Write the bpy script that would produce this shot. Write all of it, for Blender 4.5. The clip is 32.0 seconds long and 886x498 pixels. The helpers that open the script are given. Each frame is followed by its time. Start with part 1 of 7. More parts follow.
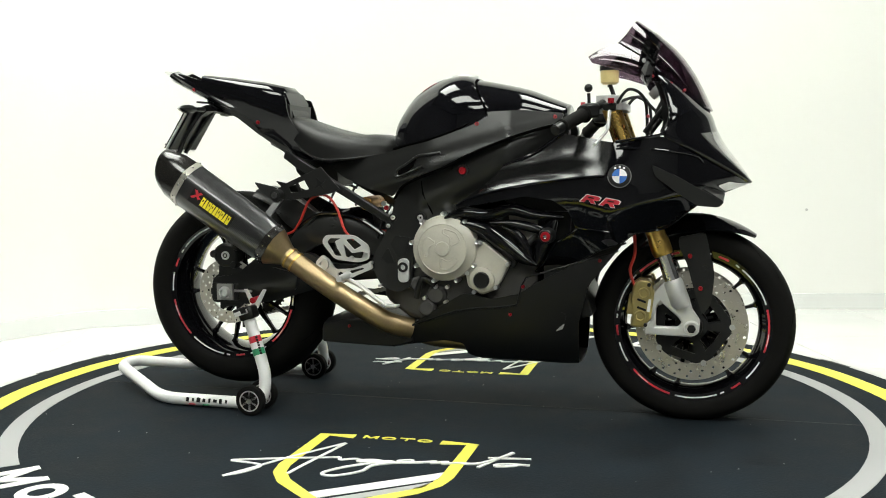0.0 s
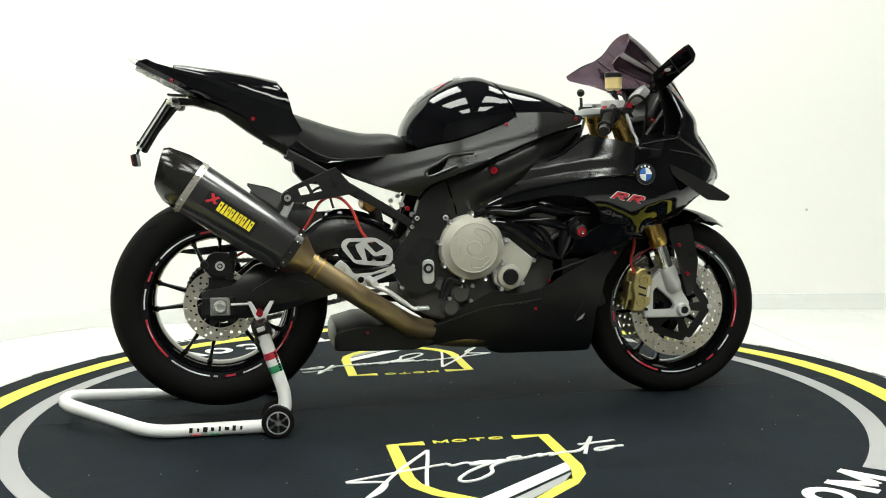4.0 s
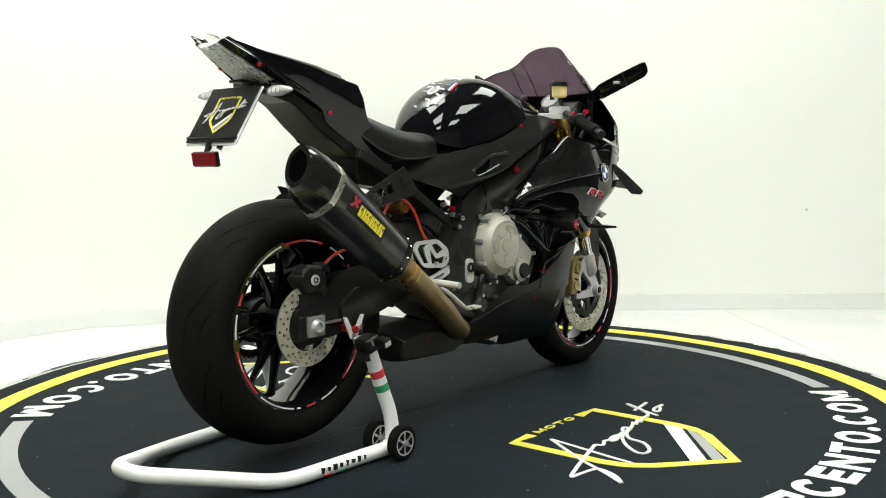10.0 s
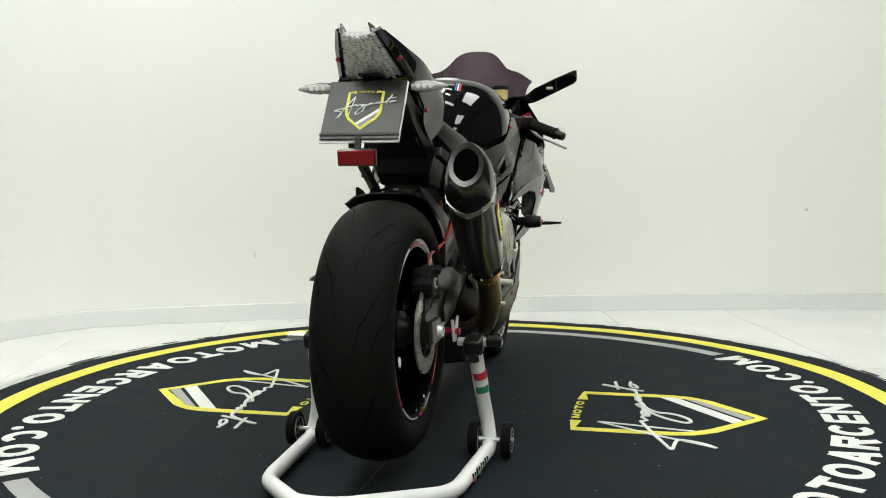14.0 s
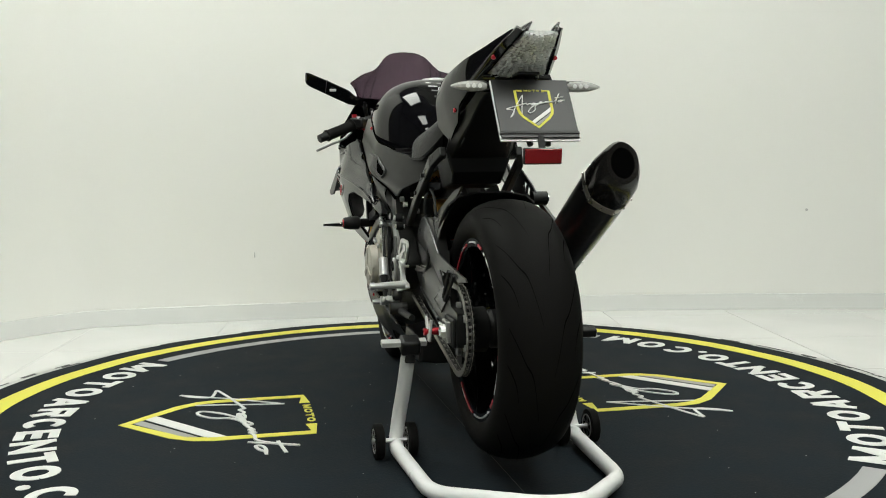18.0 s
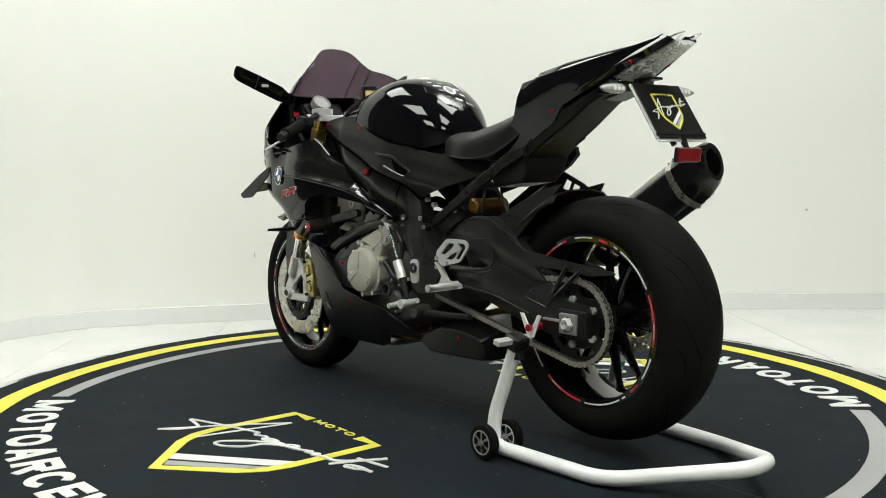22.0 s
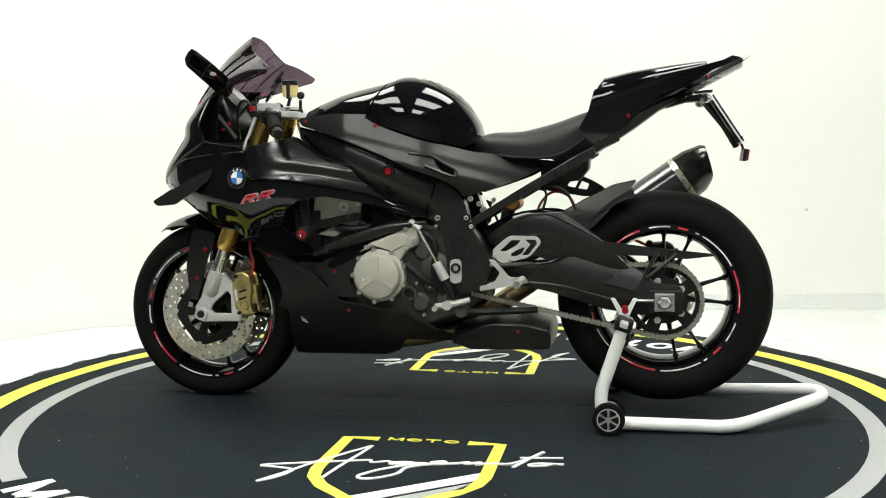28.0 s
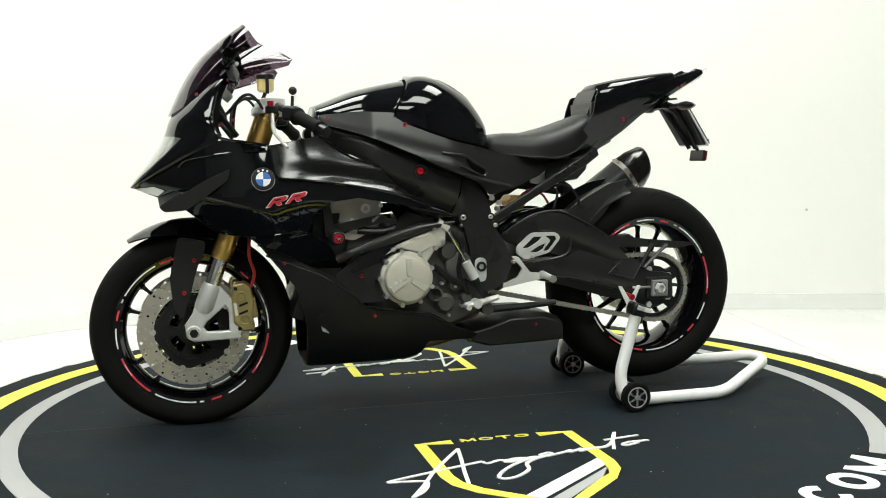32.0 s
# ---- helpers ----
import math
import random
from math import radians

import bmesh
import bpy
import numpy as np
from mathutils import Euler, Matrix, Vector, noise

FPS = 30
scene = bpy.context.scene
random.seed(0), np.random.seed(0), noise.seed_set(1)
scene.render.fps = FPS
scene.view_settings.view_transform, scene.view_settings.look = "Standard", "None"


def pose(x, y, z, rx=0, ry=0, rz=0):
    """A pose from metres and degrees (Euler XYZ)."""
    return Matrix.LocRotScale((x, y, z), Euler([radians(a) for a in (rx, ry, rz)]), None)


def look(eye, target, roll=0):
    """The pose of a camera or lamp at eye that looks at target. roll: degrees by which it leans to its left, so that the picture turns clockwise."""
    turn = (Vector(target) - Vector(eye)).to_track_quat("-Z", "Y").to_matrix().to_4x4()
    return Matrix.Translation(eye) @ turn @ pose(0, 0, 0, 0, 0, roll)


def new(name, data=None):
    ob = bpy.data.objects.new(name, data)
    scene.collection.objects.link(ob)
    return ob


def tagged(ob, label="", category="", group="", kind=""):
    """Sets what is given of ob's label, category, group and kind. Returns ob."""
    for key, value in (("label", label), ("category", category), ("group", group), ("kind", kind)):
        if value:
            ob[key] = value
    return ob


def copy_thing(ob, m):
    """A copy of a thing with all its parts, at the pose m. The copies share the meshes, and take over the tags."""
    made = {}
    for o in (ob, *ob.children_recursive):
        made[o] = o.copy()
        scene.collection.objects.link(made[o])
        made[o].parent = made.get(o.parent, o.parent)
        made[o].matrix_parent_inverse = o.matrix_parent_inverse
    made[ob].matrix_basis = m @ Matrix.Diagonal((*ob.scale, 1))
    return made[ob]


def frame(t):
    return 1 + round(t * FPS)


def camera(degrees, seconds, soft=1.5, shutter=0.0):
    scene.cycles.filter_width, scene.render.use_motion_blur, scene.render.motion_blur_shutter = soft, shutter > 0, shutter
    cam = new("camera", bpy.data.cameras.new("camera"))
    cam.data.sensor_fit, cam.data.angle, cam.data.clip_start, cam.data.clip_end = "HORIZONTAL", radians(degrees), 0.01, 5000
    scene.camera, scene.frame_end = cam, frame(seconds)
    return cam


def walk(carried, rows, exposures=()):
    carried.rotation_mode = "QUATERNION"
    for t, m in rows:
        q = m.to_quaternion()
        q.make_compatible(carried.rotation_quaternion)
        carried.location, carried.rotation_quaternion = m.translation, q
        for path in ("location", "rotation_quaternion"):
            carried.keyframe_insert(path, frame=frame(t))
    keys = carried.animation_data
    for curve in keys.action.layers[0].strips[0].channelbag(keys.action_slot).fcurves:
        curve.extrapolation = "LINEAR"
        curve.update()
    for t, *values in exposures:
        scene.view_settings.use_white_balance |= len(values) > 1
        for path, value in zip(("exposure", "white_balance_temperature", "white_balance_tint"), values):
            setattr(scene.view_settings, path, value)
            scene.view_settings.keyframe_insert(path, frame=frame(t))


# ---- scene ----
cam = camera(49.85, 32.0, soft=1.0)
EYE = Vector((0.0, -2.969, 0.770))
STAND = look(EYE, EYE + Vector((0.00105, 1.0, -0.09366)), -0.516)
EXPOSURES = [(0, -0.03), (6, -0.02), (9, -0.06), (11.5, -0.22), (13, -0.40), (14.5, -0.47), (16.5, -0.56), (18, -0.64), (20, -0.60), (23, -0.32), (26, -0.10), (28, -0.02), (32, -0.02)]
walk(cam, [(0.0, STAND), (32.0, STAND)], EXPOSURES)

# turn of the turntable, degrees
TURN = [(0, -15.07), (3, 4.62), (6, 24.33), (9, 44.15), (13, 70.32), (16.5, 93.0), (19, 109.2),
        (23, 135.65), (28, 168.56), (32, 195.1)]

# ---------------------------------------------------------------- world and light
world = bpy.data.worlds.new("world")
scene.world = world
world.use_nodes = True
world.node_tree.nodes["Background"].inputs[0].default_value = (0.02, 0.02, 0.02, 1)

PANEL_STRENGTH = 18.2


# ---------------------------------------------------------------- materials
def material(name, color, rough=0.5, metal=0.0, coat=0.0, vary=0.15, scale=12.0, bump=0.0, fine=180.0, rvary=0.12, spec=0.5):
    """A principled surface with two scales of variation and fine relief."""
    m = bpy.data.materials.new(name)
    m.use_nodes = True
    n, l = m.node_tree.nodes, m.node_tree.links
    b = n["Principled BSDF"]
    tc = n.new("ShaderNodeTexCoord")
    big, small = n.new("ShaderNodeTexNoise"), n.new("ShaderNodeTexNoise")
    big.inputs["Scale"].default_value, small.inputs["Scale"].default_value = scale, fine
    big.inputs["Detail"].default_value, small.inputs["Detail"].default_value = 5, 3
    l.new(tc.outputs["Object"], big.inputs["Vector"]), l.new(tc.outputs["Object"], small.inputs["Vector"])
    mix = n.new("ShaderNodeMix")
    mix.data_type = "RGBA"
    add = n.new("ShaderNodeMath")
    add.operation = "ADD"
    half = n.new("ShaderNodeMath")
    half.operation = "MULTIPLY_ADD"
    half.inputs[1].default_value, half.inputs[2].default_value = 0.35, -0.17
    l.new(small.outputs[0], half.inputs[0])
    l.new(big.outputs[0], add.inputs[0]), l.new(half.outputs[0], add.inputs[1])
    l.new(add.outputs[0], mix.inputs[0])
    mix.inputs[6].default_value = (*[max(0, c * (1 - vary)) for c in color], 1)
    mix.inputs[7].default_value = (*[min(1, c * (1 + vary)) for c in color], 1)
    l.new(mix.outputs[2], b.inputs["Base Color"])
    mr = n.new("ShaderNodeMapRange")
    mr.inputs[3].default_value, mr.inputs[4].default_value = max(0.02, rough * (1 - rvary * 2)), min(1, rough * (1 + rvary * 2))
    l.new(add.outputs[0], mr.inputs[0]), l.new(mr.outputs[0], b.inputs["Roughness"])
    b.inputs["Metallic"].default_value = metal
    b.inputs["Specular IOR Level"].default_value = spec
    if coat:
        b.inputs["Coat Weight"].default_value, b.inputs["Coat Roughness"].default_value = coat, 0.03
    if bump:
        bp = n.new("ShaderNodeBump")
        bp.inputs["Strength"].default_value, bp.inputs["Distance"].default_value = bump, 0.002
        l.new(small.outputs[0], bp.inputs["Height"]), l.new(bp.outputs[0], b.inputs["Normal"])
    return m


def glowing(name, color, strength):
    m = bpy.data.materials.new(name)
    m.use_nodes = True
    b = m.node_tree.nodes["Principled BSDF"]
    b.inputs["Base Color"].default_value = (0.8, 0.8, 0.8, 1)
    b.inputs["Emission Color"].default_value = (*color, 1)
    b.inputs["Emission Strength"].default_value = strength
    return m


def clear(name, color, rough=0.02, ior=1.45):
    m = bpy.data.materials.new(name)
    m.use_nodes = True
    b = m.node_tree.nodes["Principled BSDF"]
    b.inputs["Base Color"].default_value = (*color, 1)
    b.inputs["Roughness"].default_value, b.inputs["IOR"].default_value = rough, ior
    b.inputs["Transmission Weight"].default_value = 1.0
    return m


def carbon(name):
    """Woven carbon under clear lacquer."""
    m = material(name, (0.014, 0.014, 0.015), 0.30, coat=0.6, vary=0.2)
    n, l = m.node_tree.nodes, m.node_tree.links
    ch = n.new("ShaderNodeTexChecker")
    ch.inputs["Scale"].default_value = 330
    ch.inputs[1].default_value, ch.inputs[2].default_value = (0.008, 0.008, 0.0085, 1), (0.020, 0.020, 0.021, 1)
    tc = n.new("ShaderNodeTexCoord")
    l.new(tc.outputs["Object"], ch.inputs[0]), l.new(ch.outputs[0], n["Principled BSDF"].inputs["Base Color"])
    return m


# tones of the unseen walls, chosen for what the bodywork reflects
DARKWALL = material("unseen_wall_dark", (0.055, 0.055, 0.056), 0.8, vary=0.1, scale=2)
GREYWALL = material("unseen_wall_grey", (0.30, 0.30, 0.295), 0.7, vary=0.06, scale=2)
WALL = material("white_wall_paint", (0.825, 0.822, 0.785), 0.6, vary=0.012, scale=1.5, bump=0.06, fine=90)
SKIRT = material("white_skirting_tile", (0.76, 0.765, 0.745), 0.25, vary=0.02, scale=3)
# dark tone for the floor out of view, to keep low reflections dark
DARKFLOOR = material("unseen_floor_dark", (0.060, 0.060, 0.062), 0.4, vary=0.15, scale=3)
TILE = material("white_porcelain_tile", (0.71, 0.71, 0.69), 0.16, vary=0.02, scale=2.5, rvary=0.3)
GROUT = material("grey_grout", (0.52, 0.52, 0.50), 0.9, vary=0.1)
# unseen ceiling, dark so that glossy parts pick up less sheen
CEIL = material("unseen_ceiling_dark", (0.06, 0.06, 0.06), 0.8, vary=0.03, scale=2)
LED = glowing("led_diffuser", (0.965, 1.0, 0.925), PANEL_STRENGTH)
ALU = material("brushed_aluminium", (0.72, 0.72, 0.72), 0.32, metal=1.0, vary=0.06, scale=40)
MATBLACK = material("dark_carpet_mat", (0.0054, 0.0080, 0.0106), 0.8, vary=1.9, scale=6.5, bump=0.5, fine=140, spec=0.12)
MATYELLOW = material("yellow_mat_print", (0.68, 0.63, 0.075), 0.65, vary=0.07, scale=14, fine=500)
MATGREY = material("grey_mat_print", (0.33, 0.33, 0.33), 0.7, vary=0.08, scale=14, fine=500)
MATWHITE = material("white_mat_print", (0.68, 0.68, 0.66), 0.65, vary=0.06, scale=14, fine=500)
RIMWORN = material("scuffed_steel_rim", (0.44, 0.44, 0.42), 0.5, vary=0.35, scale=9, fine=60, rvary=0.3)
SCUFF = material("black_scuff", (0.05, 0.05, 0.05), 0.7, vary=0.4, scale=30)
SEMI = material("silk_black_paint", (0.007, 0.007, 0.007), 0.18, vary=0.15, spec=0.62)
GLOSS = material("gloss_black_paint", (0.004, 0.004, 0.005), 0.05, vary=0.2, rvary=0.1, spec=0.36)
SATIN = material("matt_black_paint", (0.0120, 0.0120, 0.0117), 0.28, vary=0.2, fine=700, rvary=0.03, spec=0.42)
PLASTIC = material("black_plastic", (0.0060, 0.0060, 0.0061), 0.36, vary=0.25, bump=0.03, fine=300, rvary=0.05, spec=0.34)
FLATBLACK = material("dull_black_metal", (0.006, 0.006, 0.006), 0.5, vary=0.3, bump=0.1, spec=0.35)
LEATHER = material("black_seat_vinyl", (0.0075, 0.0075, 0.0073), 0.36, vary=0.12, bump=0.3, fine=1100, spec=0.32)
RUBBER = material("black_tyre_rubber", (0.0078, 0.0075, 0.0072), 0.62, vary=0.35, scale=9, bump=0.15, fine=350, spec=0.05)
# unreflecting black that paints the depth of grooves, gaps and hollows
GROOVE = material("recess_shade_black", (0.002, 0.002, 0.002), 0.95, spec=0.0)
GOLD = material("gold_anodised", (0.72, 0.47, 0.13), 0.28, metal=1.0, vary=0.08)
GOLDCAL = material("gold_caliper_paint", (0.52, 0.43, 0.19), 0.30, metal=0.85, vary=0.15)
CHROME = material("polished_steel", (0.80, 0.80, 0.80), 0.12, metal=1.0, vary=0.04)
STEEL = material("brake_disc_steel", (0.54, 0.51, 0.45), 0.29, metal=0.75, vary=0.12, scale=30)
SILVER = material("silver_cast_alloy", (0.66, 0.66, 0.65), 0.36, metal=0.5, vary=0.1, scale=25)
ENGINE = material("pale_engine_casting", (0.44, 0.42, 0.365), 0.45, metal=0.12, vary=0.12, scale=25, bump=0.2)
ENGDARK = material("dark_engine_casting", (0.06, 0.058, 0.055), 0.55, metal=0.3, vary=0.3, scale=25, bump=0.2)
HEADER = material("heat_tinted_titanium", (0.36, 0.27, 0.15), 0.36, metal=0.9, vary=0.35, scale=7)
CARBON = carbon("lacquered_carbon")
RED = material("red_anodised", (0.42, 0.012, 0.022), 0.3, metal=0.5, vary=0.2)
REDHOSE = material("red_hose", (0.45, 0.03, 0.02), 0.45, vary=0.12)
REDINK = material("red_sticker", (0.55, 0.03, 0.05), 0.35, vary=0.06)
WHITEINK = material("white_sticker", (0.75, 0.75, 0.75), 0.35, vary=0.05)
YELLOWINK = material("yellow_sticker", (0.85, 0.72, 0.04), 0.35, vary=0.05)
GREENINK = material("green_sticker", (0.03, 0.27, 0.12), 0.4, vary=0.06)
BLUEINK = material("blue_enamel", (0.05, 0.16, 0.50), 0.2, coat=0.5, vary=0.05)
WHITEPAINT = material("white_powder_coat", (0.80, 0.80, 0.79), 0.3, vary=0.03, scale=18)
FLUID = material("cloudy_yellow_reservoir", (0.66, 0.53, 0.24), 0.3, vary=0.08)
SMOKE = clear("smoked_screen", (0.125, 0.085, 0.115), 0.03, 1.36)
LENS = clear("clear_lens", (0.95, 0.95, 0.95), 0.03)
HEADLENS = material("tinted_headlamp_lens", (0.16, 0.16, 0.155), 0.16, coat=1.0, vary=0.2)
# near-white colour in place of bright reflections in the indicator bulbs
LAMPCLEAR = material("whitened_lamp_optics", (0.93, 0.93, 0.91), 0.2, coat=1.0, vary=0.1, scale=160)
INDI = material("clear_indicator_lens", (0.50, 0.50, 0.48), 0.14, coat=0.8, vary=0.5, scale=160)
DIAL = material("grey_dial_glass", (0.42, 0.42, 0.41), 0.15, coat=0.6, vary=0.3, scale=60)
# near-white colour stands in for ceiling light scattered by the tail lens
FACET = material("whitened_lamp_facets", (0.90, 0.90, 0.89), 0.16, metal=0.06, coat=0.6, vary=0.15, scale=90)
REDLENS = material("red_reflector_lens", (0.22, 0.008, 0.010), 0.18, coat=0.6, vary=0.2)
CHAINM = material("steel_chain", (0.30, 0.29, 0.26), 0.36, metal=0.55, vary=0.3, scale=60)
CASTGREY = material("grey_cast_alloy", (0.30, 0.30, 0.29), 0.4, metal=0.5, vary=0.12, scale=30)
DARKTI = material("dark_polished_titanium", (0.014, 0.0128, 0.0118), 0.17, metal=0.15, vary=0.15, scale=20)
BRONZE = material("bronze_shock_body", (0.50, 0.27, 0.08), 0.35, metal=0.9, vary=0.1)


# ---------------------------------------------------------------- mesh helpers
SHIFT = Vector((-0.676, 0, 0))


def thing(name, label, category, group="", kind=""):
    ob = new(name)
    ob.empty_display_size = 0.1
    return tagged(ob, label, category, group, kind)


def part(name, bm, mat, parent=None, label="", smooth=35, bevel=0.0, shift=False):
    """Links a bmesh as one mesh object under a thing or a part."""
    me = bpy.data.meshes.new(name)
    bmesh.ops.recalc_face_normals(bm, faces=bm.faces)
    bm.to_mesh(me)
    bm.free()
    me.materials.append(mat)
    if smooth:
        me.shade_smooth()
        me.set_sharp_from_angle(angle=radians(smooth))
    ob = new(name, me)
    if parent is not None:
        ob.parent = parent
        if shift:
            ob.location = SHIFT
    if bevel:
        md = ob.modifiers.new("bevel", "BEVEL")
        md.width, md.segments, md.limit_method, md.angle_limit = bevel, 2, "ANGLE", radians(40)
    return tagged(ob, label)


def again(name, ob, m, parent=None, label=""):
    """Another object on the same mesh, under a parent, at the pose m."""
    o = new(name, ob.data)
    o.parent = parent if parent is not None else ob.parent
    o.matrix_basis = m
    return tagged(o, label)


def box(sx, sy, sz, m=None, bm=None):
    bm = bm or bmesh.new()
    bmesh.ops.create_cube(bm, size=1, matrix=(m or Matrix()) @ Matrix.Diagonal((sx, sy, sz, 1)))
    return bm


def frame_of(d):
    d = d.normalized()
    up = Vector((0, 0, 1)) if abs(d.z) < 0.9 else Vector((1, 0, 0))
    a = d.cross(up).normalized()
    return a, a.cross(d)


def tube(points, radius, seg=12, closed=False, bm=None, rings=None):
    """A round bar along points; radius is a number or one a point."""
    bm = bm or bmesh.new()
    pts = [Vector(p) for p in points]
    n = len(pts)
    rad = radius if isinstance(radius, (list, tuple)) else [radius] * n
    loops, a = [], None
    for i, p in enumerate(pts):
        d = (pts[(i + 1) % n] - pts[i - 1]) if closed else (pts[min(i + 1, n - 1)] - pts[max(i - 1, 0)])
        d.normalize()
        if a is None:
            a, b = frame_of(d)
        else:
            a = (a - d * a.dot(d)).normalized()
        b = d.cross(a)
        loops.append([bm.verts.new(p + rad[i] * (math.cos(2 * math.pi * k / seg) * a + math.sin(2 * math.pi * k / seg) * b)) for k in range(seg)])
    for i in range(n if closed else n - 1):
        u, v = loops[i], loops[(i + 1) % n]
        for k in range(seg):
            bm.faces.new((u[k], u[(k + 1) % seg], v[(k + 1) % seg], v[k]))
    if not closed:
        bm.faces.new(loops[0]), bm.faces.new(loops[-1])
    return bm


def rounded(points, radius, steps=5, closed=False):
    """A polyline with its corners rounded."""
    pts = [Vector(p) for p in points]
    out, n = [], len(pts)
    for i, p in enumerate(pts):
        if not closed and i in (0, n - 1):
            out.append(p)
            continue
        u, v = pts[i - 1] - p, pts[(i + 1) % n] - p
        r = min(radius, u.length * 0.48, v.length * 0.48)
        s, e = p + u.normalized() * r, p + v.normalized() * r
        out += [(s * (1 - k / steps) + p * (k / steps)) * (1 - k / steps) + (p * (1 - k / steps) + e * (k / steps)) * (k / steps) for k in range(steps + 1)]
    return out


def spline(points, steps=6):
    """A smooth curve through points."""
    pts = [Vector(p) for p in points]
    out = []
    for i in range(len(pts) - 1):
        a, b, c, d = pts[max(i - 1, 0)], pts[i], pts[i + 1], pts[min(i + 2, len(pts) - 1)]
        for k in range(steps):
            t = k / steps
            out.append(0.5 * (2 * b + (c - a) * t + (2 * a - 5 * b + 4 * c - d) * t * t + (3 * b - a - 3 * c + d) * t ** 3))
    return out + [pts[-1]]


def lathe(profile, center=(0, 0, 0), axis="Y", seg=48, bm=None, closed=False):
    """Turns a profile of (radius, place along the axis) round the axis."""
    bm = bm or bmesh.new()
    c = Vector(center)
    loops = []
    for r, h in profile:
        ring = []
        for k in range(seg):
            a = 2 * math.pi * k / seg
            u, v = r * math.cos(a), r * math.sin(a)
            ring.append(bm.verts.new(c + Vector({"Y": (u, h, v), "Z": (u, v, h), "X": (h, u, v)}[axis])))
        loops.append(ring)
    n = len(loops)
    for i in range(n if closed else n - 1):
        p, q = loops[i], loops[(i + 1) % n]
        for k in range(seg):
            bm.faces.new((p[k], p[(k + 1) % seg], q[(k + 1) % seg], q[k]))
    if not closed:
        for ring in (loops[0], loops[-1]):
            bm.faces.new(ring)
    bmesh.ops.remove_doubles(bm, verts=bm.verts, dist=1e-5)
    return bm


def disc(r, h0, h1, center=(0, 0, 0), axis="Y", seg=32, bm=None):
    return lathe([(r, h0), (r, h1)], center, axis, seg, bm)


def ring(r0, r1, h0, h1, center=(0, 0, 0), axis="Y", seg=64, bm=None):
    return lathe([(r0, h0), (r1, h0), (r1, h1), (r0, h1)], center, axis, seg, bm, closed=True)


def sector(r0, r1, a0, a1, z0, z1, step=3.0):
    """A piece of a flat ring, degrees, lying on the ground."""
    bm = bmesh.new()
    n = max(2, int(abs(a1 - a0) / step))
    rows = []
    for i in range(n + 1):
        a = radians(a0 + (a1 - a0) * i / n)
        rows.append([bm.verts.new((r * math.cos(a), r * math.sin(a), z)) for r, z in ((r0, z0), (r1, z0), (r1, z1), (r0, z1))])
    for p, q in zip(rows, rows[1:]):
        for k in range(4):
            bm.faces.new((p[k], p[(k + 1) % 4], q[(k + 1) % 4], q[k]))
    bm.faces.new(rows[0]), bm.faces.new(rows[-1])
    return bm


def sheet(outline, holes=(), to3d=lambda u, v, d: Vector((u, d, v)), d0=0.0, d1=0.01, bm=None):
    """A plate with holes: outlines of (u, v), from depth d0 to d1."""
    bm = bm or bmesh.new()
    for d in (d0, d1):
        edges = []
        for loop in (outline, *holes):
            vs = [bm.verts.new((p[0], p[1], 0)) for p in loop]
            edges += [bm.edges.new((vs[i], vs[(i + 1) % len(vs)])) for i in range(len(vs))]
        fill = bmesh.ops.triangle_fill(bm, use_beauty=True, use_dissolve=False, edges=edges)
        vs = {v for e in edges for v in e.verts}
        for v in vs:
            v.co = to3d(v.co.x, v.co.y, d)
        if d == d0:
            first = edges
    for e, f in zip(first, edges):
        try:
            bm.faces.new((e.verts[0], e.verts[1], f.verts[1], f.verts[0]))
        except ValueError:
            pass
    return bm


def circle(u, v, r, n=12, a0=0.0):
    return [(u + r * math.cos(a0 + 2 * math.pi * k / n), v + r * math.sin(a0 + 2 * math.pi * k / n)) for k in range(n)]


def panel(outline, depth, thick=0.004, step=0.03, side=1, round_by=0.012):
    """A curved body panel: its side outline (x, z), pushed out to depth(x, z), side 1 or -1."""
    pts = rounded([(x, 0, z) for x, z in outline], round_by, 3, True) if round_by else [Vector((x, 0, z)) for x, z in outline]
    bm = bmesh.new()
    bm.faces.new([bm.verts.new(p) for p in pts])
    bmesh.ops.remove_doubles(bm, verts=bm.verts, dist=0.0008)
    for ax in (0, 2):
        lo, hi = min(p[ax] for p in pts), max(p[ax] for p in pts)
        s = lo + step * 0.51
        while s < hi:
            co, no = Vector((0, 0, 0)), Vector((0, 0, 0))
            co[ax], no[ax] = s, 1
            bmesh.ops.bisect_plane(bm, geom=bm.verts[:] + bm.edges[:] + bm.faces[:], dist=1e-5, plane_co=co, plane_no=no)
            s += step
    bmesh.ops.triangulate(bm, faces=[f for f in bm.faces if len(f.verts) > 4])
    for v in bm.verts:
        v.co.y = depth(v.co.x, v.co.z)
    top = bm.faces[:]
    back = bmesh.ops.duplicate(bm, geom=bm.verts[:] + bm.edges[:] + top)
    vm = back["vert_map"]
    bound = [e for e in bm.edges if e.is_boundary and e.verts[0] in vm and e.verts[1] in vm]
    pairs = [(e.verts[0], e.verts[1], vm[e.verts[0]], vm[e.verts[1]]) for e in bound if vm[e.verts[0]] is not e.verts[0]]
    orig = {a for a, _, _, _ in pairs} | {b for _, b, _, _ in pairs}
    moved = [g for g in back["geom"] if isinstance(g, bmesh.types.BMVert)]
    done = set()
    for a, b, c, d in pairs:
        if a in moved or b in moved:
            continue
        key = frozenset((a, b))
        if key not in done:
            done.add(key)
            bm.faces.new((a, b, d, c))
    for v in moved:
        v.co.y -= thick
    if side < 0:
        for v in bm.verts:
            v.co.y = -v.co.y
    return bm


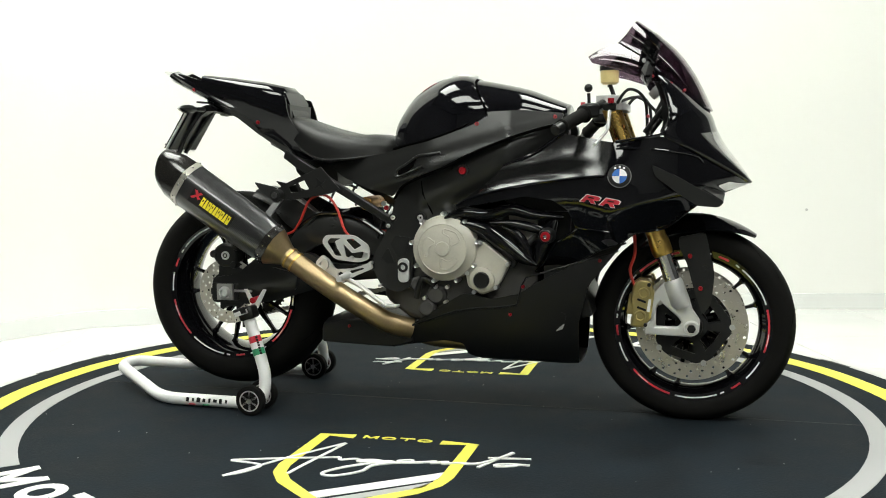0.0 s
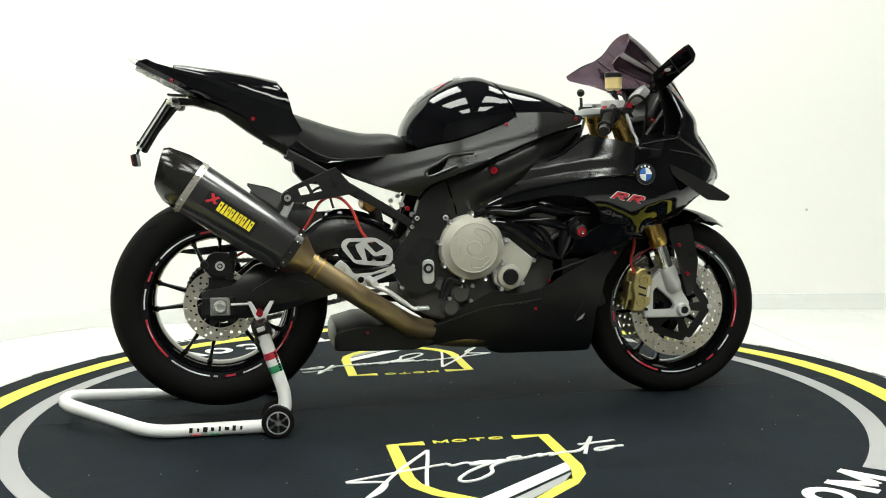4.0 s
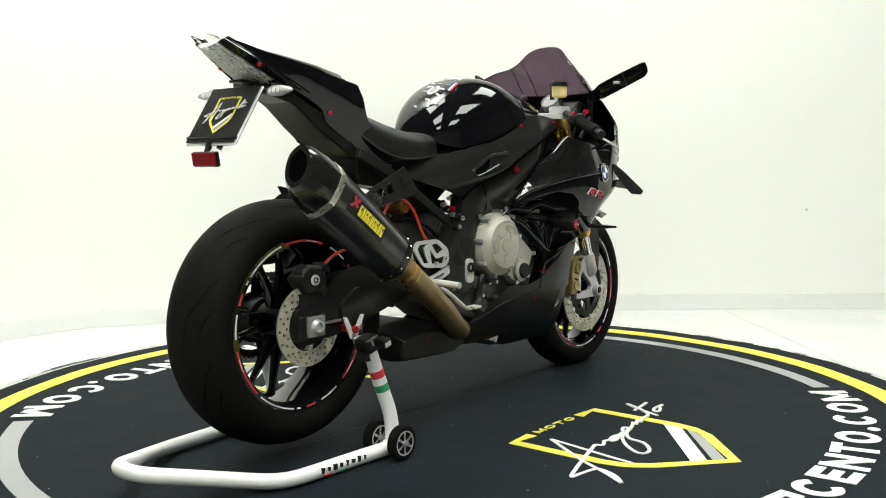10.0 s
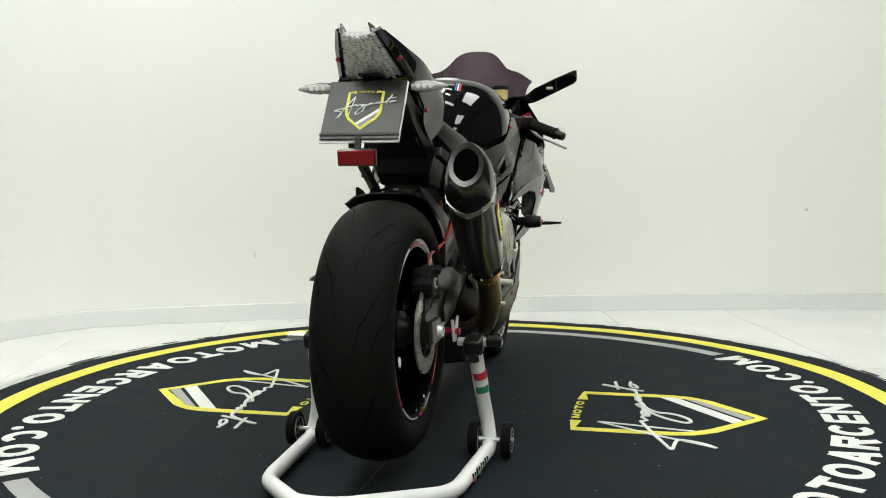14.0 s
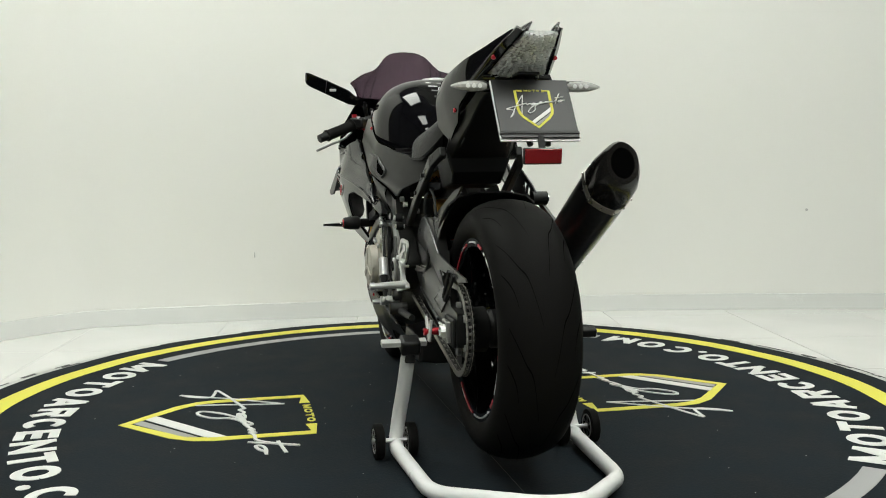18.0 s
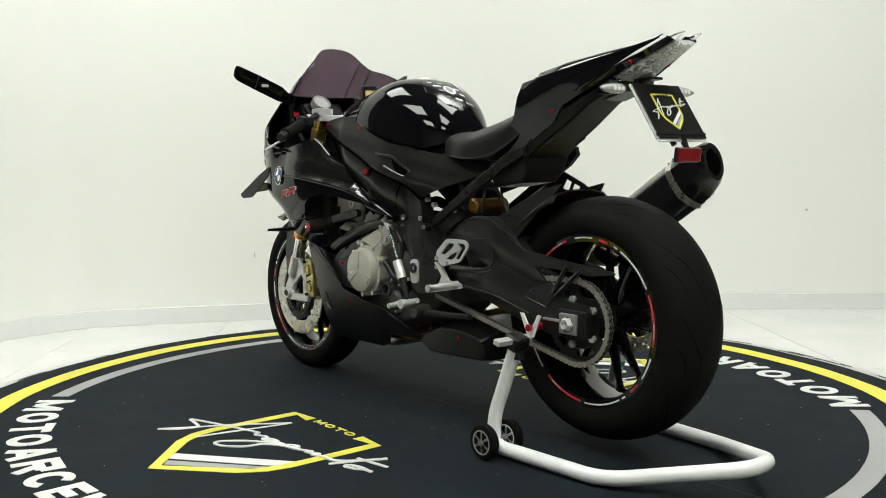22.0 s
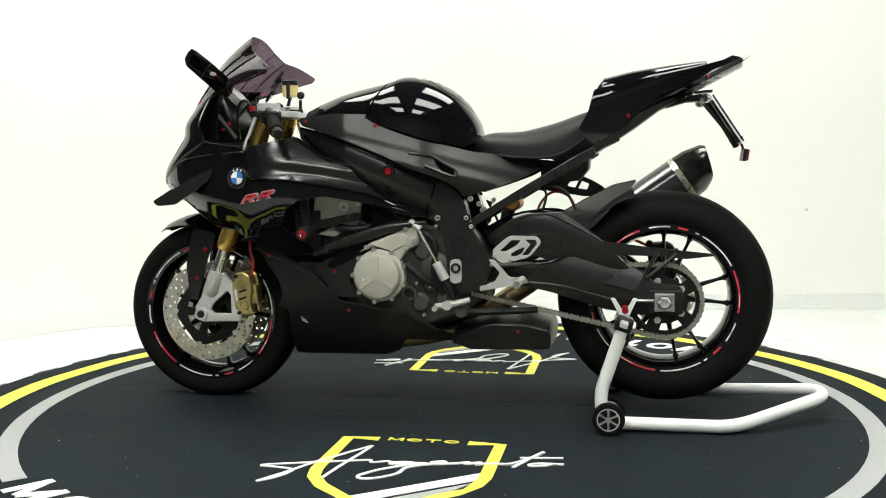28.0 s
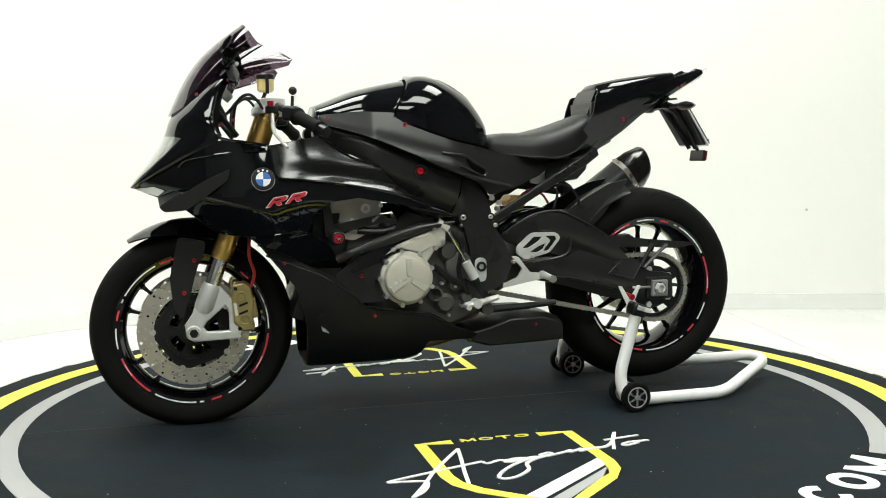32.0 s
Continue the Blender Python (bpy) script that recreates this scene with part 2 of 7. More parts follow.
def loft(sections, caps=True, bm=None, close=True):
    """Joins rings of equally many points."""
    bm = bm or bmesh.new()
    rows = [[bm.verts.new(p) for p in s] for s in sections]
    n = len(rows[0])
    for p, q in zip(rows, rows[1:]):
        for k in range(n if close else n - 1):
            bm.faces.new((p[k], p[(k + 1) % n], q[(k + 1) % n], q[k]))
    if caps:
        bm.faces.new(rows[0]), bm.faces.new(rows[-1])
    return bm


def ribbon(points, width, z0, z1, rise=0.0):
    """A flat stroke along (x, y) points, lying on the ground; with rise it climbs a little, to cross over itself."""
    bm = bmesh.new()
    rows = []
    w = width if isinstance(width, (list, tuple)) else [width] * len(points)
    for i, p in enumerate(points):
        a, b = Vector(points[max(i - 1, 0)]), Vector(points[min(i + 1, len(points) - 1)])
        t = (b - a).normalized()
        nrm = Vector((-t.y, t.x)) * w[i] / 2
        q = Vector(p)
        rows.append([bm.verts.new((*(q + s * nrm), z)) for s, z in ((1, z0), (-1, z0), (-1, z1 + rise * i), (1, z1 + rise * i))])
    for p, q in zip(rows, rows[1:]):
        for k in range(4):
            bm.faces.new((p[k], p[(k + 1) % 4], q[(k + 1) % 4], q[k]))
    bm.faces.new(rows[0]), bm.faces.new(rows[-1])
    return bm


def blade(run, widths, bulge, side=1, thick=0.005):
    """A curved strip along (x, y, z) points, convex towards its side."""
    mid = spline(run, 5)
    wide = [p.x for p in spline([(w, 0, 0) for w in widths], 5)]
    secs = []
    for i, p in enumerate(mid):
        t = (mid[min(i + 1, len(mid) - 1)] - mid[max(i - 1, 0)]).normalized()
        across = Vector((-t.z, 0, t.x)).normalized()
        out, back = [], []
        for k in range(9):
            u = -1 + k / 4
            q = p + across * (u * wide[i] / 2) + Vector((0, -bulge * u * u, 0))
            out.append(Vector((q.x, q.y * side, q.z)))
            back.append(Vector((q.x, (q.y - thick) * side, q.z)))
        secs.append(out + back[::-1])
    return loft(secs)


def joined(list_):
    bm = bmesh.new()
    for b in list_:
        me = bpy.data.meshes.new("piece")
        b.to_mesh(me)
        b.free()
        bm.from_mesh(me)
        bpy.data.meshes.remove(me)
    return bm


# ---------------------------------------------------------------- the room
FLOOR_Z = -0.010
# plan of the wall's inner face, closed round the camera
PLAN = [(2.95, 1.62), (2.75, 1.75), (2.30, 1.86), (1.50, 1.905), (0.60, 1.885), (-0.30, 1.80), (-1.00, 1.68), (-1.45, 1.585), (-1.72, 1.50), (-1.86, 1.33), (-2.10, 1.00), (-2.35, 0.66)]
# added walls out of view: dark sides and a lighter end shape the reflections
HALL_LEFT = [(-2.35, 0.66), (-4.20, 0.20), (-4.20, -7.0)]
HALL_BACK = [(-4.20, -7.0), (4.40, -7.0)]
HALL_RIGHT = [(4.40, -7.0), (4.40, 1.0), (2.95, 1.62)]


def build_room():
    h = 3.4

    def build(points, grow0, grow1, z0, z1):
        """A wall of some thickness along an open plan line."""
        c = rounded([(x, y, 0) for x, y in points], 0.35, 4)
        n = len(c)
        off = []
        for i in range(n):
            t = (c[min(i + 1, n - 1)] - c[max(i - 1, 0)]).normalized()
            off.append(Vector((t.y, -t.x, 0)))
        rows = []
        bm = bmesh.new()
        for p, o in zip(c, off):
            u, v = p - o * grow0, p - o * grow1
            rows.append([bm.verts.new((u.x, u.y, z0)), bm.verts.new((u.x, u.y, z1)), bm.verts.new((v.x, v.y, z1)), bm.verts.new((v.x, v.y, z0))])
        for p, q in zip(rows, rows[1:]):
            for k in range(4):
                bm.faces.new((p[k], p[(k + 1) % 4], q[(k + 1) % 4], q[k]))
        bm.faces.new(rows[0]), bm.faces.new(rows[-1])
        return bm

    tagged(part("wall_studio", build(PLAN, 0.0, -0.12, FLOOR_Z, h), WALL, smooth=30), "plain white painted curved studio wall", "wall", kind="structure")
    for nm, line in (("wall_west", HALL_LEFT), ("wall_east", HALL_RIGHT)):
        tagged(part(nm, build(line, 0.0, -0.12, FLOOR_Z, h), DARKWALL, smooth=30), "unseen side wall, added dark to keep reflections black", "wall", kind="structure")
    tagged(part("wall_south", build(HALL_BACK, 0.0, -0.12, FLOOR_Z, h), GREYWALL, smooth=30), "unseen grey end wall, added to brighten side-on reflections", "wall", kind="structure")
    tagged(part("baseboard", build(PLAN, 0.012, 0.001, FLOOR_Z, 0.071), SKIRT, smooth=30, bevel=0.002), "low white tiled skirting along the studio wall", "baseboard", kind="structure")
    tagged(part("ceiling", box(9.2, 9.6, 0.1, pose(0.1, -2.5, h + 0.05)), CEIL, smooth=0), "unseen studio ceiling, kept dark for the reflections", "ceiling", kind="structure")
    floor = tagged(part("floor", box(9.2, 9.6, 0.1, pose(0.1, -2.5, FLOOR_Z - 0.0585)), GROUT, smooth=0), "white porcelain tiled studio floor with thin grey joints", "floor", kind="structure")
    # added dark floor out of view, so that gloss panels mirror less white
    tagged(part("floor_hall", joined([box(9.2, 5.66, 0.008, pose(0.1, -4.42, FLOOR_Z - 0.0045)), box(1.6, 4.0, 0.008, pose(-3.88, 0.415, FLOOR_Z - 0.0045)), box(1.2, 4.0, 0.008, pose(4.23, 0.415, FLOOR_Z - 0.0045))]), DARKFLOOR, smooth=0), "unseen dark floor, added to darken reflections in the bodywork", "floor", kind="structure")
    # tiles, laid slightly askew to the camera
    tile, step = None, 0.622
    turn = pose(0, 0, 0, 0, 0, 3.0)
    for i in range(-8, 8):
        for j in range(-14, 4):
            p = turn @ Vector((0.60 + (i - 0.0) * step, 1.33 - 0.0 + j * step, 0))
            if not (-2.75 < p.x < 3.3 and -1.25 < p.y < 2.2):
                continue
            m = Matrix.Translation((p.x, p.y, FLOOR_Z - 0.004)) @ turn
            if tile is None:
                tile = part("tile", box(step - 0.003, step - 0.003, 0.008), TILE, floor, smooth=0)
                tile.matrix_basis = m
            else:
                again("tile", tile, m)
    # ceiling light panels
    first = None
    for x, y in [(x, y) for y in (0.35, -1.95, -4.3) for x in (-1.30, 1.40)]:
        m = pose(x, y, h - 0.03)
        if first is None:
            first = thing("ceiling_light", "flat square white LED panel on the ceiling", "ceiling light", "ceiling light panels")
            part("frame", sheet([(-0.62, -0.62), (0.62, -0.62), (0.62, 0.62), (-0.62, 0.62)], [[(-0.59, -0.59), (0.59, -0.59), (0.59, 0.59), (-0.59, 0.59)]],
                                lambda u, v, d: Vector((u, v, d)), -0.012, 0.03), ALU, first, "thin aluminium frame", smooth=0)
            part("diffuser", box(1.18, 1.18, 0.008, pose(0, 0, 0)), LED, first, "glowing white diffuser", smooth=0)
            first.matrix_basis = m
        else:
            copy_thing(first, m)
    # small marks on the wall
    for x, z, sx, sz in ((1.86, 0.50, 0.007, 0.007), (-0.915, 0.315, 0.002, 0.016)):
        y = 1.885 if x > 0 else 1.665
        tagged(part("wall_mark", sheet(circle(0, 0, 1, 10), (), lambda u, v, d: Vector((x + u * sx, y + d, z + v * sz)), -0.003, 0.01), GROUT, smooth=0),
               "small grey scuff mark on the white wall", "scuff mark", kind="structure")


build_room()


# ---------------------------------------------------------------- the turntable and its mat
def glyph(kind, w, h, t):
    """Shapes of the ring lettering: strokes of (x, y) points."""
    l, r, b, u = -w / 2 + t / 2, w / 2 - t / 2, -h / 2, h / 2
    if kind in "OQ":
        return [("ring", w, h)]
    if kind in "CG":
        return [("arc", w, h)]
    if kind == ".":
        return [("dot", t, t)]
    if kind == "T":
        return [("line", [(0, b), (0, u)]), ("line", [(-w / 2, u - t / 2), (w / 2, u - t / 2)])]
    if kind == "M":
        return [("line", [(l, b), (l, u)]), ("line", [(r, b), (r, u)]), ("line", [(l, u - t * 0.4), (0, b + t * 0.6)]), ("line", [(0, b + t * 0.6), (r, u - t * 0.4)])]
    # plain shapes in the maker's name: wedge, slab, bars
    if kind == "wedge":
        return [("line", [(l, b), (0, u)]), ("line", [(r, b), (0, u)]), ("line", [(l * 0.5, b + h * 0.3), (r * 0.5, b + h * 0.3)])]
    if kind == "slab":
        return [("line", [(l, b), (l, u)]), ("line", [(l, u - t / 2), (r, u - t / 2)]), ("line", [(r, u), (r, 0)]), ("line", [(l, t * 0.1), (r, t * 0.1)]), ("line", [(0, 0), (r, b)])]
    if kind == "posts":
        return [("line", [(l, b), (l, u)]), ("line", [(r, b), (r, u)]), ("line", [(l, u - t / 2), (r, b + t / 2)])]
    return [("line", [(l, b), (l, u)]), ("line", [(-w / 2, u - t / 2), (w / 2, u - t / 2)]), ("line", [(-w / 2, 0), (w * 0.42, 0)]), ("line", [(-w / 2, b + t / 2), (w / 2, b + t / 2)])]


def strokes(kind, w, h, t, z0, z1, m):
    out = []
    for i, s in enumerate(glyph(kind, w, h, t)):
        if s[0] == "line":
            out.append(ribbon(s[1], t, z0, z1 + 0.00015 * i))
        else:
            if s[0] == "dot":
                bm = disc(t * 0.62, z0, z1, (0, -h / 2 + t * 0.6, 0), "Z", 12)
            else:
                a = [0.7 + (2 * math.pi - 1.4) * k / 18 for k in range(19)] if s[0] == "arc" else [2 * math.pi * k / 24 for k in range(25)]
                bm = ribbon([((w - t) / 2 * math.cos(q), (h - t) / 2 * math.sin(q)) for q in a], t, z0, z1)
            out.append(bm)
    for bm in out:
        bm.transform(m)
    return out


def emblem(m, w, t, z0, z1, parent):
    """The shield emblem: outline, stripes, small top marks and a flowing scrawl; w is its half width."""
    k = w / 0.232
    at = lambda pts: [(x * k, y * k) for x, y in pts]
    b = ribbon(at([(-0.125, -0.016), (-0.214, -0.016), (-0.214, -0.29), (-0.203, -0.345), (-0.165, -0.405), (0.0, -0.553), (0.165, -0.405), (0.203, -0.345), (0.214, -0.29),
                   (0.214, -0.016), (0.125, -0.016)]), 0.034 * k, z0, z1)
    b.transform(m)
    part("shield_outline", b, MATYELLOW, parent, "yellow shield outline", smooth=0)
    for pts, mt, nm in (([(-0.076, -0.468), (0.197, -0.258), (0.197, -0.312), (-0.041, -0.496)], MATWHITE, "white_stripe"), ([(-0.030, -0.506), (0.190, -0.332), (0.176, -0.376), (-0.002, -0.527)], MATGREY, "grey_stripe")):
        b = sheet(at(pts), (), lambda u, v, d: Vector((u, v, d)), z0, z1)
        b.transform(m)
        part(nm, b, mt, parent, smooth=0)
    for i in range(4):
        b = joined(strokes("MOTO"[i], 0.042 * k, 0.026 * k, 0.0070 * k, z0, z1, m @ pose((-0.078 + 0.052 * i) * k, -0.012 * k, 0)))
        part("top_mark", b, MATYELLOW, parent, smooth=0)
    leg = [(-0.127, -0.081), (-0.145, -0.178), (-0.163, -0.266), (-0.178, -0.355)]
    swoop = [(-0.127, -0.081), (-0.186, -0.168), (-0.236, -0.245), (-0.285, -0.337), (-0.327, -0.407)]
    star = [(-0.327, -0.407), (-0.295, -0.376), (-0.275, -0.338), (-0.274, -0.308), (-0.321, -0.297), (-0.362, -0.290), (-0.297, -0.265), (-0.236, -0.245), (-0.162, -0.222), (-0.098, -0.203)]
    waves = [(-0.098, -0.203), (-0.088, -0.221), (-0.055, -0.206), (-0.036, -0.212), (-0.008, -0.204), (0.018, -0.209), (-0.019, -0.226), (-0.043, -0.222), (-0.008, -0.217), (0.050, -0.206), (-0.006, -0.235), (-0.056, -0.275), (-0.092, -0.323), (-0.085, -0.346), (-0.048, -0.338), (-0.005, -0.297), (0.006, -0.252), (0.042, -0.222), (0.093, -0.200), (0.090, -0.186), (0.062, -0.199), (0.075, -0.210), (0.121, -0.197), (0.156, -0.182), (0.146, -0.197), (0.187, -0.179), (0.176, -0.196), (0.211, -0.183), (0.262, -0.176), (0.305, -0.124), (0.335, -0.066)]
    stem = [(0.335, -0.066), (0.310, -0.110), (0.288, -0.161), (0.270, -0.203)]
    bar = [(0.279, -0.121), (0.389, -0.105)]
    end = [(0.371, -0.156), (0.337, -0.158), (0.311, -0.170), (0.315, -0.183), (0.351, -0.172), (0.367, -0.159), (0.394, -0.157)]
    for i, pts in enumerate((leg, swoop, star, waves, stem, bar, end)):
        q = [(p.x, p.y) for p in spline([(x * k, y * k, 0) for x, y in pts], 5)]
        b = ribbon(q, 0.0098 * k, z0, z1 + 0.0004 + 0.00013 * i, 0.000012)
        b.transform(m)
        part("scrawl", b, MATWHITE, parent, "flowing white scrawl", smooth=0)


def build_turntable():
    table = thing("turntable", "round showroom turntable with a dark printed mat and scuffed steel rim", "turntable")
    part("rim", ring(1.40, 1.590, -0.03, -0.004, axis="Z", seg=160), RIMWORN, table, "scuffed pale steel rim")
    base = part("base", disc(1.42, -0.03, -0.005, axis="Z", seg=96), FLATBLACK, table)
    mat = part("mat", disc(1.542, -0.004, 0.0, axis="Z", seg=160), MATBLACK, table, "dark charcoal carpet mat")
    z0, z1 = -0.001, 0.0012
    part("yellow_band", ring(1.382, 1.454, z0, z1, axis="Z", seg=160), MATYELLOW, table, "yellow printed ring")
    rnd = random.Random(5)
    for i in range(90):
        a = rnd.uniform(0, 360)
        r = rnd.uniform(1.550, 1.572)
        part("scuff", sector(r, r + rnd.uniform(0.004, 0.018), a, a + rnd.uniform(0.6, 5), -0.0045, -0.0030, 0.5), SCUFF, table, smooth=0)
    part("mat_seam", box(2.7, 0.0010, 0.0008, pose(0, 0.005, 0.0006)), SCUFF, table, smooth=0)
    # the emblems on both sides of the machine
    for s in (1, -1):
        m = pose(0, 0, 0, 0, 0, 180 if s > 0 else 0) @ (pose(0.031, -0.418, 0) if s > 0 else pose(-0.0155, -0.418, 0))
        emblem(m, 0.232, 0.034, z0, z1, table)
    # lettering ring: two arcs with grey arcs between
    kinds = ["M", "O", "T", "O", "wedge", "slab", "G", "bars", "posts", "T", "Q", ".", "C", "O", "M"]
    advance = {"M": 1.26, "T": 0.92, "bars": 0.88, ".": 0.45, "wedge": 1.08, "slab": 1.0}
    for s in (0, 180):
        turn = 2.0 if s else -0.4
        wide = [advance.get(kd, 1.08) for kd in kinds]
        for i, kd in enumerate(kinds):
            a = s - 90 + turn + LETTER_A0 + (LETTER_A1 - LETTER_A0) * (sum(wide[:i]) + wide[i] / 2) / sum(wide)
            m = Matrix.Rotation(radians(a), 4, "Z") @ Matrix.Translation((1.205 + 0.135 * math.cos(radians(a)) ** 2, 0, 0)) @ Matrix.Rotation(radians(90), 4, "Z")
            w = 0.108 * wide[i] - 0.007
            b = joined(strokes(kd, w if kd != "." else 0.03, 0.120, 0.028, z0, z1 + 0.0002, m))
            part("ring_mark", b, MATWHITE, table, "white printed mark", smooth=0)
        part("grey_band", sector(1.246, 1.303, s - 90 + LETTER_A1 + turn + 1.6, s + 90 + LETTER_A0 + (0 if s else 2) - 1.6, z0, z1), MATGREY, table, "grey printed arc", smooth=0)
    # dust specks
    specks = bmesh.new()
    for i in range(70):
        a, r = rnd.uniform(0, 6.283), 1.3 * math.sqrt(rnd.random())
        q = rnd.uniform(0.0008, 0.0022)
        bmesh.ops.create_cone(specks, cap_ends=True, segments=5, radius1=q, radius2=q * 0.5, depth=0.001, matrix=pose(r * math.cos(a), r * math.sin(a), 0.0005))
    tagged(part("dust_specks", specks, MATGREY, table, smooth=0), kind="stuff")
    # the print sits slightly small on the table, its edge a little uneven
    for ob in table.children:
        stretch = ob.name.startswith(("mat", "yellow", "rim", "scuff"))
        ob.data.transform(Matrix.Diagonal((1.002, 0.985, 1, 1) if stretch and not ob.name.startswith(("rim", "scuff")) else (0.992, 0.992, 1, 1)))
        if ob.name.startswith(("mat", "yellow")) and "seam" not in ob.name:
            for v in ob.data.vertices:
                r = math.hypot(v.co.x, v.co.y)
                if r > 0.5:
                    a = math.atan2(v.co.y, v.co.x)
                    k = 1 + 0.0022 * (math.sin(5 * a + 1) + math.sin(11 * a) + 0.7 * math.sin(23 * a + 2)) * (r / 1.53) ** 6
                    v.co.x, v.co.y = v.co.x * k, v.co.y * k
    return table


LETTER_A0, LETTER_A1 = -44.3, 44.3
turntable = build_turntable()


# ---------------------------------------------------------------- the motorcycle
# built in its own frame: x forward from the rear axle, y to its left, z up
bike = thing("motorcycle", "black sports motorcycle with gold forks on a white paddock stand", "motorcycle")


def bp(name, bm, mat, parent=None, label="", smooth=35, bevel=0.0):
    """A part of the motorcycle; sub-parts stand in their part's space."""
    return part(name, bm, mat, parent or bike, label, smooth, bevel, shift=parent is None)


def both(name, make, mat, label="", smooth=35, bevel=0.0, parent=None):
    return [bp(name, make(s), mat, parent, label, smooth, bevel) for s in (1, -1)]


def lerp(table, x):
    """Smooth value from a table of (x, value)."""
    t = sorted(table)
    if x <= t[0][0]:
        return t[0][1]
    if x >= t[-1][0]:
        return t[-1][1]
    i = next(k for k in range(len(t) - 1) if x <= t[k + 1][0])
    run = [(t[k + 1][1] - t[k][1]) / (t[k + 1][0] - t[k][0]) for k in range(len(t) - 1)]

    def slope(k):
        if k == 0:
            return run[0]
        if k == len(t) - 1:
            return run[-1]
        return 0.5 * (run[k - 1] + run[k])
    w = t[i + 1][0] - t[i][0]
    f = (x - t[i][0]) / w
    a, b = t[i][1], t[i + 1][1]
    return (2 * f ** 3 - 3 * f * f + 1) * a + (f ** 3 - 2 * f * f + f) * w * slope(i) + (3 * f * f - 2 * f ** 3) * b + (f ** 3 - f * f) * w * slope(i + 1)


def bolt(x, y, z, r=0.008, mat=RED, parent=None, axis="Y", length=0.003):
    """A small socket screw standing on a side panel."""
    s = 1 if y > 0 else -1
    r *= 0.8
    prof = [(r * 0.4, -0.2 * length), (r * 0.5, length), (r * 0.85, length), (r, length * 0.5), (r, -0.01)]
    return bp("screw", lathe([(a, s * b) for a, b in prof], (x, y, z), axis, 14), mat, parent)


# ---- wheels
def tyre_profile(R, w, bead_w):
    half = []
    for k in range(9):
        a = math.pi / 2 * k / 8
        half.append((0.252 + (R - 0.252) * math.cos(a) ** 0.9 if k < 8 else 0.252, w * math.sin(a)))
    half += [(0.235, w * 0.97), (0.222, bead_w + 0.008), (0.214, bead_w)]
    left = [(r, -y) for r, y in half[::-1]]
    return left + half[1:]


def surface_at(R, w, y):
    a = math.asin(max(-1, min(1, y / w)))
    return 0.252 + (R - 0.252) * math.cos(a) ** 0.9


def build_wheel(name, x, z, R, w, rim_w, n_spokes, label, lead):
    c = Vector((x, 0, z))
    e = 0.006
    rim = lathe([(0.214, -rim_w), (0.224, -rim_w - e), (0.222, -rim_w - e - 0.003), (0.203, -rim_w - e), (0.197, -rim_w + 0.008), (0.188, -rim_w * 0.45), (0.186, 0), (0.188, rim_w * 0.45),
                 (0.197, rim_w - 0.008), (0.203, rim_w + e), (0.222, rim_w + e + 0.003), (0.224, rim_w + e), (0.214, rim_w), (0.200, 0)], (0, 0, 0), "Y", 96, closed=True)
    wheel = bp(name, rim, GLOSS, None, "gloss black alloy wheel rim", 50)
    wheel.location = SHIFT + c + Vector((0, -0.011 if x < 0.5 else 0.0, 0))
    bp("tyre", lathe(tyre_profile(R, w, rim_w), (0, 0, 0), "Y", 112, closed=True), RUBBER, wheel, label, 50)
    # spokes
    sp = bmesh.new()
    secs = []
    for r, hw, ht, off in ((0.040, 0.013, 0.028, 0.0), (0.10, 0.0070, 0.015, 0.0), (0.165, 0.0046, 0.010, 0.0), (0.180, 0.0060, 0.011, 0.0), (0.190, 0.0125, 0.013, 0.0)):
        secs.append([(u * hw, v * ht, r) for u, v in ((-1, -0.6), (-0.6, -1), (0.6, -1), (1, -0.6), (1, 0.6), (0.6, 1), (-0.6, 1), (-1, 0.6))])
    loft(secs, bm=sp)
    first = bp("spoke", sp, GLOSS, wheel)
    for k in range(1, n_spokes):
        again("spoke", first, Matrix.Rotation(radians(360 / n_spokes * k + (12 if k % 2 else 0)), 4, "Y"), wheel)
    bp("hub", lathe([(0.012, -0.085), (0.030, -0.085), (0.034, -0.06), (0.046, -0.045), (0.048, 0.045), (0.034, 0.06), (0.030, 0.085), (0.012, 0.085)], (0, 0, 0), "Y", 32), FLATBLACK, wheel)
    # coloured rim tape, in three runs a side
    for s in (1, -1):
        for k in range(3):
            a0 = 120 * k + lead * s
            for nm, mat, u, v in (("red_rim_tape", REDINK, 0, 34), ("white_rim_tape", WHITEINK, 5, 15), ("white_rim_tape", WHITEINK, 38, 70), ("white_rim_tape", WHITEINK, 73, 76),
                                  ("red_rim_tape", REDINK, 82, 90), ("white_rim_tape", WHITEINK, 96, 112)):
                lo, hi = (0.2118, 0.2136) if (u, v) == (5, 15) else ((0.2098, 0.2152) if mat is REDINK else (0.2112, 0.2150))
                b = sector(lo, hi, a0 + u, a0 + v, rim_w + e + (0.0020 if (u, v) != (5, 15) else 0.0026), rim_w + e + (0.0038 if (u, v) != (5, 15) else 0.0043), 2.0)
                b.transform(Matrix.Rotation(radians(-90 * s), 4, "X"))
                bp(nm, b, mat, wheel, smooth=0)
    return wheel


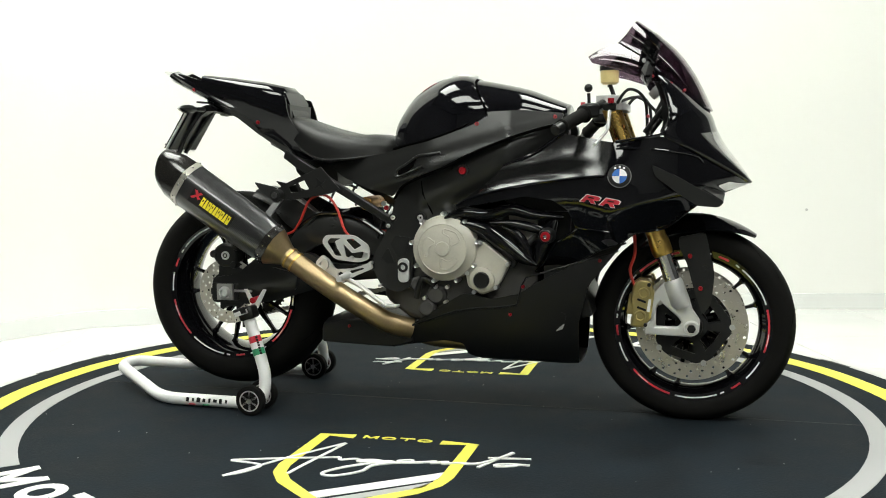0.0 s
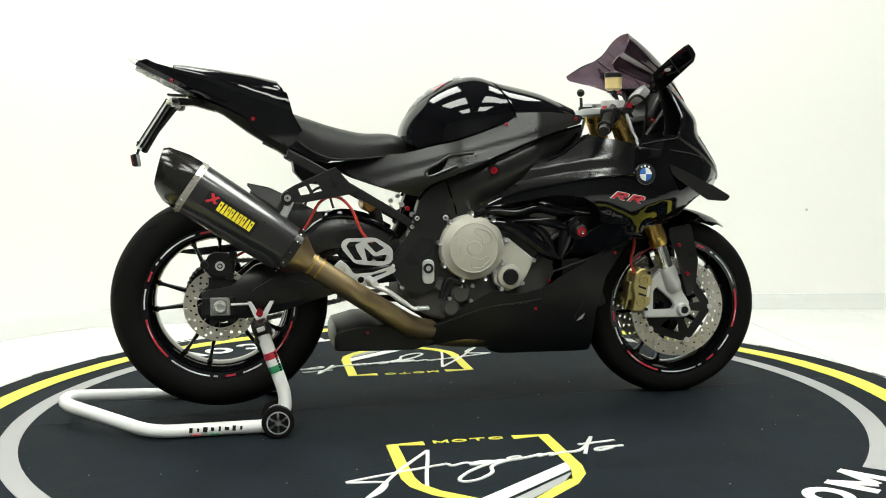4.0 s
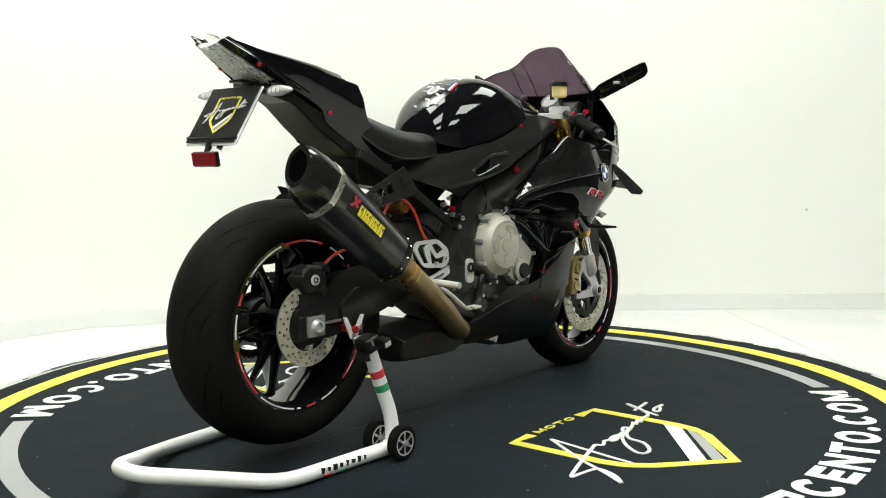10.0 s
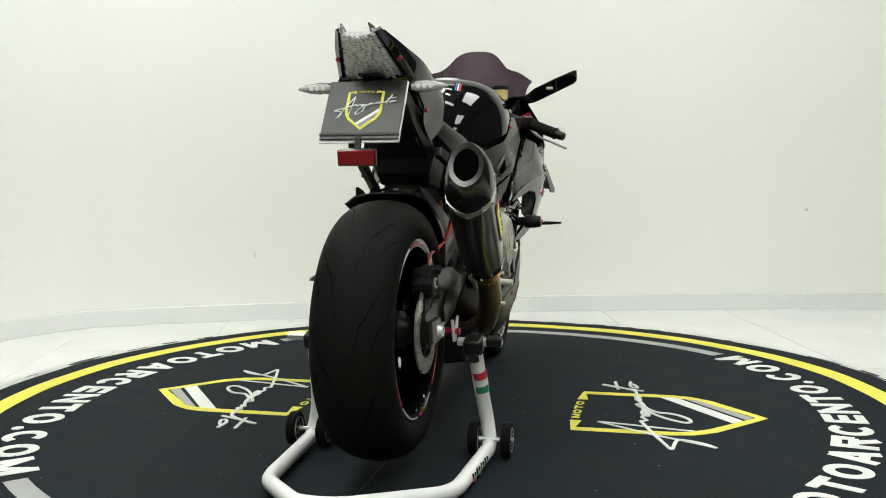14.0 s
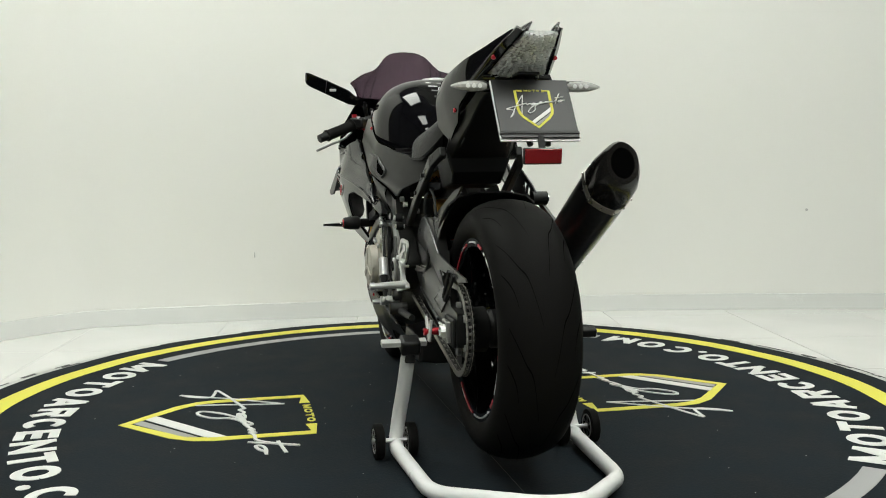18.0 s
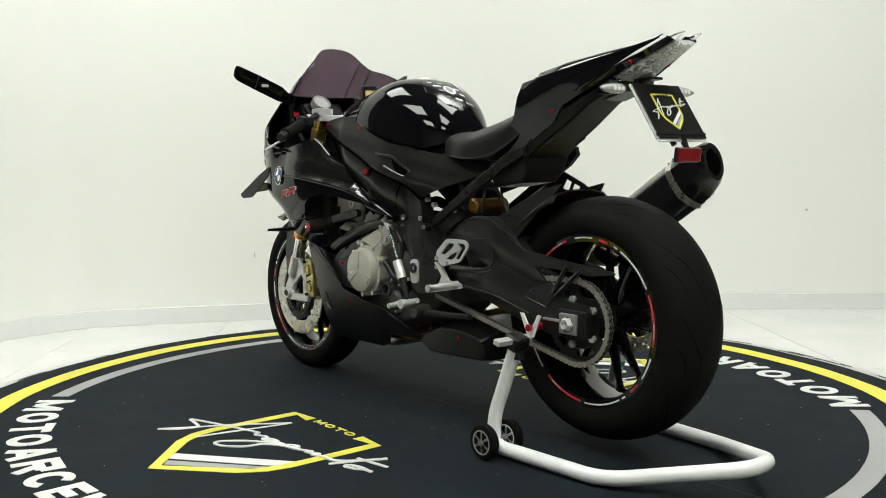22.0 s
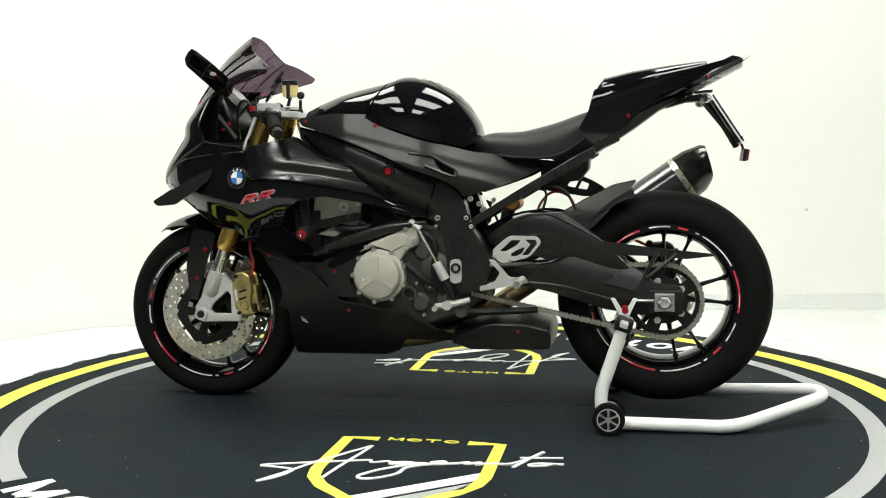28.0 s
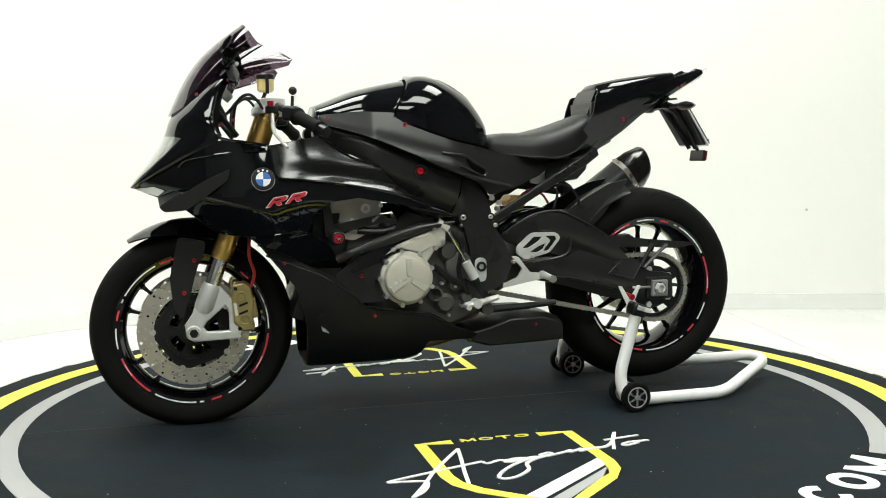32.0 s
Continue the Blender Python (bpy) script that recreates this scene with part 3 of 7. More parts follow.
def groove_strip(R, w, pts, width=0.0065):
    """A thin black line laid on the tread for a groove's shade, from (angle degrees, y) points."""
    bm = bmesh.new()
    q = spline([(a, y, 0) for a, y in pts], 5)
    rows = []
    for i, p in enumerate(q):
        f = 1 - abs(2 * i / (len(q) - 1) - 1)
        ww = width * (0.5 + 0.5 * f)
        row = []
        for sgn in (-1, 1):
            y = p.y
            r = surface_at(R, w, y) + 0.0009
            a = radians(p.x + math.degrees(sgn * ww / 2 / R))
            row.append(bm.verts.new((r * math.sin(a), y, r * math.cos(a))))
        rows.append(row)
    for u, v in zip(rows, rows[1:]):
        bm.faces.new((u[0], u[1], v[1], v[0]))
    return bm


front_wheel = build_wheel("front_wheel", 1.435, 0.288, 0.289, 0.060, 0.046, 10, "black road tyre with worn tread", 20)
rear_wheel = build_wheel("rear_wheel", 0.0, 0.358, 0.316, 0.096, 0.076, 10, "wide black road tyre with slanted tread grooves", 50)
for wheel, R, w, n in ((rear_wheel, 0.316, 0.096, 9), (front_wheel, 0.289, 0.060, 8)):
    for base in ([(0, 0.012), (7, 0.02), (20, 0.035), (26, 0.052), (40, 0.082)], [(20, -0.012), (27, -0.02), (40, -0.035), (46, -0.052), (60, -0.082)],
                 [(8, 0.06), (16, 0.068), (24, 0.085)], [(28, -0.06), (36, -0.068), (44, -0.085)]):
        pts = [(a, y * w / 0.096) for a, y in base]
        g = bp("tread_groove", groove_strip(R, w, pts), GROOVE, wheel, smooth=0)
        for k in range(1, n):
            again("tread_groove", g, Matrix.Rotation(radians(360 / n * k), 4, "Y"), wheel)


# ---- brakes
def rotor(r0, r1, holes, y, t=0.005):
    out = circle(0, 0, r1, 64)
    hs = [circle(0, 0, r0, 40)]
    for rr, n, a in holes:
        hs += [circle(rr * math.cos(2 * math.pi * k / n + a), rr * math.sin(2 * math.pi * k / n + a), 0.0042, 7) for k in range(n)]
    return sheet(out, hs, lambda u, v, d: Vector((u, d, v)), y - t / 2, y + t / 2)


for s in (1, -1):
    d = bp("brake_disc", rotor(0.110, 0.157, ((0.118, 26, 0), (0.133, 26, 0.12), (0.148, 26, 0.05)), 0.068 * s), STEEL, front_wheel, "drilled steel brake disc", 0)
    # five-cornered carrier with open bays
    at = lambda r, deg: (r * math.cos(radians(deg)), r * math.sin(radians(deg)))
    rim_pts = [at(r, 72 * k + q) for k in range(5) for r, q in ((0.112, -9), (0.119, -7), (0.119, 7), (0.112, 9))]
    bays = [[at(r, 72 * k + 36 + q) for r, q in ((0.046, -22), (0.082, -25), (0.076, 0), (0.082, 25), (0.046, 22))] for k in range(5)]
    bp("disc_carrier", sheet(rim_pts, [circle(0, 0, 0.03, 16)] + bays, lambda u, v, q: Vector((u, q, v)), 0.062 * s, 0.068 * s), FLATBLACK, front_wheel, smooth=0)
    for k in range(5):
        a = k * math.pi * 2 / 5
        bp("disc_button", disc(0.008, 0.064 * s, 0.073 * s, (0.112 * math.cos(a), 0, 0.112 * math.sin(a)), "Y", 12), ALU, front_wheel)
n = 40
bp("sensor_ring", sheet(circle(0, 0, 0.086, 60), [circle(0, 0, 0.070, 40)] + [circle(0.079 * math.cos(2 * math.pi * k / n), 0.079 * math.sin(2 * math.pi * k / n), 0.0032, 5) for k in range(n)],
                         lambda u, v, q: Vector((u, q, v)), 0.073, 0.075), FLATBLACK, front_wheel, smooth=0)
bp("brake_disc", rotor(0.066, 0.104, ((0.073, 18, 0), (0.084, 18, 0.17), (0.096, 18, 0.05)), -0.105), STEEL, rear_wheel, "drilled steel brake disc", 0)
bp("disc_carrier", sheet([((0.064 if k % 6 in (0, 1) else 0.05) * math.cos(radians(10 * k)), (0.064 if k % 6 in (0, 1) else 0.05) * math.sin(radians(10 * k))) for k in range(36)],
                         (), lambda u, v, q: Vector((u, q, v)), -0.108, -0.085), FLATBLACK, rear_wheel, smooth=0)

# ---- sprocket and chain on the left
teeth = []
for k in range(45):
    for f, r in ((0.0, 0.104), (0.35, 0.1045), (0.5, 0.110), (0.65, 0.110), (0.8, 0.1045)):
        a = 2 * math.pi * (k + f) / 45
        teeth.append((r * math.cos(a), r * math.sin(a)))
slots = []
for k in range(5):
    a0 = 2 * math.pi * k / 5 + 0.3
    slots.append([(0.088 * math.cos(a0 + q), 0.088 * math.sin(a0 + q)) for q in (0, 0.2, 0.4, 0.6, 0.8)] + [(0.068 * math.cos(a0 + q), 0.068 * math.sin(a0 + q)) for q in (0.75, 0.4, 0.05)])
bp("sprocket", sheet(teeth, slots + [circle(0, 0, 0.03, 16)], lambda u, v, d: Vector((u, d, v)), 0.108, 0.114), FLATBLACK, rear_wheel, "black rear sprocket", 0)
bp("sprocket_carrier", disc(0.055, 0.06, 0.107, (0, 0, 0), "Y", 28), FLATBLACK, rear_wheel)
for k in range(5):
    a = 2 * math.pi * k / 5
    bp("sprocket_nut", disc(0.010, 0.112, 0.124, (0.060 * math.cos(a), 0, 0.060 * math.sin(a)), "Y", 6), SILVER, rear_wheel, smooth=0)


def chain_loop():
    """Places of the chain's pins round both sprockets."""
    c1, r1, c2, r2 = Vector((0, 0.358)), 0.106, Vector((0.575, 0.415)), 0.042
    d = c2 - c1
    base = math.atan2(d.y, d.x)
    off = math.acos((r1 - r2) / d.length)
    pts = []
    a0, a1 = base + off, base - off + 2 * math.pi
    for k in range(25):
        a = a0 + (a1 - a0) * k / 24
        pts.append(c1 + r1 * Vector((math.cos(a), math.sin(a))))
    for k in range(9):
        a = base - off + 2 * off * k / 8
        pts.append(c2 + r2 * Vector((math.cos(a), math.sin(a))))
    pts.append(pts[0])
    # sag of the lower run
    out, total = [], sum((b - a).length for a, b in zip(pts, pts[1:]))
    n = int(total / 0.0159 / 2) * 2
    step, i, left = total / n, 0, 0.0
    acc = 0.0
    cum = [0.0]
    for a, b in zip(pts, pts[1:]):
        cum.append(cum[-1] + (b - a).length)
    for k in range(n):
        s = k * step
        while cum[i + 1] < s:
            i += 1
        f = (s - cum[i]) / (cum[i + 1] - cum[i])
        out.append(pts[i].lerp(pts[i + 1], f))
    return out


def link_shape(t0, t1):
    o = [(-0.0079 + 0.0082 * math.cos(a), 0.0082 * math.sin(a)) for a in (1.9, 2.6, 3.14, 3.7, 4.4)] + [(0, -0.0052)] + [(0.0079 + 0.0082 * math.cos(a), 0.0082 * math.sin(a)) for a in (-1.25, -0.55, 0, 0.55, 1.25)] + [(0, 0.0052)]
    bm = bmesh.new()
    for u, v in ((t0, t1), (-t1, -t0)):
        sheet(o, (), lambda x, z, d: Vector((x, d, z)), u, v, bm)
    for x in (-0.0079, 0.0079):
        disc(0.0042, -0.008, 0.008, (x, 0, 0), "Y", 8, bm)
    return bm


pins = chain_loop()
chain = bp("chain", tube([(p.x, 0.111, p.y) for p in pins], 0.0025, 6, True), FLATBLACK, None, "steel drive chain")
inner = outer = None
for k, (p, q) in enumerate(zip(pins, pins[1:] + pins[:1])):
    m = Matrix.Translation(((p.x + q.x) / 2, 0.111, (p.y + q.y) / 2)) @ Matrix.Rotation(-math.atan2(q.y - p.y, q.x - p.x), 4, "Y")
    if k < 2:
        # inner links are coloured darker, for the shade between the outer plates
        ob = bp("chain_link", link_shape(*((0.0062, 0.0082) if k else (0.0040, 0.0060))), CHAINM if k else ENGDARK, chain, smooth=0)
        ob.matrix_basis = m
        inner, outer = (ob, outer) if k == 0 else (inner, ob)
    else:
        again("chain_link", inner if k % 2 == 0 else outer, m, chain)

# ---- front fork
fork_x = lambda z: 1.33 - 0.36 * (z - 0.565)
for s in (1, -1):
    y = 0.102 * s
    leg = bp("fork_tube", tube([(fork_x(z), y, z) for z in (0.495, 0.505, 0.535, 0.545, 0.575, 0.59, 0.93)], [0.026, 0.0295, 0.0295, 0.027, 0.0285, 0.027, 0.027], 24), GOLD, None, "gold anodised fork tube")
    bp("fork_cap", disc(0.024, 0.93, 0.945, (fork_x(0.935), y, 0), "Z", 20), FLATBLACK, leg)
    bp("fork_slider", tube([(fork_x(z), y, z) for z in (0.40, 0.50)], 0.0215, 24), CHROME, None, "polished steel fork slider")
    foot = bp("fork_foot", tube([(fork_x(z), y, z) for z in (0.345, 0.36, 0.415, 0.425)], [0.018, 0.028, 0.027, 0.024], 20), SILVER, None, "silver cast fork foot")
    bp("axle_clamp", sheet([(1.329, 0.384), (1.360, 0.420), (1.405, 0.420), (1.425, 0.383), (1.437, 0.343), (1.459, 0.310), (1.456, 0.276), (1.435, 0.262), (1.306, 0.266), (1.303, 0.291), (1.322, 0.306)],
                           [[(1.337, 0.350), (1.347, 0.362), (1.398, 0.318), (1.408, 0.302), (1.398, 0.290), (1.336, 0.290)]], lambda u, v, d: Vector((u, d, v)), y - 0.006, y + 0.012), SILVER, foot, "silver cast axle clamp", 0, 0.004)
    bp("axle_nut", lathe([(0.010, 0.0), (0.013, 0.024 * s), (0.019, 0.024 * s), (0.022, 0.012 * s), (0.022, -0.02 * s), (0.010, -0.02 * s)], (1.435, y, 0.288), "Y", 24), SILVER, foot)
    bp("axle_bore", disc(0.012, 0.0, 0.0255 * s, (1.435, y, 0.288), "Y", 6), FLATBLACK, foot, smooth=0)
    # radial caliper: outer half, bridge and inner half
    shape = [(1.265, 0.365), (1.274, 0.412), (1.290, 0.424), (1.322, 0.420), (1.332, 0.384), (1.322, 0.311), (1.300, 0.284), (1.263, 0.288), (1.272, 0.328)]
    cal = bp("brake_caliper", sheet(shape, (), lambda u, v, d: Vector((u, d * s, v)), 0.080, 0.112), GOLDCAL, None, "gold radial brake caliper", 0, 0.006)
    bp("caliper_half", sheet([(x - 0.004, z) for x, z in shape], (), lambda u, v, d: Vector((u, d * s, v)), 0.034, 0.058), GOLDCAL, cal, "", 0, 0.006)
    bp("caliper_bridge", box(0.020, 0.050, 0.060, pose(1.266, 0.070 * s, 0.350, 0, 8, 0)), GOLDCAL, cal, "", 30, 0.004)
    for dz in (-0.033, 0.033):
        bp("piston_cap", lathe([(0.0, 0.115 * s), (0.010, 0.115 * s), (0.012, 0.118 * s), (0.016, 0.118 * s), (0.017, 0.108 * s)], (1.297 + 0.14 * dz, 0, 0.352 + dz), "Y", 20), GOLDCAL, cal)
        bp("caliper_bolt", disc(0.0055, 0.10 * s, 0.120 * s, (1.312 + 0.14 * dz, 0, 0.352 + dz * 1.75), "Y", 8), FLATBLACK, cal)
        bp("caliper_slot", box(0.026, 0.004, 0.006, pose(1.296, 0.1125 * s, 0.352 + dz * 0.35, 0, 20, 0)), FLATBLACK, cal)
    bp("caliper_mark", box(0.008, 0.003, 0.036, pose(1.317, 0.1125 * s, 0.350, 0, 8, 0)), WHITEINK, cal)
    bp("brake_hose", tube(spline([(1.275, 0.098 * s, 0.405), (1.262, 0.10 * s, 0.45), (1.275, 0.095 * s, 0.50), (1.27, 0.09 * s, 0.58)], 6), 0.0045, 8), REDHOSE, cal, "red braided hose")
    # mudguard stay
    bp("mudguard_stay", panel([(1.470, 0.560), (1.395, 0.545), (1.398, 0.515), (1.420, 0.470), (1.442, 0.390), (1.464, 0.322), (1.488, 0.356), (1.496, 0.443)], lambda x, z: 0.088 + 0.012 * (0.5 - z), 0.006, 0.04, s, 0.012), SATIN, None,
       "matt black mudguard stay", 40)
    bolt(1.428, 0.092 * s, 0.492), bolt(1.458, 0.094 * s, 0.400)


def mudguard():
    secs = []
    for k in range(15):
        a = radians(56 + 68 * k / 14)
        r = 0.316 + 0.006 * math.sin(k / 14 * math.pi)
        f = min(1, 0.42 + 0.30 * k)
        row = []
        for lift, wide in ((0.0, 0.086), (0.004, 0.083)):
            half = []
            for j in range(9):
                u = -1 + 2 * j / 8
                rr = r - 0.050 * abs(u) ** 2.6 * min(1, 0.15 + 0.12 * k) - lift
                half.append((1.435 + rr * math.cos(a), u * wide * f, 0.288 + rr * math.sin(a)))
            row += half if lift == 0.0 else half[::-1]
        secs.append(row)
    return loft(secs)


bp("front_mudguard", mudguard(), GLOSS, None, "gloss black front mudguard", 50)


# ---- fairing
def nose_x(z):
    return lerp([(0.50, 1.32), (0.58, 1.42), (0.64, 1.50), (0.695, 1.595), (0.75, 1.557), (0.81, 1.512), (0.88, 1.485), (0.965, 1.41), (1.02, 1.34)], z)


def crease_z(x):
    return lerp([(0.766, 0.633), (0.825, 0.660), (0.941, 0.689), (1.133, 0.716), (1.20, 0.720), (1.45, 0.700)], x)


def fair_y(x, z):
    d = max(0.0, nose_x(max(z, 0.695)) - x)
    y = lerp([(0.0, 0.010), (0.015, 0.040), (0.045, 0.085), (0.095, 0.135), (0.145, 0.170), (0.195, 0.201), (0.245, 0.225), (0.295, 0.242), (0.355, 0.253), (0.45, 0.262)], d)
    zc = crease_z(x)
    f = min(1, max(0, (x - 1.05) / 0.35))
    h = max(0, zc - z)
    y -= 0.08 * h + (1.25 - 1.0 * f * f * (3 - 2 * f)) * h * h + 0.16 * max(0, z - zc)
    if x < 1.2:
        y -= 0.055 * ((1.2 - x) / 0.4) ** 1.4
    return max(y, 0.008)


NOSE_EDGE = [(1.60, 0.006), (1.585, 0.036), (1.56, 0.078), (1.50, 0.148), (1.42, 0.205), (1.353, 0.233), (1.28, 0.248), (1.20, 0.256), (1.10, 0.262)]


def edge_z(x):
    """Height of the sharp edge that runs from the nose tip back to the cockpit."""
    return lerp([(1.20, 0.811), (1.284, 0.820), (1.353, 0.828), (1.42, 0.790), (1.50, 0.746), (1.595, 0.698)], x)


def cheek_y(x, z):
    """Side of the nose below its edge, running into the fairing side."""
    f = min(1, max(0, (x - 1.20) / 0.12))
    f = f * f * (3 - 2 * f)
    u = max(0, 0.600 + 0.28 * (x - 1.12) - z)
    y = lerp(NOSE_EDGE, x) - 0.02 * max(0, edge_z(x) - z) - 0.85 * u * u / (u + 0.008)
    return max(0.006, fair_y(x, z) * (1 - f) + y * f)


def flank_y(x, z):
    h = z - crease_z(x)
    y = fair_y(x, crease_z(x)) + 0.003 - 0.52 * max(0, h) - 0.010 * math.exp(-((h - 0.024) / 0.016) ** 2) + 0.006 * math.exp(-((h - 0.062) / 0.020) ** 2)
    f = min(1, max(0, (x - 0.98) / 0.23))
    f = f * f * (3 - 2 * f)
    return y * (1 - f) + (cheek_y(x, z) + 0.0003) * f


def lower_y(x, z):
    y = lerp([(0.16, 0.105), (0.20, 0.137), (0.30, 0.174), (0.40, 0.188), (0.47, 0.186), (0.54, 0.172)], z)
    y -= 0.03 * max(0, (0.80 - x) / 0.25)
    y -= 0.25 * max(0, x - 1.05) ** 1.3
    return y


UPPER = [(1.588, 0.696), (1.50, 0.744), (1.42, 0.788), (1.360, 0.824), (1.345, 0.828), (1.284, 0.820), (1.222, 0.812), (1.205, 0.722), (1.133, 0.716), (0.941, 0.689), (0.825, 0.660), (0.766, 0.633), (0.80, 0.636), (0.88, 0.648), (0.98, 0.666), (1.06, 0.655),
         (1.10, 0.628), (1.12, 0.578), (1.21, 0.567), (1.321, 0.566), (1.377, 0.584), (1.446, 0.640), (1.52, 0.672)]
FLANK = [(1.222, 0.812), (1.12, 0.832), (1.07, 0.842), (1.024, 0.793), (0.973, 0.767), (0.914, 0.752), (0.87, 0.706), (0.766, 0.636), (0.825, 0.662), (0.941, 0.691), (1.133, 0.718), (1.205, 0.724)]
MID = [(1.33, 0.572), (1.21, 0.572), (1.125, 0.578), (1.062, 0.535), (1.02, 0.47), (0.992, 0.442), (1.03, 0.435), (1.18, 0.512), (1.245, 0.535), (1.27, 0.555)]
LOWER_L = [(1.245, 0.532), (1.18, 0.508), (1.03, 0.43), (1.0, 0.40), (0.98, 0.36), (0.92, 0.34), (0.83, 0.33), (0.75, 0.318), (0.67, 0.27), (0.60, 0.243), (0.585, 0.228), (0.76, 0.232), (0.78, 0.195), (0.83, 0.178), (1.12, 0.172),
           (1.122, 0.30), (1.15, 0.41)]
LOWER_R = [(1.245, 0.532), (1.18, 0.508), (1.05, 0.44), (1.0, 0.415), (0.955, 0.385), (0.87, 0.366), (0.79, 0.382), (0.67, 0.31), (0.60, 0.262), (0.52, 0.258), (0.50, 0.236), (0.60, 0.21), (0.72, 0.232), (0.78, 0.225), (0.79, 0.19),
           (0.83, 0.178), (1.12, 0.172), (1.122, 0.30), (1.15, 0.41)]
both("upper_fairing", lambda s: panel(UPPER, cheek_y, 0.005, 0.013, s, 0.006), GLOSS, "gloss black upper fairing", 50)
both("fairing_flank", lambda s: panel(FLANK, flank_y, 0.006, 0.013, s, 0.010), SEMI, "silky black fairing flank", 50)
both("crease_edge", lambda s: tube(spline([(x, (fair_y(x, crease_z(x)) + 0.0015) * s, crease_z(x) + 0.0012) for x in (1.20, 1.13, 1.04, 0.941, 0.88, 0.825, 0.775)], 4), 0.0042, 8), GLOSS)
both("flank_fold", lambda s: tube(spline([(x, (flank_y(x, z) - 0.001) * s, z) for x, z in ((1.084, 0.84), (1.058, 0.824), (1.013, 0.792), (0.968, 0.771), (0.912, 0.752))], 4), [0.005] * 4 + [0.006] * 10 + [0.004] * 3, 10), GLOSS)
both("middle_fairing", lambda s: panel(MID, lambda x, z: cheek_y(x, z) - 0.003, 0.005, 0.025, s, 0.008), GLOSS, "gloss black middle fairing", 50)
both("fairing_liner", lambda s: panel(UPPER, lambda x, z: max(0.004, cheek_y(x, z) - 0.008), 0.002, 0.022, s, 0.006), FLATBLACK, "dull black fairing lining", 50)
both("fairing_liner", lambda s: panel(MID, lambda x, z: cheek_y(x, z) - 0.011, 0.002, 0.025, s, 0.008), FLATBLACK, "dull black fairing lining", 50)
both("lower_fairing", lambda s: panel(LOWER_L if s > 0 else LOWER_R, lower_y, 0.006, 0.025, s, 0.010), PLASTIC, "matt black belly fairing", 50)
for s, run in ((-1, [(1.232, 0.509), (1.10, 0.470), (0.975, 0.432), (0.962, 0.409), (0.948, 0.352), (0.90, 0.343), (0.821, 0.337), (0.761, 0.326), (0.66, 0.288), (0.56, 0.252)]), (1, [(1.232, 0.505), (1.08, 0.445), (0.99, 0.385), (0.96, 0.352), (0.86, 0.331), (0.76, 0.312), (0.66, 0.262)])):
    bp("belly_crease", tube([(x, (lower_y(x, z) + 0.0004) * s, z) for x, z in run], 0.0030, 8), PLASTIC, None)
    bp("fairing_edge", tube([(x, (cheek_y(x, z) - 0.004) * s, z) for x, z in ((1.125, 0.576), (1.062, 0.534), (1.02, 0.470), (0.995, 0.444))], 0.0040, 8), GLOSS, None)
    bp("cheek_edge", tube(spline([(x, (cheek_y(x, z) - 0.002) * s, z) for x, z in ((1.12, 0.580), (1.21, 0.568), (1.321, 0.567), (1.377, 0.585), (1.446, 0.641), (1.515, 0.672))], 4), 0.0030, 8), GLOSS, None)
bp("belly_pan", loft([[(x, -w, z + 0.006), (x, -w * 0.6, z - 0.004), (x, w * 0.6, z - 0.004), (x, w, z + 0.006), (x, w * 0.6, z + 0.003), (x, -w * 0.6, z + 0.003)] for x, w, z in ((1.12, 0.10, 0.172), (1.0, 0.113, 0.172), (0.83, 0.11, 0.176), (0.79, 0.10, 0.19))]),
   SATIN, None, "matt black belly pan", 40)
both("fairing_inner", lambda s: panel([(1.37, 0.68), (1.37, 0.625), (1.31, 0.585), (1.245, 0.530), (1.15, 0.41), (1.125, 0.30), (1.085, 0.30), (1.075, 0.50), (1.065, 0.69)], lambda x, z: 0.135, 0.006, 0.04, s, 0.01), PLASTIC, "black fairing inner panel", 40)
# belly vents and pale insert behind them
both("belly_vent", lambda s: panel([(1.075, 0.335), (1.05, 0.29), (1.062, 0.272), (1.082, 0.30), (1.09, 0.325)], lambda x, z: lower_y(x, z) + 0.002, 0.004, 0.02, s, 0.006), FLATBLACK, "dark vent in the belly fairing")
both("vent_insert", lambda s: panel([(1.068, 0.288), (1.058, 0.276), (1.078, 0.283), (1.084, 0.30)], lambda x, z: lower_y(x, z) + 0.004, 0.003, 0.02, s, 0.003), SILVER)
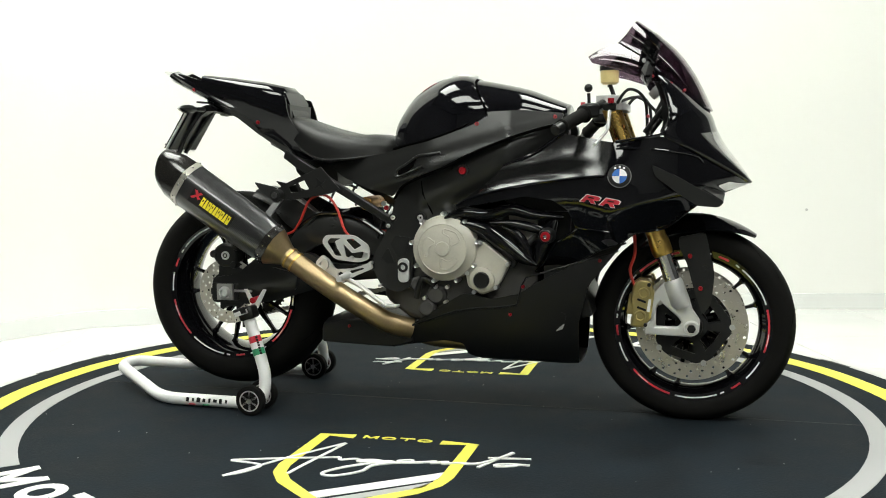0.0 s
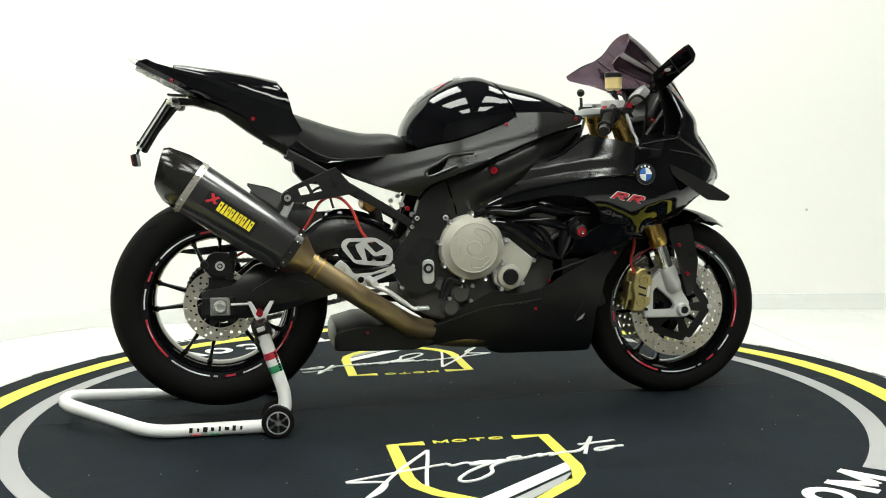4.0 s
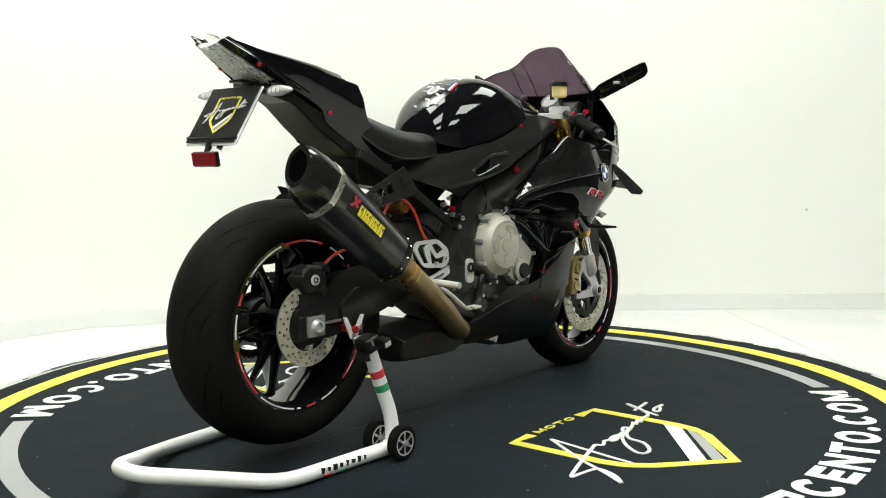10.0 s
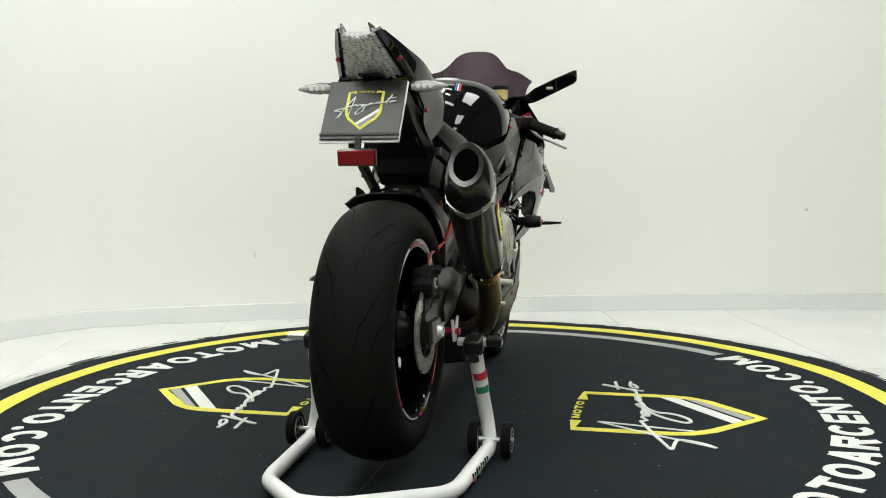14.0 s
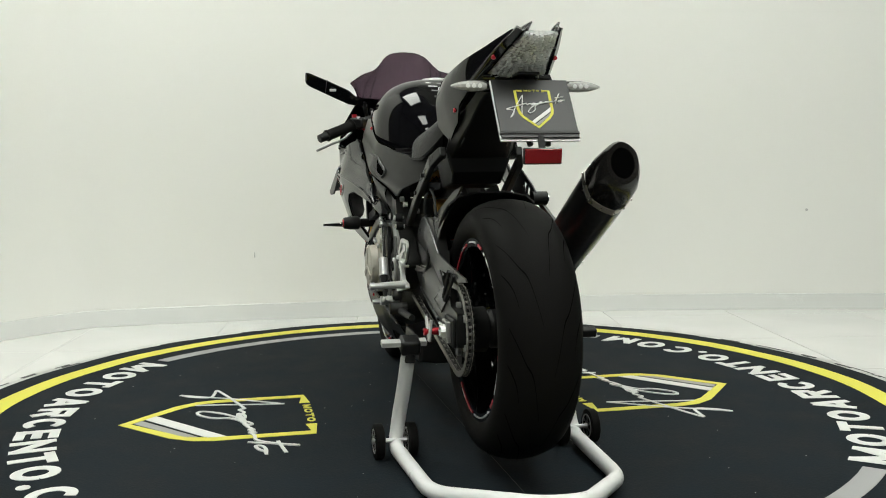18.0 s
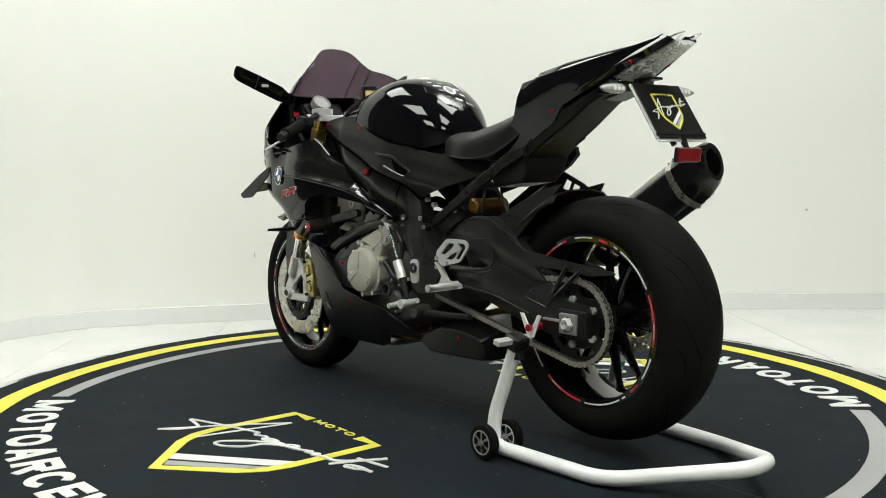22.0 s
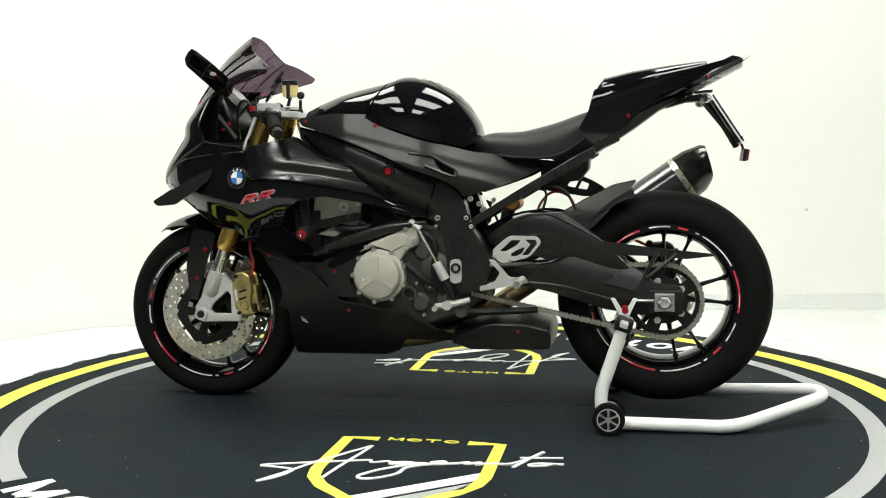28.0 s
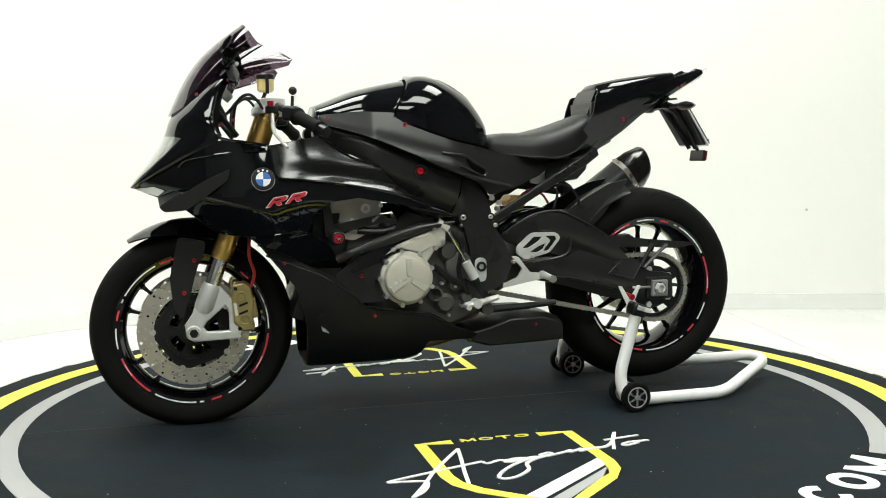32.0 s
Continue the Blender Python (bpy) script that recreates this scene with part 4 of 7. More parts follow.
# dark duct panels behind the fairing's engine opening
for s in (1, -1):
    back = 0.128
    bp("air_duct", panel([(1.16, 0.62), (1.08, 0.67), (0.98, 0.67), (0.90, 0.655), (1.0, 0.47), (1.06, 0.52)], lambda x, z: back, 0.01, 0.04, s, 0.01), FLATBLACK, None, "dark air duct")
    if s < 0:
        for run, widths, bulge in (([(0.735, 0.192, 0.600), (0.79, 0.196, 0.618), (0.86, 0.200, 0.612), (0.93, 0.203, 0.628), (1.0, 0.204, 0.612), (1.085, 0.206, 0.606)], [0.012, 0.028, 0.034, 0.036, 0.030, 0.012], 0.014),
                                   ([(0.765, 0.188, 0.588), (0.84, 0.191, 0.572), (0.90, 0.192, 0.535), (0.96, 0.190, 0.490), (1.004, 0.186, 0.468)], [0.020, 0.040, 0.042, 0.036, 0.012], 0.012),
                                   ([(0.865, 0.184, 0.588), (0.935, 0.186, 0.585), (1.00, 0.188, 0.572), (1.053, 0.190, 0.550)], [0.008, 0.024, 0.026, 0.010], 0.008),
                                   ([(0.905, 0.178, 0.575), (0.945, 0.180, 0.555), (0.972, 0.180, 0.520), (0.992, 0.178, 0.478)], [0.012, 0.024, 0.026, 0.010], 0.008),
                                   ([(1.055, 0.188, 0.600), (1.035, 0.186, 0.560), (1.020, 0.184, 0.520), (1.006, 0.182, 0.470)], [0.030, 0.052, 0.044, 0.014], 0.012)):
            bp("duct_louvre", blade(run, widths, bulge, s), GLOSS, None, "gloss black duct louvre", 60)
        bp("cylinder_head", panel([(0.915, 0.612), (1.0, 0.61), (1.0, 0.53), (0.955, 0.51), (0.93, 0.56)], lambda x, z: 0.150, 0.03, 0.04, s, 0.01), ENGINE, None, "pale cast cylinder head", 40)
        for x, z in ((0.985, 0.545), (0.955, 0.535), (0.945, 0.590)):
            bp("cover_bolt", disc(0.006, -0.158, -0.145, (x, 0, z), "Y", 8), ALU, None)
    else:
        bp("frame_strut", panel([(1.051, 0.586), (0.901, 0.616), (0.883, 0.608), (0.888, 0.593), (1.035, 0.563)], lambda x, z: 0.176, 0.016, 0.03, s, 0.008), SATIN, None, "matt black frame strut", 40, 0.003)
        bp("frame_strut", panel([(1.077, 0.655), (1.053, 0.658), (1.043, 0.593), (1.03, 0.555), (1.065, 0.555)], lambda x, z: 0.180, 0.016, 0.03, s, 0.006), SATIN, None, "matt black frame strut", 40, 0.003)
        bp("duct_louvre", panel([(0.874, 0.634), (0.795, 0.641), (0.735, 0.614), (0.752, 0.577), (0.822, 0.544), (0.863, 0.515), (0.897, 0.481), (0.991, 0.445), (1.007, 0.479), (0.963, 0.515), (0.882, 0.552), (0.848, 0.591)],
                                lambda x, z: 0.172 - 0.05 * (z - 0.44 - 0.75 * (0.99 - x)) - 1.5 * (z - 0.44 - 0.75 * (0.99 - x)) ** 2, 0.010, 0.018, s, 0.012), GLOSS, None, "gloss black duct louvre", 50)
        bp("duct_fin", panel([(1.004, 0.480), (0.963, 0.530), (0.882, 0.565), (0.866, 0.555), (0.903, 0.535), (0.955, 0.508)], lambda x, z: 0.182 - 0.15 * (z - 0.53), 0.006, 0.02, s, 0.008), GLOSS, None, "gloss black duct fin", 50)
        bp("duct_louvre", blade([(1.035, 0.182, 0.487), (0.94, 0.188, 0.523), (0.806, 0.190, 0.568), (0.685, 0.186, 0.589)], [0.022, 0.032, 0.030, 0.012], 0.008, s), SATIN, None, "matt black diagonal bar", 60)
        bp("duct_louvre", blade([(0.860, 0.200, 0.650), (0.770, 0.201, 0.626), (0.676, 0.194, 0.602)], [0.010, 0.040, 0.010], 0.020, s), GLOSS, None, "gloss black duct louvre", 60)
        bp("duct_fin", tube([(0.800, 0.190, 0.638), (0.786, 0.192, 0.622), (0.772, 0.190, 0.605)], [0.003, 0.006, 0.003], 8), GLOSS, None)
        bp("lower_head", panel([(1.031, 0.548), (0.977, 0.574), (0.903, 0.594), (0.931, 0.564), (0.978, 0.541)], lambda x, z: 0.152, 0.012, 0.03, s, 0.006), ENGINE, None, "pale cast cylinder head", 40)
        bp("inner_trim", panel([(1.0, 0.475), (0.93, 0.49), (0.90, 0.47), (0.93, 0.41), (0.90, 0.36), (0.98, 0.36), (1.0, 0.40), (1.04, 0.44)], lambda x, z: 0.170, 0.008, 0.03, s, 0.01), SATIN, None, "matt black inner trim")
# upper nose: arcs from the sharp edge and the cockpit opening in to the middle line
def nose_rows(lift=0.0, r0=0.0, r1=1.0, a0=0.0, a1=1.0, n=26, m=22):
    rim = spline([(1.592, 0.016, 0.697), (1.56, 0.078, 0.715), (1.50, 0.148, 0.746), (1.42, 0.205, 0.790), (1.358, 0.231, 0.828), (1.372, 0.222, 0.882), (1.366, 0.200, 0.924), (1.352, 0.172, 0.973), (1.325, 0.152, 1.003)], 8)
    mid = spline([(1.597, 0, 0.699), (1.578, 0, 0.725), (1.553, 0, 0.760), (1.518, 0, 0.808), (1.497, 0, 0.850), (1.485, 0, 0.885), (1.465, 0, 0.915), (1.425, 0, 0.955), (1.375, 0, 1.0)], 8)
    rows = []
    for i in range(n):
        p = (r0 + (r1 - r0) * i / (n - 1)) * (len(rim) - 1)
        k = min(int(p), len(rim) - 2)
        a, c = rim[k].lerp(rim[k + 1], p - k), mid[k].lerp(mid[k + 1], p - k)
        row = []
        for q in range(m):
            f = a0 + (a1 - a0) * q / (m - 1)
            t = f * math.pi / 2
            w = Vector((c.x + (a.x - c.x) * (1 - math.cos(t)) ** 0.9, (a.y + lift) * math.sin(t), c.z + (a.z - c.z) * (1 - math.cos(t)) ** 0.9 + lift * 0.4))
            w.x += lift * 0.8 * math.cos(t)
            row.append(w)
        rows.append(row)
    return rows


def nose_shell(s, **kw):
    out = [[Vector((p.x, p.y * s, p.z)) for p in r] for r in nose_rows(**kw)]
    back = [[Vector((p.x - 0.004, p.y * 0.985, p.z - 0.002)) for p in r] for r in out]
    return loft([a + b[::-1] for a, b in zip(out, back)])


both("nose_cowl", lambda s: nose_shell(s), GLOSS, "gloss black nose cowl", 40)
both("headlight", lambda s: nose_shell(s, lift=0.0022, r0=0.10, r1=0.475, a0=0.10, a1=0.52, n=14, m=10), HEADLENS, "tinted oval headlight lens", 50)
both("nose_crease", lambda s: tube(spline([(x, (cheek_y(x, z) + 0.0005) * s, z) for x, z in ((1.46, 0.757), (1.436, 0.776), (1.354, 0.790), (1.271, 0.797), (1.23, 0.797))], 4), 0.0038, 8), GLOSS)
both("opening_lip", lambda s: tube(spline([(1.23, 0.250 * s, 0.813), (1.284, 0.246 * s, 0.821), (1.345, 0.234 * s, 0.831), (1.364, 0.228 * s, 0.850), (1.371, 0.222 * s, 0.884), (1.364, 0.200 * s, 0.926), (1.350, 0.172 * s, 0.973)], 4), 0.0042, 8), GLOSS)
both("chin_lens", lambda s: panel([(1.585, 0.694), (1.53, 0.702), (1.50, 0.692), (1.52, 0.676)], lambda x, z: cheek_y(x - 0.004, z) + 0.002, 0.004, 0.015, s, 0.004), SILVER, "pale chin trim", 50)
# cockpit fill behind the nose
bp("cockpit_panel", loft([[(1.20, -0.17, 0.80), (1.20, 0.17, 0.80), (1.20, 0.16, 0.74), (1.20, -0.16, 0.74)], [(1.34, -0.175, 0.82), (1.34, 0.175, 0.82), (1.34, 0.17, 0.74), (1.34, -0.17, 0.74)], [(1.45, -0.10, 0.86), (1.45, 0.10, 0.86), (1.47, 0.10, 0.74), (1.47, -0.10, 0.74)]]),
   PLASTIC, None, "black cockpit panel", 30, 0.004)
bulk = [(0.80, 0.13), (0.86, 0.135), (0.92, 0.12), (0.955, 0.09)]
bp("cockpit_bulkhead", sheet([(-w, z) for z, w in bulk] + [(w, z) for z, w in bulk[::-1]], (), lambda u, v, d: Vector((1.43 - 0.45 * (v - 0.86) + d, u, v)), 0.0, 0.006), PLASTIC, None, "black cockpit bulkhead", 0)
both("cockpit_side", lambda s: panel([(1.43, 0.93), (1.38, 0.965), (1.33, 0.98), (1.345, 0.92), (1.352, 0.862), (1.34, 0.838), (1.43, 0.838)], lambda x, z: 0.150 - 0.35 * max(0, x - 1.36) - 0.12 * (z - 0.84), 0.004, 0.03, s, 0.01), PLASTIC, "black inner cowl", 45)
gauge = bp("rev_counter", lathe([(0.0, 0.012), (0.034, 0.012), (0.036, 0.016), (0.042, 0.016), (0.044, 0.008), (0.044, -0.015), (0.0, -0.015)], (0, 0, 0), "X", 32), CASTGREY, None, "round silver rev counter")
gauge.matrix_basis = Matrix.Translation(SHIFT + Vector((1.335, 0.022, 0.972))) @ Matrix.Rotation(radians(180 + 45), 4, "Y") @ Matrix.Diagonal((0.8, 0.8, 0.8, 1))
bp("gauge_face", lathe([(0.0, 0.0135), (0.033, 0.0135), (0.033, 0.010), (0.0, 0.010)], (0, 0, 0), "X", 32), DIAL, gauge, "grey dial face")
bp("dashboard", box(0.05, 0.17, 0.10, pose(1.365, 0, 0.925, 0, 28, 0)), PLASTIC, None, "dark instrument panel", 30, 0.012)
both("screen_bracket", lambda s: tube([(1.30, 0.12 * s, 0.84), (1.36, 0.13 * s, 0.92), (1.33, 0.145 * s, 0.985)], 0.008, 8), PLASTIC)


# windscreen: crown in the middle, ears swept back
def windscreen(d=0.0):
    top = [(0.0, 1.274, 1.164), (0.045, 1.270, 1.159), (0.078, 1.258, 1.140), (0.100, 1.246, 1.112), (0.122, 1.226, 1.092), (0.165, 1.190, 1.076), (0.210, 1.152, 1.047)]
    low = [(0.0, 1.486, 0.902), (0.05, 1.478, 0.905), (0.09, 1.462, 0.910), (0.125, 1.432, 0.928), (0.150, 1.385, 0.958), (0.168, 1.31, 0.990), (0.204, 1.162, 1.030)]
    top = [tuple(p) for p in spline(top, 4)]
    low = [tuple(p) for p in spline(low, 4)]
    secs = []
    n = 11
    for k in range(n):
        f = k / (n - 1)
        g = 0.030 * math.sin(math.pi * f)
        half = []
        for i, ((y0, x0, z0), (y1, x1, z1)) in enumerate(zip(low, top)):
            e = i / (len(low) - 1)
            half.append(Vector((x0 + (x1 - x0) * f + g * 0.7 * (1 - e) - d * 0.75 * (1 - 0.6 * e), y0 + (y1 - y0) * f + 0.010 * math.sin(math.pi * f) * e - d * 0.9 * e, z0 + (z1 - z0) * f + g * 0.75 * (1 - e) - d * 0.65 * (1 - e))))
        secs.append([Vector((p.x, -p.y, p.z)) for p in half[:0:-1]] + half)
    return secs


outer_s, inner_s = windscreen(), windscreen(0.003)
glass = loft([a + b[::-1] for a, b in zip(outer_s, inner_s)])
screen = bp("windscreen", glass, SMOKE, None, "purple-smoked double-bubble windscreen", 60)
screen.visible_shadow = False
for s in (1, -1):
    for q in (11, 16):
        bp("screen_fold", tube([outer_s[k][24 + s * q] + Vector((0, 0.0006 * s, 0.0006)) for k in range(1 if q == 11 else 3, 11)], [0.0012 + 0.0009 * math.sin(k / 3) for k in range(10 if q == 11 else 8)], 6), SEMI, screen)
for s in (1, -1):
    for k in (13, 16, 19):
        p = outer_s[1][24 + k]
        bolt(p.x, (p.y + 0.001) * s, p.z, 0.005, RED)
    # winglet-shaped mirror
    def blade(s):
        secs = []
        for f, xc, ch, y, z in ((0, 1.300, 0.014, 0.155, 0.982), (0.15, 1.300, 0.016, 0.182, 0.990), (0.25, 1.304, 0.024, 0.205, 1.002), (0.6, 1.318, 0.024, 0.275, 1.035), (0.95, 1.333, 0.022, 0.345, 1.067), (1, 1.332, 0.017, 0.357, 1.072)):
            secs.append([(xc + u * ch * 0.72 + v * 0.004, (y + 0.3 * v * 0.007) * s, z + v * 0.006 - u * ch * 0.95) for u, v in ((-1, -0.5), (-0.9, 0.6), (0, 1), (0.9, 0.6), (1, -0.5), (0, -1))])
        return loft(secs)
    mir = bp("mirror", blade(s), GLOSS, None, "black blade-shaped wing mirror", 30)
    bp("mirror_seam", box(0.050, 0.002, 0.018, pose(1.320, 0.283 * s, 1.040, 25 * s, 50, 0)), SATIN, mir)
    for dx in (-0.008, 0.010):
        bp("mirror_screw", disc(0.005, -0.011, 0.011, (1.312 + dx, 0.270 * s + dx * s, 1.033 + dx * 0.8), "Y", 10), SILVER, mir)
    # aerodynamic winglet below the headlamp
    bp("winglet", panel([(1.515, 0.652), (1.45, 0.688), (1.39, 0.722), (1.325, 0.752), (1.335, 0.72), (1.40, 0.672), (1.445, 0.642), (1.50, 0.638)], lambda x, z: 0.243 + 0.015 * (x - 1.33) / 0.18, 0.006, 0.03, s, 0.008), SATIN, None,
       "matt black side winglet", 40)
    bp("winglet_plate", loft([[(1.33, 0.235 * s, 0.744), (1.345, 0.235 * s, 0.738), (1.345, 0.24 * s, 0.733), (1.33, 0.24 * s, 0.739)], [(1.47, 0.10 * s, 0.700), (1.52, 0.10 * s, 0.672), (1.52, 0.10 * s, 0.668), (1.47, 0.10 * s, 0.695)],
                             [(1.46, 0.245 * s, 0.688), (1.512, 0.256 * s, 0.655), (1.512, 0.256 * s, 0.650), (1.46, 0.245 * s, 0.682)]][1:]), SATIN, None, "", 0)
    bp("side_fin", loft([[(1.215 + u * c, y * s, 0.540 + v * (0.001 + 0.32 * c) - 0.004 * u) for u, v in ((-1, 0), (-0.5, 0.8), (0.2, 1), (1, 0), (0.2, -1), (-0.5, -0.8))] for y, c in ((0.165, 0.012), (0.20, 0.020), (0.24, 0.022), (0.28, 0.014), (0.315, 0.002))]), PLASTIC, None, "small black side fin", 50)
    # badges and marks on the flank
    yb = lambda x, z: cheek_y(x, z) + 0.003
    bx, bz = 1.242, 0.722

    def on_side(pts, lift, s=s):
        return panel(pts, lambda x, z: yb(x, z) + lift, 0.003, 0.02, s, 0)
    badge = bp("badge", on_side(circle(bx, bz, 0.0305, 28), 0.002), FLATBLACK, None, "round enamel badge in black, blue and white")
    bp("badge_edge", sheet(circle(bx, bz, 0.0318, 28), [circle(bx, bz, 0.0298, 28)], lambda u, v, d: Vector((u, (yb(u, v) + d) * s, v)), 0.0, 0.0035), CHROME, badge, smooth=0)
    for k in range(4):
        a = [k * math.pi / 2 + q * math.pi / 16 for q in range(9)]
        bp("badge_quarter", on_side([(bx, bz)] + [(bx + 0.0195 * math.cos(q), bz + 0.0195 * math.sin(q)) for q in a], 0.0035), BLUEINK if k % 2 else WHITEINK, badge)
    for k in range(3):
        a = math.pi / 2 + (k - 1) * 0.5
        bp("badge_mark", on_side(circle(bx + 0.0245 * math.cos(a), bz + 0.0245 * math.sin(a), 0.0032, 6), 0.0035), WHITEINK, badge)
    # slanted model mark: plain red shapes with pale edges
    for k in range(2):
        o = [(-0.15, 0.0), (0.45, 1.0), (1.45, 1.0), (1.62, 0.85), (1.48, 0.50), (1.22, 0.40), (1.0, 0.40), (1.16, 0.0), (0.76, 0.0), (0.62, 0.36), (0.42, 0.36), (0.20, 0.0)]
        slot = [(0.52, 0.62), (0.57, 0.78), (1.12, 0.78), (1.06, 0.62)]

        def placed(pts, grow=1.0):
            out = []
            for u, v in pts:
                u, v = 0.75 + (u - 0.75) * grow, 0.5 + (v - 0.5) * grow
                d, up = 0.031 * u + 0.052 * k, 0.0215 * v
                out.append((1.141 + d, 0.653 - 0.19 * d + up) if s < 0 else (1.229 - d, 0.646 + 0.19 * d + up))
            return out
        mk = bp("model_mark", on_side(placed(o, 1.12), 0.0006), WHITEINK, None, "red slanted mark with a pale edge")
        bp("mark_fill", on_side(placed(o), 0.0020), REDINK, mk)
        bp("mark_gap", on_side(placed(slot), 0.0034), FLATBLACK, mk)
    # crash bobbins and red screws
    bob = bp("crash_bobbin", lathe([(0.014, 0.15 * s), (0.015, 0.205 * s), (0.023, 0.212 * s), (0.0225, 0.240 * s), (0.0190, 0.262 * s), (0.0165, 0.264 * s)], (1.042, 0, 0.556), "Y", 24), PLASTIC, None, "black crash bobbin with a red collar")
    bp("bobbin_collar", lathe([(0.0060, 0.260 * s), (0.0060, 0.2665 * s), (0.0130, 0.2665 * s), (0.0145, 0.262 * s)], (1.042, 0, 0.556), "Y", 20), RED, bob, "red anodised collar")
    bp("bobbin_screw", lathe([(0.0, 0.268 * s), (0.0035, 0.268 * s), (0.0050, 0.272 * s), (0.0058, 0.262 * s)], (1.042, 0, 0.556), "Y", 14), CHROME, bob, "bright screw")
    for x, z in ((1.182, 0.482), (0.966, 0.405 if s < 0 else 0.440), (0.927, 0.322)):
        bolt(x, (lower_y(x, z) + 0.001) * s, z, 0.0065)
    bolt(0.42, 0.150 * s, 0.265, 0.006)
    bolt(1.11, 0.205 * s, 0.812, 0.005)
bp("exhaust_box", loft([[(x, -w, z0), (x, -w, z1), (x, -w * 0.7, z1 + 0.012), (x, w * 0.7, z1 + 0.012), (x, w, z1), (x, w, z0), (x, w * 0.7, z0 - 0.008), (x, -w * 0.7, z0 - 0.008)]
                        for x, w, z0, z1 in ((0.325, 0.135, 0.216, 0.250), (0.332, 0.145, 0.213, 0.268), (0.40, 0.15, 0.211, 0.285), (0.50, 0.15, 0.208, 0.285), (0.56, 0.14, 0.205, 0.262), (0.62, 0.13, 0.22, 0.245))]), PLASTIC, None,
   "matt black rear belly box", 30, 0.004)
# sump pipes seen under the machine
bp("collector_pipe", tube(spline([(0.56, -0.10, 0.26), (0.66, -0.07, 0.225), (0.80, -0.06, 0.215), (0.92, -0.05, 0.22)], 5), 0.026, 14), HEADER, None, "tinted exhaust collector pipe")
bp("collector_pipe", tube(spline([(0.66, 0.05, 0.235), (0.78, 0.06, 0.215), (0.92, 0.05, 0.22)], 5), 0.024, 14), HEADER, None, "tinted exhaust collector pipe")

# ---- engine
bp("engine_block", loft([[(x, -w, z0), (x, -w, z1), (x, -w * 0.8, z1 + 0.02), (x, w * 0.8, z1 + 0.02), (x, w, z1), (x, w, z0), (x, w * 0.7, z0 - 0.02), (x, -w * 0.7, z0 - 0.02)]
                         for x, w, z0, z1 in ((0.52, 0.10, 0.36, 0.46), (0.60, 0.135, 0.31, 0.55), (0.72, 0.145, 0.27, 0.58), (0.86, 0.145, 0.27, 0.56), (0.93, 0.14, 0.33, 0.62), (1.0, 0.13, 0.42, 0.62))]), ENGDARK, None, "dark cast engine block", 30, 0.006)
bp("radiator", box(0.035, 0.30, 0.30, pose(1.10, 0, 0.46, 0, -18, 0)), FLATBLACK, None, "dark finned radiator", 0, 0.004)
bp("radiator_shroud", loft([[(1.02, -0.15, 0.62), (1.02, 0.15, 0.62), (1.02, 0.15, 0.30), (1.02, -0.15, 0.30)], [(1.10, -0.16, 0.62), (1.10, 0.16, 0.62), (1.08, 0.15, 0.28), (1.08, -0.15, 0.28)]]), FLATBLACK, None, "", 0)
# right: clutch cover and pump cover
cl = bp("clutch_cover", lathe([(0.0, -0.206), (0.066, -0.206), (0.074, -0.203), (0.083, -0.192), (0.094, -0.186), (0.097, -0.176), (0.098, -0.14)], (0.732, 0, 0.512), "Y", 56), ENGINE, None, "pale cast clutch cover", 30)
for k in range(3):
    a0 = 2 * math.pi * k / 3 + 0.25
    loop = rounded([(0.732 + r * math.cos(a0 + q), -0.2062, 0.512 + r * math.sin(a0 + q)) for r, q in ((0.026, 0.05), (0.060, 0.14), (0.064, 0.62), (0.060, 1.25), (0.046, 1.30), (0.042, 0.70))], 0.008, 3, True)
    bp("cover_rib", tube(loop, 0.0019, 6, True), ENGINE, cl)
bp("cover_rib", tube([(0.732 + 0.072 * math.cos(q * math.pi / 24), -0.2040, 0.512 + 0.072 * math.sin(q * math.pi / 24)) for q in range(48)], 0.0022, 6, True), ENGINE, cl)
bp("cover_boss", lathe([(0.0, -0.2095), (0.020, -0.2095), (0.022, -0.205)], (0.732, 0, 0.512), "Y", 24), ENGINE, cl)
for k in range(9):
    a = 2 * math.pi * k / 9 + 0.2
    bp("cover_bolt", lathe([(0.003, -0.190), (0.006, -0.192), (0.007, -0.18), (0.007, -0.15)], (0.732 + 0.101 * math.cos(a), 0, 0.512 + 0.101 * math.sin(a)), "Y", 10), ALU, cl)
pc = bp("pump_cover", sheet([(0.80, 0.40), (0.79, 0.45), (0.83, 0.53), (0.845, 0.535), (0.925, 0.47), (0.90, 0.42), (0.88, 0.39), (0.84, 0.375)], (), lambda u, v, d: Vector((u, d, v)), -0.175, -0.14), ENGINE, None, "pale cast pump cover", 0, 0.006)
bp("pump_boss", lathe([(0.0, -0.192), (0.026, -0.192), (0.036, -0.188), (0.038, -0.15)], (0.845, 0, 0.422), "Y", 32), ENGINE, pc)
bp("pump_cap", lathe([(0.0, -0.202), (0.021, -0.202), (0.024, -0.197), (0.024, -0.18)], (0.845, 0, 0.422), "Y", 28), PLASTIC, pc, "black plastic filler cap")
for x, z in ((0.92, 0.468), (0.84, 0.53), (0.885, 0.40), (0.82, 0.385), (0.80, 0.44)):
    bp("cover_bolt", disc(0.0065, -0.185, -0.15, (x, 0, z), "Y", 10), ALU, pc)
bp("filler_neck", lathe([(0.014, -0.15), (0.014, -0.185), (0.010, -0.19)], (0.765, 0, 0.612), "Y", 16), PLASTIC, cl)
